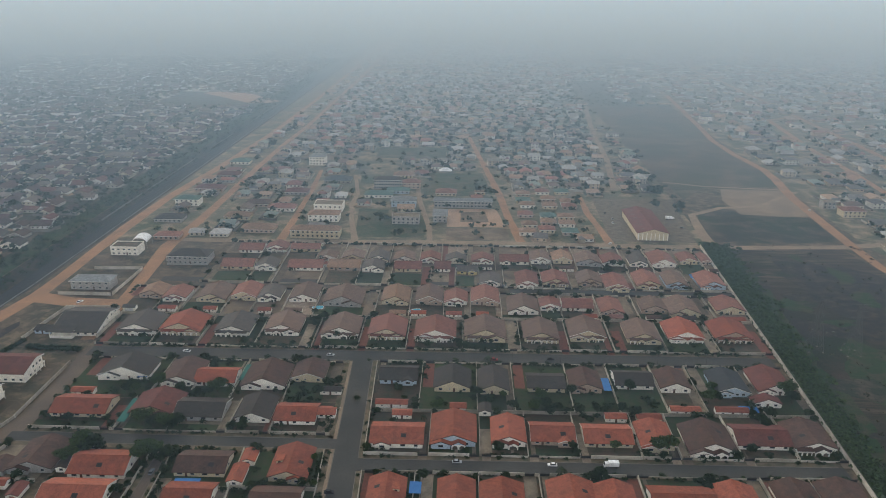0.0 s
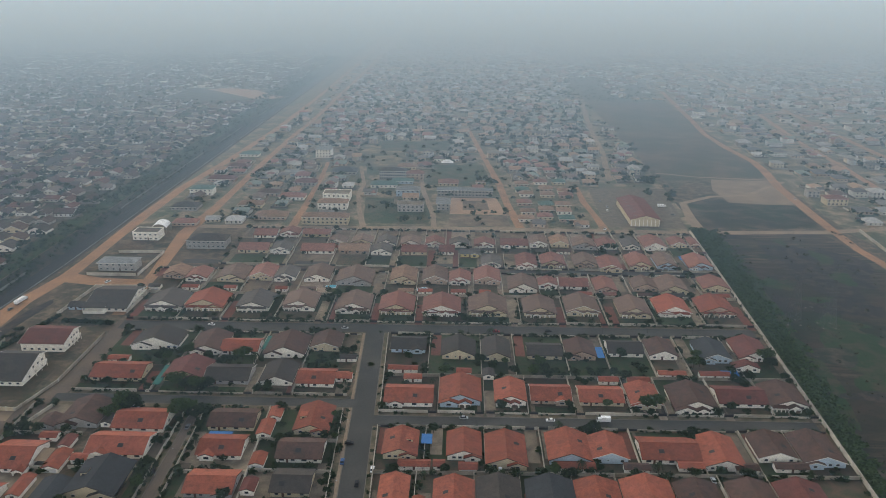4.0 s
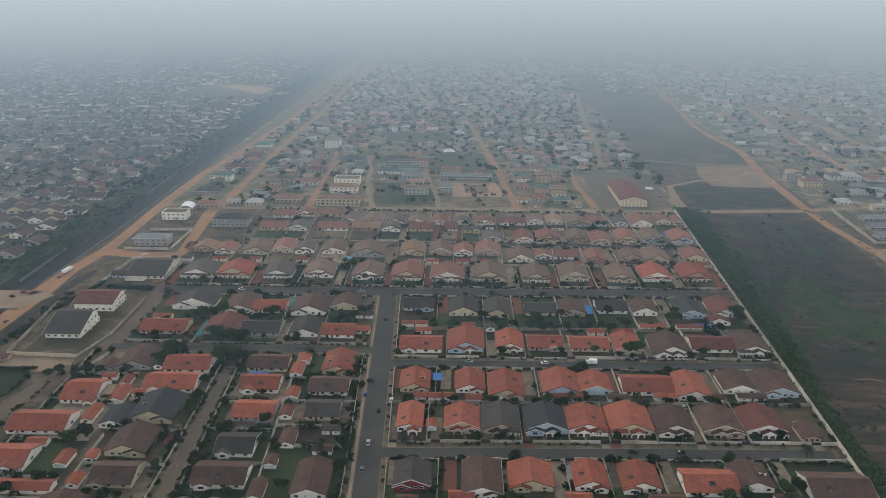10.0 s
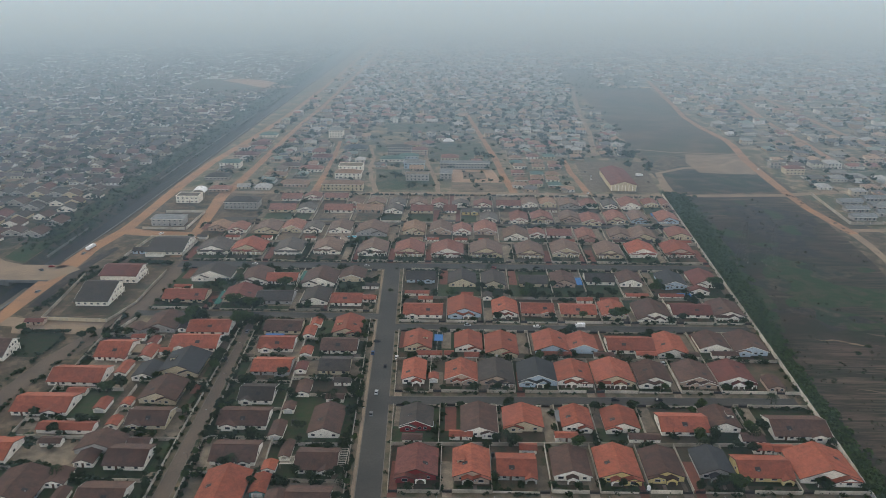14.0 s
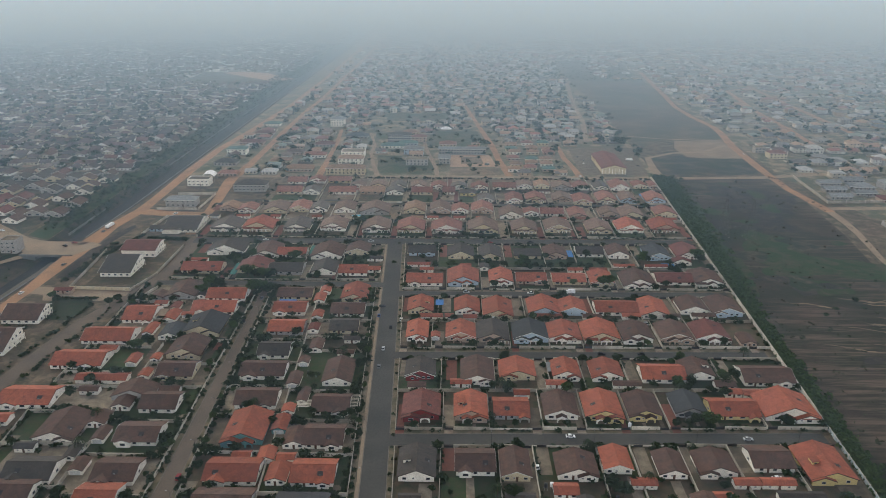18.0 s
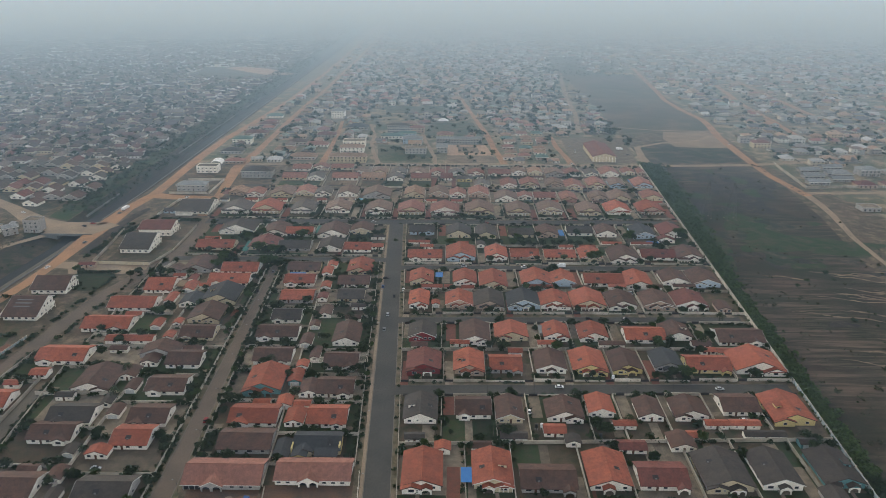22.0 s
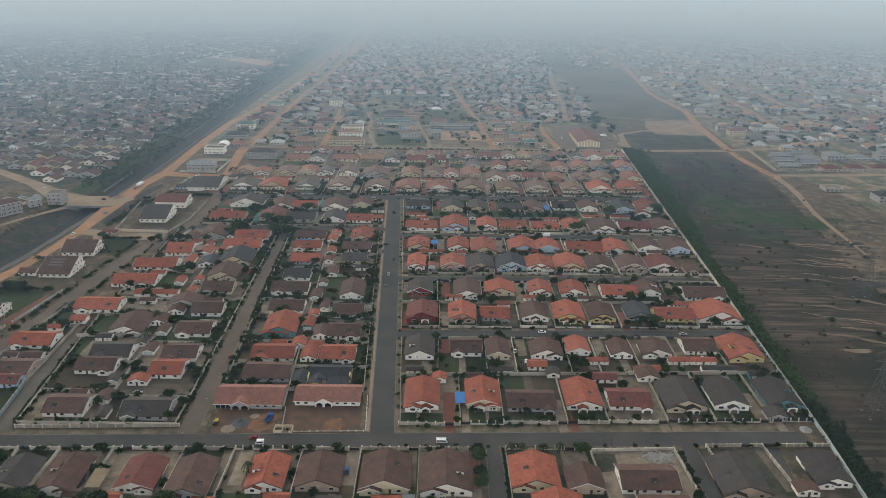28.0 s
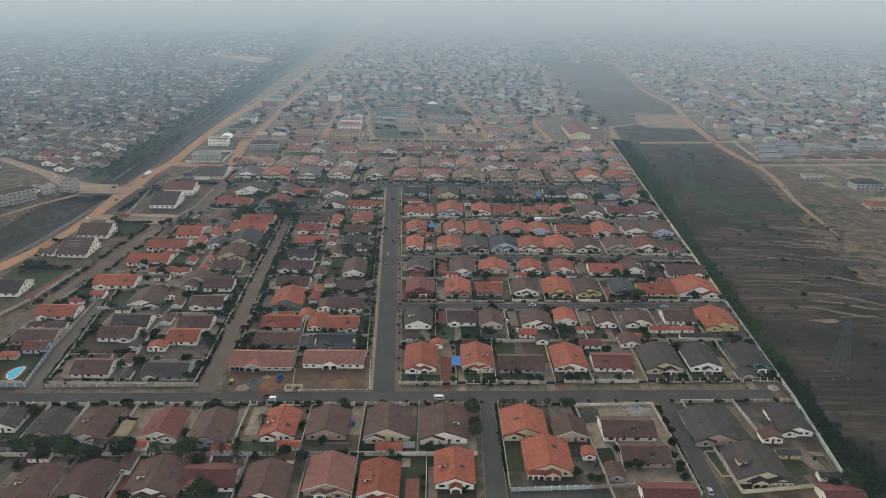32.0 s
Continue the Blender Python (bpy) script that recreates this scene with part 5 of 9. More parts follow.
def long_house(x, y, w, d, roof, wall, label, row, gx, gw, arches, open_w):
    """A long low house: ridge across, one gabled bay with arches in its front, a corner verandah of width open_w made
    of posts before a dark sheet.
    """
    t = thing("house", x, y, 0, label, "house", row)
    wm, rm, eave = WALL[wall], ROOF[roof], 2.8
    rise = d / 2 * 0.42

    def across(q):
        return q.turned(True).moved(-w / 2, d / 2)
    part("wall", across(gable_body(d, w, eave, rise)), wm, t)
    r = part("roof", across(gable_roof(d, w, eave, rise)), rm, t)
    part("ridge_cap", across(Shape().profile([(-0.22, eave + rise + 0.12), (0.22, eave + rise + 0.12), (0.1, eave + rise + 0.34), (-0.1, eave + rise + 0.34)], -0.6, w + 0.6)), rm, r)
    for yy in (-0.6, w + 0.66):
        part("barge_board", across(barge(d, eave, rise, yy)), M_FASCIA, r)
    part("gutter", Shape().box(-w / 2 - 0.6, w / 2 + 0.6, -0.86, -0.7, eave - 0.32, eave - 0.12), M_WFASCIA, r)
    part("gable_bay", arcade(gw, 2.7, arches).moved(gx, -1.3), wm, t)
    part("gable_wall", Shape().profile([(-gw / 2, 2.7), (gw / 2, 2.7), (0, 2.7 + gw / 2 * 0.5)], -1.25, -1.0).moved(gx, 0), wm, t)
    # dark sheet on the solid wall for the shade behind the arches
    part("bay_shade_sheet", Shape().box(gx - gw / 2 + 0.3, gx + gw / 2 - 0.3, -0.06, 0.02, 0.1, 2.4), M_GLASS, t)
    q = part("gable_roof", gable_roof(gw, d * 0.5 + 1, 2.7, gw / 2 * 0.5, 0.5, 0.5).moved(gx, -1.3), rm, t)
    part("barge_board", barge(gw, 2.7, gw / 2 * 0.5, -1.8, 0.5, 0.28).moved(gx, 0), M_WFASCIA, q)
    if open_w:
        # a dark sheet gives the verandah's shade; the wall behind is solid
        part("verandah_shade_sheet", Shape().box(-w / 2 + 0.6, -w / 2 + open_w, -0.07, 0.02, 0.15, 2.4), M_GLASS, t)
        for i in range(4):
            px = -w / 2 + 0.6 + i * (open_w - 0.6) / 3
            part("post", Shape().box(px - 0.12, px + 0.12, -0.5, -0.2, -0.1, 2.7), wm, t)
    k = -w / 2 + open_w + 1.6
    while k < w / 2 - 1:
        if abs(k - gx) > gw / 2 + 1:
            window(t, "mid", k, 0, 0.95)
        k += 3.7
    window(t, "mid", w / 2, d * 0.5, 0.95, 90)
    HOUSES.append((x, y, w, d, row, "S" + roof + wall))
    return t


long_house(-21.6, 21.3, 30.5, 14.2, "p", "w", "long white bungalow with salmon-pink tiled roof and a gabled arched bay", "column beside the main street", -1.5, 8.0, 2, 0)
long_house(-58.0, 18.1, 31.2, 16.5, "p", "n", "long grey unfinished bungalow with salmon-pink tiled roof and two arches", "column beside the western street", -3.5, 8.4, 2, 7.5)
annex(-40.8, 175.0, 6.8, 12.0, "Gbw", "outbuildings")
annex(-44.0, 98.0, 6.5, 12.0, "Grt", "outbuildings")
annex(-34.8, 87.0, 10.1, 12.0, "Gbw", "outbuildings")
annex(-37.4, 62.0, 8.5, 12.0, "Grw", "outbuildings")
annex(-45.0, 76.4, 7.0, 8.3, "Grw", "outbuildings")
annex(-38.2, 122.4, 4.9, 12.0, "Gbw", "outbuildings")
annex(-49.8, 238.6, 6.4, 12.0, "Grw", "outbuildings")
annex(-45.8, 137.8, 6.2, 12.0, "Gbw", "outbuildings")
house(-154.4, 209.2, 17.5, 20.0, "Srw", True, row="column west of the western street")
house(-112.4, 221.0, 26.2, 16.5, "Srw", row="column west of the western street")
house(-110.6, 193.5, 21.2, 21.9, "Gkc", row="column west of the western street")
house(-111.6, 166.6, 18.8, 18.8, "Gbc", row="column west of the western street")
house(-109.0, 144.7, 18.8, 15.0, "Sbc", row="column west of the western street")
house(-106.2, 113.8, 17.4, 15.0, "Sbw", row="column west of the western street")
house(-106.2, 87.8, 18.9, 15.0, "Sbw", row="column west of the western street")
house(-104.8, 60.8, 17.4, 15.0, "Sbw", row="column west of the western street")
house(-103.0, 7.5, 21.5, 15.0, "Sdn", row="column west of the western street")
house(-106.0, 43.8, 16.2, 15.0, "Srw", row="column west of the western street")
house(-161.4, 182.3, 27.6, 16.5, "Srw", row="far western column")
house(-165.0, 154.2, 26.9, 16.5, "Srw", row="far western column")
house(-172.4, 116.2, 25.4, 16.5, "Srw", row="far western column")
house(-143.4, 89.0, 19.0, 20.8, "Gbw", row="far western column")
house(-140.8, 60.6, 19.9, 15.0, "Sdw", row="far western column")
house(-140.4, 9.5, 18.4, 15.0, "Sbw", row="far western column")
house(-142.8, 47.2, 19.2, 13.5, "Sbw", row="far western column")
annex(-145.1, 139.8, 26.0, 7.0, "Srw", "outbuildings")
annex(-181.0, 59.5, 11.0, 6.5, "Sbw", "outbuildings")
annex(-176.2, 102.0, 8.5, 7.0, "Srw", "outbuildings")
annex(-135.4, 209.6, 7.6, 13.5, "Grw", "outbuildings")
annex(-141.4, 191.6, 5.6, 13.5, "Grw", "outbuildings")
annex(-127.4, 188.2, 12.4, 15.0, "Gkw", "outbuildings")
annex(-126.2, 216.4, 7.0, 4.6, "Srw", "outbuildings")
annex(-154.4, 241.2, 8.0, 10.0, "Gbn", "outbuildings")
annex(-130.0, 101.2, 8.5, 10.0, "Gbw", "outbuildings")
annex(-124.4, 115.3, 8.8, 8.9, "Gbw", "outbuildings")
annex(-122.7, 124.5, 20.0, 12.0, "Gbn", "outbuildings")
annex(-117.0, 36.8, 9.5, 6.2, "Grw", "outbuildings")
annex(-127.3, 20.4, 6.4, 8.5, "Gbw", "outbuildings")
house(-188.0, 72.4, 22.0, 15.0, "Srw", row="houses beyond the lane")
house(-184.6, 42.2, 21.8, 15.0, "Sbp", row="houses beyond the lane")
annex(-189.2, 26.5, 8.3, 4.5, "Srp", "outbuildings")
house(-179.6, 33.2, 11.0, 9.5, "Smu", row="houses beyond the lane")



# ---- plots: boundary walls, yards, gates ----
def long_wall(name, a, b, h, mat, label, th=0.22, group="plot walls"):
    """One stretch of boundary wall with coping, from a to b."""
    a, b = Vector(a), Vector(b)
    if (b - a).length < 1:
        return None
    d = (b - a).normalized()
    q = Vector((-d.y, d.x))

    def slab(half, z0, z1):
        return Shape().extrude([((a - q * half)).to_tuple(), ((b - q * half)).to_tuple(), ((b + q * half)).to_tuple(), ((a + q * half)).to_tuple()], z0, z1)
    me = merged(name, [(slab(th / 2, -0.2, h - 0.1), mat), (slab(th / 2 + 0.06, h - 0.1, h), M_WALLY)])
    return tagged(new(name, me), label, "wall", group)


PILLAR = Shape().box(-0.24, 0.24, -0.24, 0.24, -0.2, 2.0).box(-0.32, 0.32, -0.32, 0.32, 2.0, 2.16).mesh("pillar")
PILLAR.materials.append(M_WWALL)
GATE = Shape()
for gi in range(9):
    GATE.box(-2.0 + gi * 0.5 - 0.04, -2.0 + gi * 0.5 + 0.04, -0.03, 0.03, 0.1, 1.8)
GATE.box(-2.04, 2.04, -0.04, 0.04, 0.1, 0.2).box(-2.04, 2.04, -0.04, 0.04, 1.75, 1.85).box(-2.0, 2.0, -0.015, 0.015, 0.2, 1.3)
GATE = GATE.mesh("gate")
GATE.materials.append(M_DARKM)
PLOT_RNG = random.Random(5)


def bars(a, b, z0, z1):
    """Upright bars and a top rail from a to b."""
    s, n = Shape(), int((b - a) / 0.22)
    for i in range(n + 1):
        x = a + (b - a) * i / n
        s.box(x - 0.035, x + 0.035, -0.02, 0.02, z0, z1)
    return s.box(a, b, -0.03, 0.03, z1, z1 + 0.06)


def street_wall(x0, x1, y, gate_x, low):
    """A street-side wall with pillars and one gate."""
    rng = PLOT_RNG
    t = thing("street_wall", 0, y, 0, ("low white street wall with pillars" if low else "plastered street wall with pillars") + " and a dark metal gate", "wall", "street walls")
    h = (0.5 if y < 60 else 0.9) if low else 1.7
    mat = M_WWALL if rng.random() < 0.6 else M_WALLY
    for a, b in ((x0, gate_x - 2.2), (gate_x + 2.2, x1)):
        if b - a > 0.8:
            part("wall_panel", Shape().box(a, b, -0.1, 0.1, -0.2, h).box(a, b, -0.14, 0.14, h, h + 0.08), mat, t)
            if low and y < 60:
                part("railing", bars(a, b, h + 0.08, 1.75), M_DARKM, t, "dark metal railing")
            n = max(1, int((b - a) / (3.6 if y < 60 else 14.0)))
            for i in range(n + 1 if y < 60 else 0):
                part("pillar", PILLAR, mat, t, at=pose(a + (b - a) * i / n, 0, 0))
    part("gate", GATE, M_DARKM, t, at=pose(gate_x, 0, 0))


def yard_slab(name, x0, x1, y0, y1, z, mat, label):
    if x1 - x0 > 0.5 and y1 - y0 > 0.5:
        setting(name, Shape().box(x0, x1, y0, y1, -0.1, z), mat, label)


POST = Shape().box(-0.22, 0.22, -0.22, 0.22, -0.2, 2.35).box(-0.28, 0.28, -0.28, 0.28, 2.35, 2.5).mesh("pillar")
POST.materials.append(M_WWALL)


def panel_wall(a, b, h, mat, label, step=4.0):
    """A boundary wall of panels between taller pale pillars, from a to b."""
    a, b = Vector(a), Vector(b)
    d = b - a
    t = thing("boundary_wall", a.x, a.y, 0, label, "wall", "panelled walls", math.degrees(math.atan2(d.y, d.x)))
    n = max(1, round(d.length / step))
    part("wall_panel", Shape().box(0, d.length, -0.09, 0.09, -0.2, h), mat, t)
    part("coping", Shape().box(0, d.length, -0.13, 0.13, h, h + 0.07), M_WWALL, t)
    for i in range(n + 1):
        part("pillar", POST, M_WWALL, t, at=pose(d.length * i / n, 0, 0) @ Matrix.Diagonal((1, 1, (h + 0.25) / 2.5, 1)))


KERB_Y = {"row north of the cross street": ("south", 1), "second row": ("east_1", 0), "third row": ("east_1", 1), "fourth row": ("east_2", 0), "fifth row": ("east_2", 1), "sixth row": ("east_3", 0), "seventh row": ("east_3", 1), "row south of the cross street": ("south", 0), "row above the top street": ("north", 1)}
M_APRON = material("apron_paving", (0.23, 0.185, 0.14), (0.15, 0.105, 0.075), 0.3, 0.9, 0, 1.5, 0.4, stain=0.5)


def plots(row, y_street, y_back, left, right, planted=0.5, span=(-999, 999), slope=0.0):
    """Side walls between the houses of a row, a street wall, lawns and drives. left, right: the row's ends as functions of y."""
    rng = PLOT_RNG
    hs = sorted(h for h in HOUSES if h[4] == row and span[0] < h[0] < span[1])
    if not hs:
        return
    lo, hi = min(y_street, y_back), max(y_street, y_back)
    south = y_street < y_back
    cuts = [left((lo + hi) / 2)]
    for a, b in zip(hs, hs[1:]):
        gap0, gap1 = a[0] + a[2] / 2, b[0] - b[2] / 2
        cuts.append(gap0 + (gap1 - gap0) * (0.25 if (a[0] * 7) % 2 < 1 else 0.75))
    cuts.append(right((lo + hi) / 2))
    for c in cuts[1:-1]:
        u = slope * c
        long_wall("plot_wall", (c, lo + u + 0.3), (c, hi + u - 0.3), 1.9, M_WALLY if rng.random() < 0.55 else M_WWALL, "plastered boundary wall between two house plots")
    flat = (y_street, lo, hi)
    for h, x0, x1 in zip(hs, cuts, cuts[1:]):
        x, y, w, d = h[:4]
        y_street, lo, hi = [q + slope * x for q in flat]
        room_l, room_r = x - w / 2 - x0, x1 - x - w / 2
        sx = -1 if room_l > room_r else 1
        gx = x + sx * (w / 2 + max(room_l, room_r) / 2)
        gx = min(max(gx, x0 + 2.6), x1 - 2.6)
        street_wall(x0 + 0.2, x1 - 0.2, y_street, gx, rng.random() < 0.5)
        paved = rng.random()
        dm = M_BRICKP if paved < (0.6 if row.startswith("row above") else 0.2) else M_CONC
        dw = min(max(room_l, room_r), 5.5) / 2
        ys, ye = (lo, y + d * 0.7) if south else (y + d * 0.2, hi)
        yard_slab("drive", gx - dw, gx + dw, ys + 0.2, ye, 0.075, dm, "paved drive beside a house")
        if row in KERB_Y:
            k = sorted((y_street, edge(*KERB_Y[row][:1], x, KERB_Y[row][1])))
            yard_slab("apron", gx - 2.0, gx + 2.0, k[0], k[1], 0.105, dm if dm is M_BRICKP else M_APRON, "paved apron between gate and street")
        lm = (M_LAWN if rng.random() < 0.5 else M_DRY) if y < 400 else M_FIELDT if rng.random() < 0.6 else M_APRON
        yard_slab("yard", x0 + 0.2, x1 - 0.2, lo + 0.2, hi - 0.2, 0.04, lm if rng.random() < 0.8 else M_CONC, "garden yard of short dry grass")
        ly0, ly1 = (lo + 0.4, y - 2.8) if south else (lo + 0.4, y - 0.6)
        if ly1 - ly0 > 2 and rng.random() < 0.75:
            yard_slab("lawn", x0 + 0.4, gx - dw - 0.2 if sx > 0 else x1 - 0.4, ly0, ly1, 0.06, M_LAWN if rng.random() < (0.6 if y < 400 else 0.3) else M_DRY, "lawn before a house")
        if south and h[5][0] == "G" and row in KERB_Y and y < 330 and y - y_street > 5:
            wx = x + (1.5 if (x * 3) % 2 < 1 else -1.5)
            yard_slab("path", wx - 0.8, wx + 0.8, lo + 0.3, y - 2.4, 0.085, M_APRON, "pale paved path to the porch")
        back = (y + d + 1.2, hi - 1.2) if south else (lo + 1.2, y - 1.2)
        if back[1] - back[0] > 4 and y < 100:
            c = rng.uniform(x0 + 0.35 * (x1 - x0), x0 + 0.7 * (x1 - x0))
            yard_slab("lawn", x0 + 0.8, c, back[0], back[1], 0.055, M_LAWN if rng.random() < 0.45 else M_DRY, "lawn behind a house")
            yard_slab("terrace", c + 0.1, min(c + rng.uniform(3, 6), x1 - 0.8), back[0], back[1], 0.065, M_CONC, "paved terrace behind a house")
        # planting
        k = 0
        while k < 9:
            k += 1
            if rng.random() < planted:
                px = rng.uniform(x0 + 1, x1 - 1)
                if abs(px - gx) < 2.8:
                    continue
                py = y_street + (1.1 if south else -1.1) * (1 if rng.random() < 0.6 else -1)
                shrub(px, py, rng.uniform(0.7, 1.2))
        if planted > 0.26 and rng.random() < 0.35 + planted:
            hx = x0 + 1.0
            while hx < x1 - 1:
                if abs(hx - gx) > 2.6 and rng.random() < 0.8:
                    BUSHES.append((hx, y_street + (1.0 if south else -1.0) * (1 if rng.random() < 0.75 else -1.2), rng.uniform(0.6, 1.25)))
                hx += rng.uniform(1.1, 2.6)
        for k in range(int(18 * planted) + 5):
            ex = rng.choice((x0 + 0.9, x1 - 0.9, rng.uniform(x0 + 1, x1 - 1)))
            ey = rng.uniform(lo + 1, hi - 1) if ex in (x0 + 0.9, x1 - 0.9) else rng.choice((lo + 1.0, hi - 1.0, y - 1.2, y + d + 1.2))
            if not (abs(ex - x) < w / 2 + 0.4 and y - 0.4 < ey < y + d + 0.4) and abs(ex - gx) > 2.5:
                BUSHES.append((ex, ey, rng.uniform(0.7, 1.3) + 1.5 * rng.random() ** 3))
        for k in range(int(12 * planted) + 3):
            ex = rng.choice((x0 + 1.6, x1 - 1.6, rng.uniform(x0 + 2, x1 - 2), rng.uniform(x0 + 2, x1 - 2)))
            ey = rng.choice((lo + 1.8, hi - 1.8, rng.uniform(lo + 1.5, hi - 1.5)))
            if not (abs(ex - x) < w / 2 + 0.8 and y - 0.8 < ey < y + d + 0.8) and abs(ex - gx) > 2.6:
                GARDEN.append((ex, ey, rng.uniform(1.1, 2.1) + 1.2 * rng.random() ** 3))
        deep = (y - lo) if not south else (hi - y - d)
        if deep > 8 and rng.random() < 0.55:
            ax, aw = rng.uniform(x0 + 6, x1 - 6), min(rng.uniform(7, 12), x1 - x0 - 3)
            ay = lo + 0.8 if not south else hi - 6.0
            if not any(abs(ax - q[0]) < (aw + q[2]) / 2 + 1 and abs(ay - q[1]) < 8 for q in ANNEXES):
                annex(ax, ay, aw, 4.8, "S" + rng.choice(("rw", "bw", "rw", "dw", h[5][1:])), "outbuildings")
        if rng.random() < planted * 1.3:
            py = rng.uniform(lo + 1.5, y - 1.5) if y - lo > 4 else lo + 1.5
            tree(rng.uniform(x0 + 1.5, x1 - 1.5), py, rng.choice((0, 1, 3, 3, 5, 6)), rng.uniform(0.6, 1.0))
        if hi - (y + d) > 5 and rng.random() < planted * 1.2:
            tree(rng.uniform(x0 + 2, x1 - 2), rng.uniform(y + d + 2, hi - 1.5), rng.choice((0, 1, 2, 3, 5, 6)), rng.uniform(0.7, 1.1))


def infill(row, x0):
    """Closes the wide gaps of a row with further houses like their neighbours."""
    hs = sorted(h for h in HOUSES if h[4] == row)
    ends = [(x0, hs[0])] + [(a[0] + a[2] / 2, b) for a, b in zip(hs, hs[1:])]
    for left, h in ends:
        right = h[0] - h[2] / 2
        while right - left > 15:
            w = min(PLOT_RNG.uniform(13, 16), right - left - 4)
            if not any(abs(left + 2 + w / 2 - q[0]) < (w + q[2]) / 2 + 1 and abs(h[1] + h[3] / 2 - q[1]) < (h[3] + q[3]) / 2 for q in OCCUPIED + ANNEXES):
                house(left + 2 + w / 2, h[1] + PLOT_RNG.uniform(-1, 1), w, min(h[3], 18) * PLOT_RNG.uniform(0.8, 1), PLOT_RNG.choice(("Gbw", "Gdw", "Gbc", "Gmw", "Gpw")), PLOT_RNG.random() < 0.6, row)
            left += w + 5


infill("row above the top street", -150)
infill("row two above the top street", -165)
infill("row three above the top street", -132)
infill("row four above the top street", -132)
E_EDGE, W_EDGE = (lambda y: xw(y) - 0.4), (lambda y: xr(y) + 2.6)
plots("row north of the cross street", 5.6, 48.8, W_EDGE, E_EDGE, slope=0.036)
plots("second row", 88.2, 49.2, W_EDGE, E_EDGE, slope=0.028)
plots("third row", 102.2, 135.2, W_EDGE, E_EDGE, slope=0.023)
plots("fourth row", 167.8, 135.6, W_EDGE, E_EDGE, slope=0.0215)
plots("fifth row", 181.0, 214.5, W_EDGE, E_EDGE, slope=0.022)
plots("sixth row", 250.0, 215.0, W_EDGE, E_EDGE, slope=0.012)
plots("seventh row", 263.0, 298.5, W_EDGE, E_EDGE, slope=0.015)
plots("eighth row", 348.6, 299.0, W_EDGE, E_EDGE, slope=0.0107)
plots("row above the top street", 364.8, 405.5, lambda y: -169.5, E_EDGE, 0.8, slope=0.013)
plots("row two above the top street", 448.0, 408.0, lambda y: -180, E_EDGE, 0.3)
plots("row three above the top street", 458.5, 491.0, lambda y: -140, E_EDGE, 0.2)
plots("row four above the top street", 543.0, 491.4, lambda y: -140, E_EDGE, 0.3)
plots("row south of the cross street", -12.4, -50.0, lambda y: -172, lambda y: 48.5, 0.25, (-200, 50), slope=0.018)
plots("southern row", -96.0, -50.4, lambda y: -140, lambda y: 47.0, 0.5, (-200, 50))
plots("western top row", 346.6, 306.0, lambda y: -160, lambda y: xl(y) - 3, 0.8)
plots("western second row", 277.2, 305.6, lambda y: -160, lambda y: xl(y) - 3, 0.6)
for y, k in ((49.0, 0.032), (135.4, 0.022), (214.8, 0.017), (298.8, 0.013)):
    long_wall("back_wall", (xr(y) + 2.6, y), (xw(y) - 0.5, y + k * xw(y)), 1.9, M_WALLY, "long plastered wall between two rows of plots")
long_wall("back_wall", (-200, 403.2), (228, 408.8), 1.9, M_WALLY, "long plastered wall between two rows of plots")
long_wall("back_wall", (-172, -53.2), (48.5, -49.4), 2.0, M_WWALL, "long white wall between two rows of plots")
for y0, y1 in ((6, 88), (102.4, 167.6), (181.2, 249.8), (263.2, 348)):
    long_wall("side_wall", (xr(y0) + 2.6, y0), (xr(y1) + 2.6, y1), 1.8, M_WWALL, "white plastered wall along the street")
for y0, y1 in ((-80, 0), (0, 120), (120, 250), (250, 400), (400, 552)):
    if y0 < 120:
        panel_wall((xw(y0), y0), (xw(y1), y1), 2.2, M_PALEW, "long pale blue-white panelled wall of the estate beside the scrub", 5.0)
    else:
        long_wall("estate_wall", (xw(y0), y0), (xw(y1), y1), 2.6, M_WWALL, "long pale boundary wall of the estate beside the scrub", 0.3, "estate wall")


# walled plots between the two southern lanes
def line_of_bushes(a, b, step, low, high):
    a, b = Vector(a), Vector(b)
    n = int((b - a).length / step)
    for i in range(n):
        p = a + (b - a) * (i + PLOT_RNG.random()) / n
        BUSHES.append((p.x, p.y, PLOT_RNG.uniform(low, high)))


def gate_between(x, y, turn=0.0, wide=1.0):
    t = thing("gate", x, y, 0, "dark metal sliding gate in a plot wall", "gate", "gates", turn)
    part("leaf", GATE, M_DARKM, t, at=Matrix.Diagonal((wide, 1, 1, 1)))


patch("yard_south", [(60, -11), (96, -11), (98.8, -52), (100, -70), (60.4, -71)], M_ESTG, "dusty walled yard round two red-roofed houses", 0.045)
patch("yard_drive", [(83, -11.6), (94, -11.6), (95.6, -29), (84, -29)], M_CONC, "paved drive beside a house", 0.06)
patch("yard_drive", [(88.5, -53), (98.6, -53), (99.4, -69.4), (88.5, -69.8)], M_CONC, "paved yard beside a house", 0.06)
patch("yard_lawn", [(60.4, -42), (67, -42), (67, -60), (60.5, -60)], M_LAWN, "small lawn beside a house", 0.06)
patch("yard_paved", [(60.6, -73), (92.6, -71), (99.6, -70.5), (101, -96), (60.8, -98)], M_ASPH, "dark paved yard behind a pale blue wall", 0.05)
patch("yard_south", [(96.8, -11.5), (132.6, -10), (134, -32), (133.4, -70), (100.2, -70), (99.2, -53), (97, -27)], M_CONC, "dusty paved yard of a walled plot", 0.045)
patch("yard_lawn", [(97, -13), (106.5, -13), (106.5, -24), (97.4, -26)], M_ESTG, "bare brown garden beside a house", 0.06)
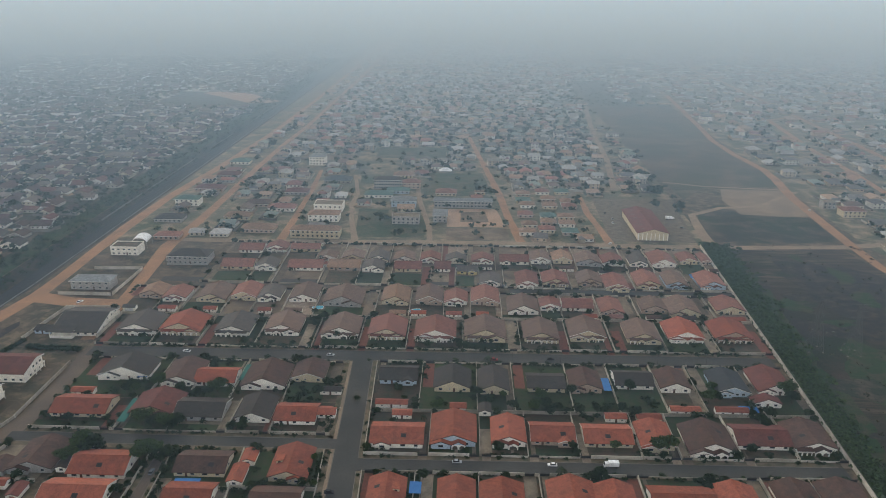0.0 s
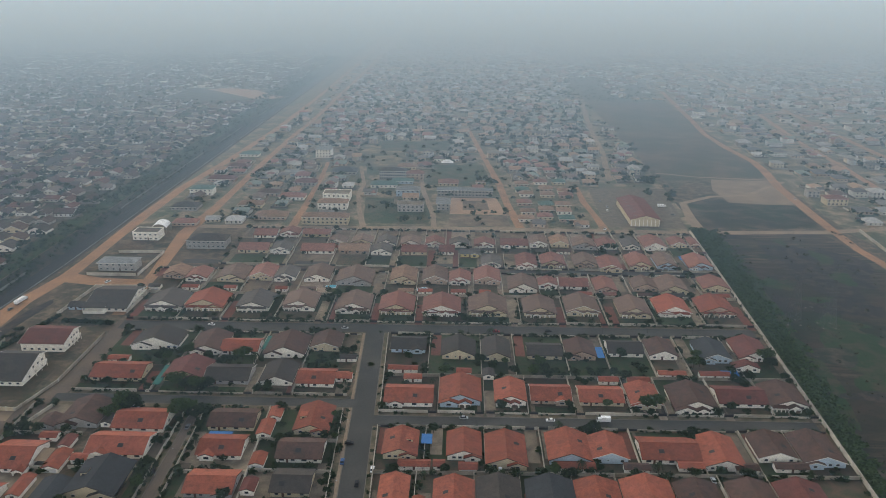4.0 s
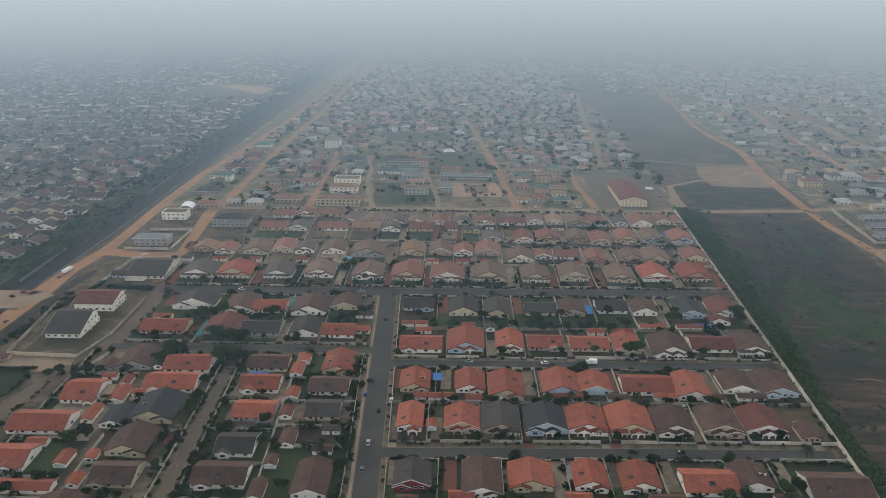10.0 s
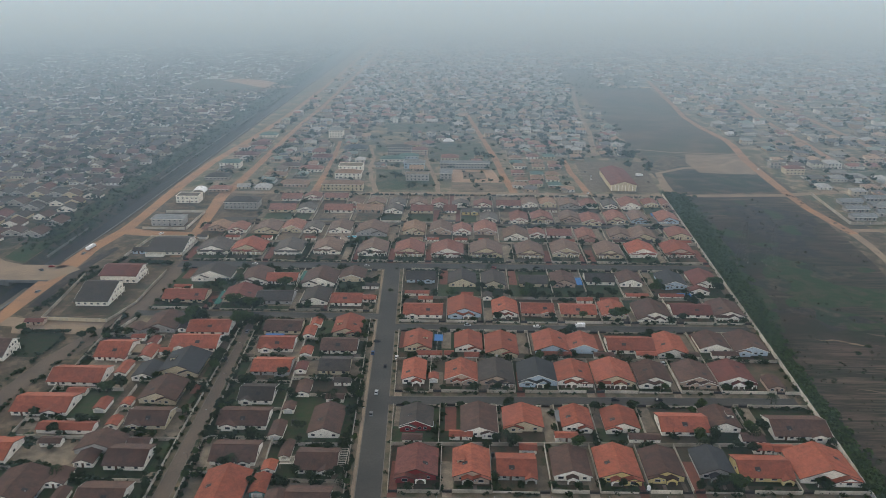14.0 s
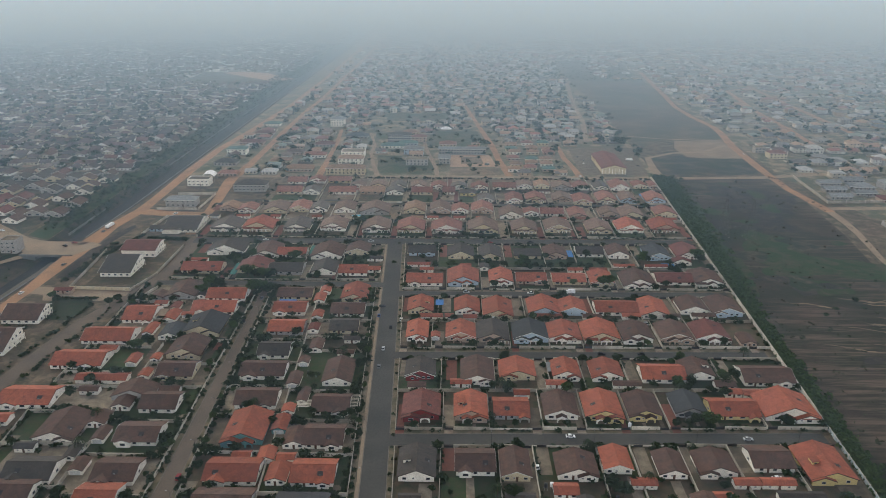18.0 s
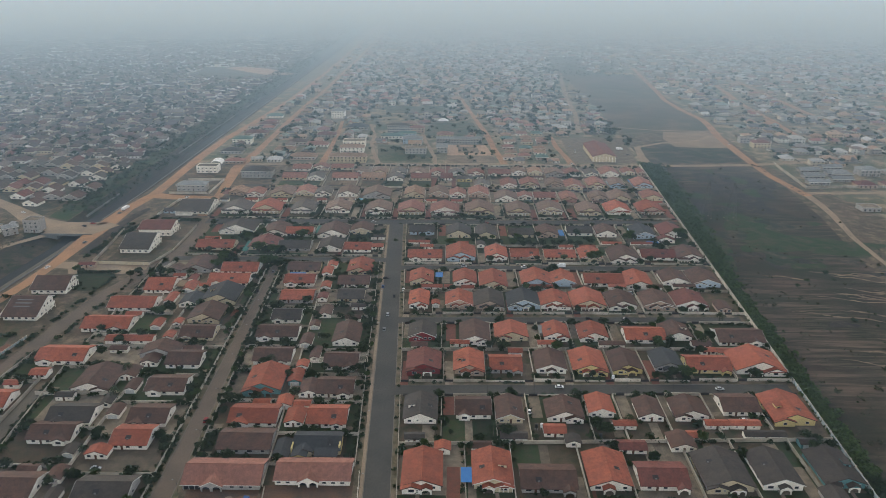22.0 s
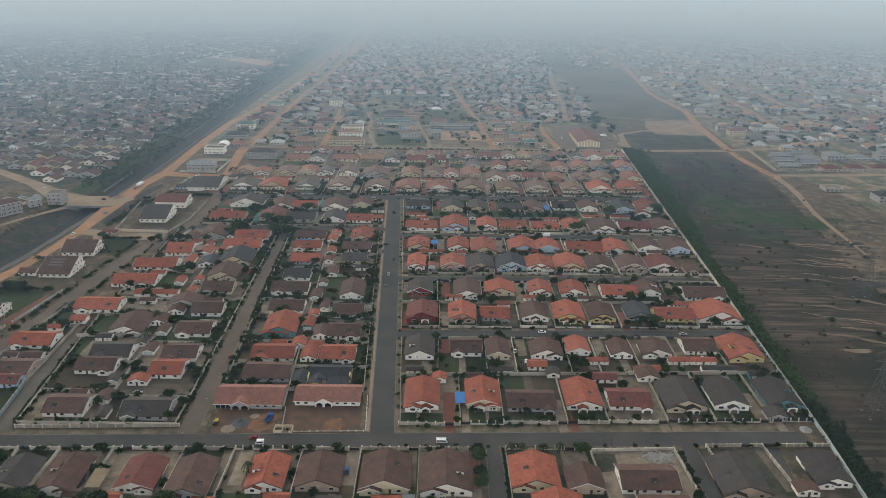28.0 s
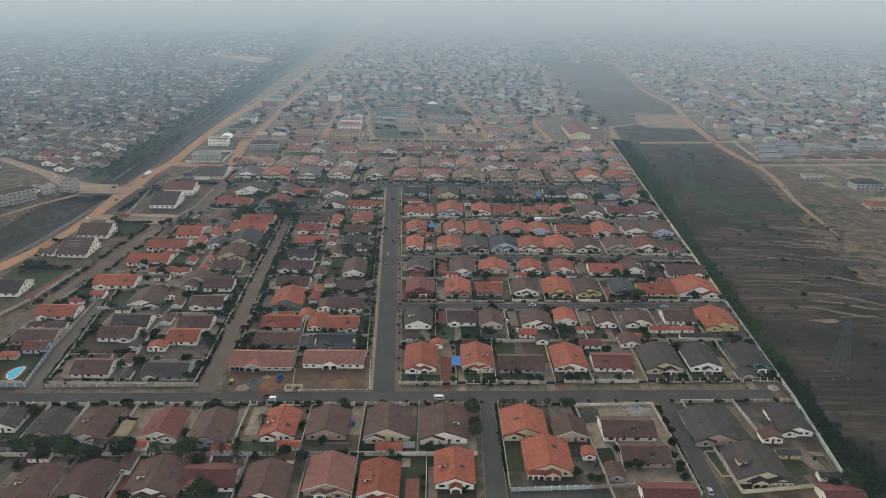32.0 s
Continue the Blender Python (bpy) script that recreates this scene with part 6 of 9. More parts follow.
patch("yard_lawn", [(99.6, -44), (106.6, -43.4), (106.4, -55), (100, -55.6)], M_LAWN, "small lawn between walls", 0.06)
patch("yard_south", [(147.6, -8), (172.2, -7), (174.6, -37), (177, -47), (183, -68), (152, -72), (150.6, -42), (149.6, -32)], M_ESTG, "dusty walled yard round two houses", 0.045)
patch("yard_drive", [(168.2, -8), (171.8, -7.8), (174.2, -36.5), (170.6, -36.5)], M_CONC, "pale paved drive beside a house", 0.06)
patch("yard_drive", [(173, -7.8), (179.5, -7.6), (176.5, -34), (174.9, -34)], M_ASPH, "dark paved drive beside a white house", 0.06)
patch("yard_drive", [(184.5, -44), (197.2, -45.5), (196.6, -60), (189, -60), (185.4, -52)], M_CONC, "pale paved yard behind a yellow outbuilding", 0.06)
patch("yard_lawn", [(191, -47.5), (196.6, -48), (196.4, -57.5), (193.2, -57.5)], M_ESTG, "bare brown bed inside a paved yard", 0.075)
patch("yard_lawn", [(176.2, -53), (184.6, -52), (184.8, -60), (176.4, -62)], M_LAWN, "small lawn beside a house", 0.06)
patch("yard_lawn", [(152.2, -44), (155.6, -44), (155.4, -66), (152.6, -66)], M_LAWN, "narrow lawn beside a house", 0.06)
patch("verge", [(143.8, -9), (147.4, -8.6), (149.6, -32), (150.6, -44.6), (145.2, -45.6), (144.9, -40)], M_ESTG, "dry grass verge between lane and wall", 0.06)
patch("verge_lawn", [(146, -47), (151, -46.4), (151.6, -57), (147.6, -61.6)], M_LAWN, "walled strip of lawn beside the lane", 0.07)
patch("verge", [(58.7, -10), (59.3, -10), (59.9, -100), (59.1, -100)], M_LAWN, "grass strip beside the lane", 0.06)
long_wall("plot_wall", (59.7, -10.4), (60.2, -71.6), 1.8, M_WALLY, "plastered plot wall along a lane")
line_of_bushes((59.0, -11), (59.4, -62), 1.5, 0.5, 1.1)
street_wall(60.2, 96, -10.8, 87.5, True)
panel_wall((96.2, -11.6), (132.6, -10.0), 1.5, M_WWALL, "white wall panels with pillars along the cross street", 3.0)
long_wall("plot_wall", (96.2, -12.2), (96.8, -27.4), 2.0, M_WWALL, "white plastered boundary wall between two house plots")
long_wall("plot_wall", (96.8, -27.6), (99.0, -53.4), 2.0, M_WWALL, "white plastered boundary wall between two house plots")
long_wall("plot_wall", (99.0, -53.6), (101.4, -98), 2.0, M_WWALL, "white plastered boundary wall between two house plots")
panel_wall((132.8, -10.5), (134.0, -32.0), 1.8, M_WWALL, "white wall panels with pillars along the lane", 3.0)
panel_wall((134.0, -32.2), (135.2, -74.0), 1.8, M_WALLY, "plastered wall panels with pillars along the lane", 3.4)
line_of_bushes((135.4, -12), (136.0, -72), 2.2, 0.6, 1.3)
panel_wall((60.6, -72.2), (92.4, -70.3), 1.8, M_PALEW, "pale blue-white wall panels with pillars", 3.2)
long_wall("plot_wall", (92.6, -70.2), (134, -67.4), 1.8, M_WALLY, "grey plastered wall between two plots")
panel_wall((147.6, -7.9), (149.8, -31.7), 1.7, M_WALLY, "cream wall panels with pillars along the lane", 3.4)
panel_wall((149.8, -31.9), (151.8, -72.0), 1.7, M_WALLY, "cream wall panels with pillars along the lane", 3.4)
line_of_bushes((148.4, -9), (151.2, -44), 3.0, 0.5, 1.0)
panel_wall((147.6, -7.6), (163.0, -7.1), 1.7, M_WALLY, "cream wall panels with pillars along the cross street", 3.0)
gate_between(165.2, -7.1)
panel_wall((167.4, -7.0), (172.2, -6.9), 1.7, M_WALLY, "cream wall panels with pillars along the cross street", 2.4)
gate_between(176.2, -6.8, 0, 1.9)
panel_wall((180.2, -6.6), (202.4, -6.0), 1.7, M_WALLY, "cream wall panels with pillars along the cross street", 3.0)
panel_wall((172.3, -7.6), (174.6, -36.4), 1.8, M_WALLY, "cream wall panels with pillars between two plots", 3.6)
long_wall("plot_wall", (145.6, -46.0), (147.6, -62.2), 0.6, M_WWALL, "low white wall round a strip of lawn")
long_wall("plot_wall", (145.8, -45.8), (150.8, -45.2), 0.6, M_WWALL, "low white wall round a strip of lawn")
long_wall("plot_wall", (147.8, -62.4), (151.4, -61.8), 0.6, M_WWALL, "low white wall round a strip of lawn")
long_wall("plot_wall", (152, -72.6), (183, -68.2), 1.9, WALL["c"], "yellowish cream wall between two plots")
line_of_bushes((154, -71.0), (180, -67.4), 1.6, 0.5, 1.0)
line_of_bushes((61, -96), (98, -95), 2.0, 0.7, 1.5)
for x, y, k, q in ((134.6, -14, 3, 0.7), (134.9, -26, 3, 0.8), (135.2, -33, 1, 0.6), (132.0, -57, 2, 0.7), (130.8, -66, 1, 0.7), (93.4, -66, 2, 0.6), (96, -68, 4, 0.6), (107.8, -48, 1, 0.6), (196, -72, 4, 0.9), (190, -74, 2, 0.9)):
    tree(x, y, k, q)


def column(x_street, x_back, ys, planted=0.5):
    """Plots stacked along a street that runs north: walls across, one street-side wall."""
    rng = PLOT_RNG
    for y0, y1 in zip(ys, ys[1:]):
        a, b = x_street((y0 + y1) / 2), x_back((y0 + y1) / 2)
        long_wall("plot_wall", (x_street(y0), y0), (x_back(y0), y0), 1.9, M_WALLY if rng.random() < 0.5 else M_WWALL, "plastered boundary wall between two house plots")
        long_wall("street_wall", (x_street(y0), y0), (x_street(y1), y1), 1.7, M_WWALL if rng.random() < 0.6 else M_WALLY, "plastered wall along the street", 0.22, "street walls")
        lo, hi = min(a, b), max(a, b)
        r = rng.random()
        yard_slab("yard", lo + 0.3, hi - 0.3, y0 + 0.2, y1 - 0.2, 0.04, M_LAWN if r < 0.25 else M_DRY if r < 0.6 else M_CONC, "yard of a walled house plot")
        side = 1 if b > a else -1
        yard_slab("drive", min(a, a + side * 6), max(a, a + side * 6), y0 + 1, y0 + 7, 0.075, M_CONC, "paved drive beside a house")
        if rng.random() < 0.5:
            yard_slab("lawn", min(a + side * 0.4, a + side * 5.5), max(a + side * 0.4, a + side * 5.5), y0 + 7.3, y1 - 0.5, 0.065, M_LAWN, "lawn before a house")
        for k in range(3):
            sw, sd = rng.uniform(4.5, 6), rng.uniform(6, 10)
            ax, ay = (b - side * (sw / 2 + 0.6), rng.uniform(y0 + 0.8, max(y0 + 1, y1 - sd - 0.8))) if k else (rng.uniform(lo + 8, hi - 8), y1 - 5.6)
            if k == 0:
                sw, sd = rng.uniform(7, 10), 4.6
            if not any(abs(ax - q[0]) < (sw + q[2]) / 2 + 0.6 and q[1] - sd - 0.6 < ay < q[1] + q[3] + 0.6 for q in HOUSES + ANNEXES) and y1 - y0 > 15:
                near = [q for q in HOUSES if abs(q[1] - y0) < 30 and lo < q[0] < hi]
                annex(ax, ay, sw, sd, ("G" if k else "S") + (near[0][5][1] if near and rng.random() < 0.6 else rng.choice("rbmd")) + "w", "outbuildings")
        k = lo + 2
        while k < y1 - y0 + lo - 1:
            if rng.random() < 0.8:
                BUSHES.append((a + side * rng.choice((0.9, 0.9, -1.2)), y0 + k - lo, rng.uniform(0.7, 1.5)))
            k += rng.uniform(1.2, 2.4)
        for k in range(8):
            if rng.random() < planted:
                shrub(a - side * rng.uniform(0.8, 1.6), rng.uniform(y0, y1), rng.uniform(0.7, 1.3))
        for k in range(16):
            ex = rng.uniform(lo + 1, hi - 1)
            ey = rng.choice((y0 + 1.0, y1 - 1.0))
            if not any(abs(ex - q[0]) < q[2] / 2 + 0.5 and q[1] - 0.5 < ey < q[1] + q[3] + 0.5 for q in HOUSES):
                BUSHES.append((ex, ey, rng.uniform(0.8, 1.4) + 1.6 * rng.random() ** 3))
        for k in range(13):
            ex, ey = rng.uniform(lo + 1.5, hi - 1.5), rng.choice((y0 + 1.5, y1 - 1.5, rng.uniform(y0 + 1, y1 - 1)))
            if not any(abs(ex - q[0]) < q[2] / 2 + 0.8 and q[1] - 0.8 < ey < q[1] + q[3] + 0.8 for q in HOUSES):
                GARDEN.append((ex, ey, rng.uniform(1.2, 2.3) + 1.2 * rng.random() ** 3))
        for k in range(2):
            if rng.random() < planted:
                tree(a + side * rng.uniform(1.5, 4), rng.uniform(y0 + 1, y1 - 1), rng.choice((0, 1, 3, 5, 6)), rng.uniform(0.5, 0.85))


ANNEXES.append((-178.6, 3.0, 13.0, 20.0))    # kept clear for the pool
column(lambda y: W1E(y) + 2.8, lambda y: -42 - 0.04 * y, (36, 57, 83, 112, 138, 162, 188, 212, 236, 262), 0.6)
column(lambda y: xl(y) - 4.5, lambda y: -41.6 - 0.04 * y, (34, 56, 82, 108, 134, 176, 192, 214, 237, 264), 0.6)
column(lambda y: W1W(y) - 2.9, lambda y: -125 - 0.02 * y, (3.5, 26, 53, 80, 106, 136, 160, 186, 213, 236, 264), 0.6)
column(lambda y: -158 - 0.09 * y, lambda y: -125.4 - 0.02 * y, (3.5, 31, 58, 87.5, 113, 135), 0.5)
column(lambda y: -166 - 0.02 * y, lambda y: -130 - 0.02 * y, (136, 150, 178, 212, 238, 264), 0.5)
column(lambda y: -206 + 0.11 * y, lambda y: -169.6 - 0.05 * y, (3.5, 36, 66, 98, 128), 0.4)
long_wall("middle_wall", (-41.8, 20), (-52.5, 264), 1.9, M_WWALL, "long white wall between two columns of plots")
long_wall("middle_wall", (-125.2, 3.5), (-128.2, 182), 2.0, M_WWALL, "long white wall between two columns of plots")
panel_wall((-157, 0.6), (-85, 2.9), 1.8, M_WALLY, "cream wall panels with pillars along the cross street")
panel_wall((-199, 0.2), (-167.6, 0.8), 2.2, M_BLUEW, "grey-blue panelled wall round a house with a pool")
panel_wall((-167.4, 1.0), (-172.2, 39.5), 2.2, M_BLUEW, "grey-blue panelled wall along the sandy lane")
long_wall("lane_wall", (-172.3, 39.8), (-174.2, 94), 2.0, M_WALLY, "plastered wall along a worn lane")
long_wall("lane_wall", (-174.2, 94.2), (-175.4, 115), 2.0, M_WALLY, "plastered wall along a worn lane")
long_wall("lane_wall", (-169.5, 86.8), (-129, 88.6), 2.2, M_WWALL, "white plastered wall at the end of a lane")
line_of_bushes((-158.6, 4), (-163.4, 44), 1.1, 0.7, 1.5)
line_of_bushes((-164, 47), (-165.5, 84), 1.8, 0.6, 1.3)


# ---- single buildings ----
def block(x, y, w, d, storeys, wall, roof, label, cat="building", hip=True, bays=None, turn=0.0, gallery=False):
    """A larger building with storeys of windows, floor bands and a hipped or flat roof. x: middle, y: south wall."""
    b = thing("building", x, y, 0, label, cat, "", turn)
    OCCUPIED.append((x, y + d / 2, w, d))
    h = 3.2 * storeys
    part("wall", Shape().box(-w / 2, w / 2, 0, d, -0.3, h), WALL[wall], b)
    if roof == "flat":
        part("parapet", Shape().box(-w / 2 - .1, w / 2 + .1, -0.1, 0.2, h, h + 0.7).box(-w / 2 - .1, w / 2 + .1, d - 0.2, d + 0.1, h, h + 0.7).box(-w / 2 - .1, -w / 2 + .2, 0.2, d - 0.2, h, h + 0.7).box(w / 2 - .2, w / 2 + .1, 0.2, d - 0.2, h, h + 0.7), WALL[wall], b)
        part("roof_deck", Shape().box(-w / 2 + .2, w / 2 - .2, 0.2, d - 0.2, h, h + 0.1), M_CONC, b)
    else:
        o, r = 0.8, min(w, d) / 2 * 0.42
        k = min(w, d) / 2
        ax = max(w / 2 - k, 0.3) if hip else w / 2 + o
        ay = max(d / 2 - k, 0.3) if hip else 0.3
        s = Shape().add([(-w / 2 - o, -o, h - .1), (w / 2 + o, -o, h - .1), (w / 2 + o, d + o, h - .1), (-w / 2 - o, d + o, h - .1),
                         (-ax, d / 2 - ay, h + r), (ax, d / 2 - ay, h + r), (ax, d / 2 + ay, h + r), (-ax, d / 2 + ay, h + r)],
                        [(3, 2, 1, 0), (4, 5, 6, 7), (0, 1, 5, 4), (1, 2, 6, 5), (2, 3, 7, 6), (3, 0, 4, 7)])
        part("roof", s, ROOF[roof], b)
        part("fascia", Shape().box(-w / 2 - o, w / 2 + o, -o - .06, -o, h - .35, h - .05), M_WFASCIA, b)
    n = bays or max(2, int(w / 4))
    for st in range(storeys):
        if y > 540 or x > 380:
            row = Shape()
            for i in range(n):
                px = -w / 2 + (i + 0.5) * w / n
                row.box(px - 0.75, px + 0.75, -0.07, 0.05, st * 3.2 + 0.95, st * 3.2 + 2.25)
            tagged(part("glazing", row, M_GLASS, b), "", "", "", "stuff")
        else:
            for i in range(n):
                window(b, "mid", -w / 2 + (i + 0.5) * w / n, -0.01, st * 3.2 + 0.95)
        if gallery or st:
            part("floor_band", Shape().box(-w / 2 - .2, w / 2 + .2, -(1.8 if gallery else .2), -0.02, st * 3.2 - 0.15, st * 3.2 + 0.12), WALL[wall], b)
        if gallery:
            part("railing", Shape().box(-w / 2, w / 2, -1.8, -1.7, st * 3.2 + 0.12, st * 3.2 + 1.0), WALL[wall], b)
    if gallery:
        shafts = [Shape().box(q - .15, q + .15, -1.75, -1.45, -0.2, h - 0.1) for q in (-w / 2 + i * w / n for i in range(n + 1))]
        if y > 540:
            tagged(part("columns", merged("columns", [(q, WALL[wall]) for q in shafts]), WALL[wall], b), "", "", "", "stuff")
        else:
            for q in shafts:
                part("column", q, WALL[wall], b)
    if y < 540:
        part("door", DOOR, M_DOOR, b, at=pose(w / n / 2, -0.03, 0.05))
    return b


hall = thing("assembly_hall", 203, 566, 0, "large cream hall with a long maroon sheet-metal roof", "hall")
part("wall", gable_body(25, 66, 6.4, 3.4), WALL["c"], hall)
part("roof", gable_roof(25, 66, 6.4, 3.4, 1.0, 0.8, 0.25), ROOF["m"], hall)
for i in range(8):
    part("pilaster", Shape().box(-12.4 + i * 3.45, -11.8 + i * 3.45, -0.3, 0, -0.2, 6.2), WALL["w"], hall)
for i in range(6):
    part("roof_light", Shape().add([(-9, 6 + i * 10, 7.37), (-6, 6 + i * 10, 8.19), (-6, 7 + i * 10, 8.19), (-9, 7 + i * 10, 7.37)], [(0, 1, 2, 3)]).moved(0, 0, 0.32), M_LINING, hall, "pale translucent roof sheet")
block(45, 650, 54, 9, 2, "n", "s", "long two-storey grey school block with galleries and grey roof", "school", False, 16, gallery=True)
block(25, 604, 12, 20, 2, "n", "s", "grey two-storey school building with sheet-metal roof", "school", False)
block(28, 688, 20, 15, 1, "c", "p", "cream house with a salmon-pink hipped roof")
block(-32, 711, 28, 12, 3, "n", "d", "grey three-storey block with rows of open windows", "building", True, 12)
block(-11, 648, 23, 13, 2, "u", "s", "pale blue-grey two-storey house with sheet-metal roof")
block(-38, 678, 27, 13, 1, "w", "g", "white bungalow with a green sheet-metal roof")
block(-8, 713, 18, 12, 2, "p", "p", "peach two-storey house with a salmon-pink hipped roof")
block(-5, 597, 24, 13, 2, "n", "flat", "grey two-storey house with a flat roof inside a walled plot")
block(-20, 694, 22, 11, 1, "u", "g", "pale bungalow with a long green sheet-metal roof")
block(62, 694, 10, 8, 1, "c", "t", "small cream outbuilding with a tan roof")
block(-20, 755, 20, 14, 1, "c", "t", "cream bungalow with a tan hipped roof")
block(-123, 808, 18, 15, 3, "w", "s", "tall white three-storey mansion with columns", "mansion", True, 5, gallery=True)
block(-77, 557, 40, 13, 2, "c", "t", "long cream two-storey block with tan roof and gallery", "building", True, 10, gallery=True)
block(-78, 600, 27, 13, 2, "w", "t", "white two-storey house with a tan hipped roof")
block(-79, 629, 26, 16, 2, "w", "flat", "pale two-storey building with a flat roof")
block(-128, 566, 28, 16, 1, "p", "t", "peach bungalow with a broad tan hipped roof")
block(-122, 628, 24, 14, 1, "w", "p", "white bungalow with a salmon-pink hipped roof")
block(-155, 600, 22, 14, 1, "c", "t", "cream bungalow with a tan hipped roof")
block(-148, 640, 22, 14, 1, "p", "b", "peach bungalow with a brown hipped roof")
block(-120, 682, 22, 14, 1, "n", "m", "grey house with a maroon hipped roof")
block(-140, 718, 20, 13, 1, "u", "s", "pale blue house with a grey roof")
block(-87, 729, 27, 18, 1, "n", "k", "grey house with a broad dark slate hipped roof")
block(-213, 590, 24, 15, 1, "n", "d", "grey bungalow with a grey-brown roof")
block(-214, 640, 22, 13, 2, "w", "g", "white two-storey house with a pale green roof")
block(-210, 690, 28, 14, 1, "p", "m", "peach bungalow with a maroon roof")
block(-208, 745, 24, 14, 1, "n", "m", "grey bungalow with a maroon roof")
block(-212, 805, 22, 14, 1, "w", "g", "white bungalow with a pale green roof")
white_villa = block(-215, 508, 21, 13, 2, "w", "flat", "white two-storey villa with a flat roof and canvas canopy", "villa")
tent = Shape()
for i in range(8):
    a0, a1 = math.pi * i / 8, math.pi * (i + 1) / 8
    tent.add([(5 - 6 * math.cos(a0), 16, 5 + 3.4 * math.sin(a0)), (5 - 6 * math.cos(a1), 16, 5 + 3.4 * math.sin(a1)), (5 - 6 * math.cos(a1), 27, 6 + 3.4 * math.sin(a1)), (5 - 6 * math.cos(a0), 27, 6 + 3.4 * math.sin(a0))], [(0, 1, 2, 3)])
part("canopy", tent, M_TENT, white_villa, "arched white canvas canopy")
for px, py in ((-1, 16), (11, 16), (-1, 27), (11, 27)):
    part("post", Shape().box(px - .1, px + .1, py - .1, py + .1, -0.2, 6.0), M_METAL, white_villa)
block(-209, 441, 27, 12, 2, "n", "s", "grey and white two-storey villa inside a walled yard", "villa")
block(-160, 492, 30, 16, 2, "n", "d", "large grey unfinished two-storey house with open floors", "house", True, 8, gallery=True)
block(-197, 545, 20, 12, 1, "p", "p", "small peach building with a salmon-pink roof")
long_wall("villa_wall", (-227, 432), (-191, 432), 2.4, M_WWALL, "white wall round a villa yard")
long_wall("villa_wall", (-224, 478), (-189, 480), 2.4, M_WWALL, "white wall round a villa yard")
long_wall("villa_wall", (-189, 480), (-190, 432), 2.4, M_WWALL, "white wall round a villa yard")
# villas beside the cutting
def villa(x, y, w, ds, dn, eave, ridge, roof, label):
    """A large villa under one long sloping roof: low front, tall plastered gable end with windows. x: middle, y: front wall."""
    t = thing("villa", x, y, 0, label, "villa", "villas by the cutting")
    wm, d = WALL["w"], ds + dn
    back = ridge - (ridge - eave) * dn / ds
    part("wall", Shape().profile([(0, -0.3), (0, eave), (ds, ridge), (d, back), (d, -0.3)], -w / 2, w / 2).turned(True), wm, t)
    k = (ridge - eave) / ds
    r = part("roof", Shape().profile([(-1.2, eave - 1.2 * k + 0.02), (ds, ridge + 0.02), (d + 1, back - k + 0.02), (d + 1, back - k + 0.26), (ds, ridge + 0.28), (-1.2, eave - 1.2 * k + 0.26)], -w / 2 - 0.9, w / 2 + 0.9).turned(True), ROOF[roof], t)
    for sx in (-1, 1):
        x0 = sx * (w / 2 + 0.9)
        part("barge_board", Shape().profile([(-1.2, eave - 1.2 * k - 0.15), (ds, ridge - 0.15), (d + 1, back - k - 0.15), (d + 1, back - k + 0.3), (ds, ridge + 0.32), (-1.2, eave - 1.2 * k + 0.3)], x0 - 0.05, x0 + 0.05).turned(True), M_WFASCIA, r)
    for i in range(max(3, int(w / 4))):
        window(t, "mid", -w / 2 + (i + 0.5) * w / max(3, int(w / 4)), 0, 0.95)
    for fy, z in ((0.3, 0.95), (0.55, 0.95), (0.8, 0.95), (0.5, 4.2), (0.68, 4.2), (0.86, 4.2)):
        window(t, "mid", w / 2, d * fy, z, 90)
    part("balcony", Shape().box(w / 2, w / 2 + 1.6, d * 0.45, d * 0.95, 3.3, 3.5).box(w / 2 + 1.5, w / 2 + 1.6, d * 0.45, d * 0.95, 3.5, 4.3), wm, t)
    for fy in (0.47, 0.7, 0.93):
        part("column", Shape().box(w / 2 + 1.25, w / 2 + 1.55, d * fy - 0.15, d * fy + 0.15, -0.2, 3.3), wm, t)
    HOUSES.append((x, y, w, d, "villas by the cutting", "S" + roof + "w"))
    return t


loggia_villa = villa(-185.6, 372.5, 27, 18, 12, 3.0, 7.6, "d", "white villa under a broad dark grey roof with raised loggia")
part("loggia", Shape().box(-13.2, 0.4, -3.8, 0.0, -0.2, 1.7).box(-13.2, 0.4, -3.8, 0.0, 3.9, 4.3).box(-13.2, 0.4, -0.4, 0.0, 1.7, 3.9), WALL["w"], loggia_villa)
part("loggia_roof", Shape().profile([(-4.6, 4.25), (3.0, 5.0), (3.0, 5.25), (-4.6, 4.5)], -14.0, 1.2).turned(True), ROOF["d"], loggia_villa)
for px in (-13.0, -9.7, -6.4, -3.1, 0.2):
    part("post", Shape().box(px - 0.18, px + 0.18, -3.8, -3.4, 1.7, 3.9), WALL["w"], loggia_villa)
annex(-206.0, 374.2, 9.5, 8.0, "Sdu", "outbuildings")
panel_wall((-213.5, 365.5), (-209.7, 410.0), 2.2, M_WWALL, "white panelled wall round a villa yard", 4.6)
panel_wall((-209.6, 410.2), (-176.0, 411.7), 2.2, M_WWALL, "white panelled wall round a villa yard", 4.6)
long_wall("villa_wall", (-171.2, 370), (-170.6, 407.6), 2.2, M_WWALL, "white wall beside a villa yard")
line_of_bushes((-205, 356.8), (-173, 354.4), 0.7, 1.5, 2.2)
line_of_bushes((-222.7, 318.5), (-211.5, 364), 0.9, 1.2, 2.2)
villa(-198, 280, 21, 18, 6, 3.6, 9.4, "d", "white two-storey villa under a long grey-brown roof inside a panelled wall")
villa(-197, 318, 25, 12, 6, 5.6, 8.6, "m", "white two-storey villa with a broad maroon roof")
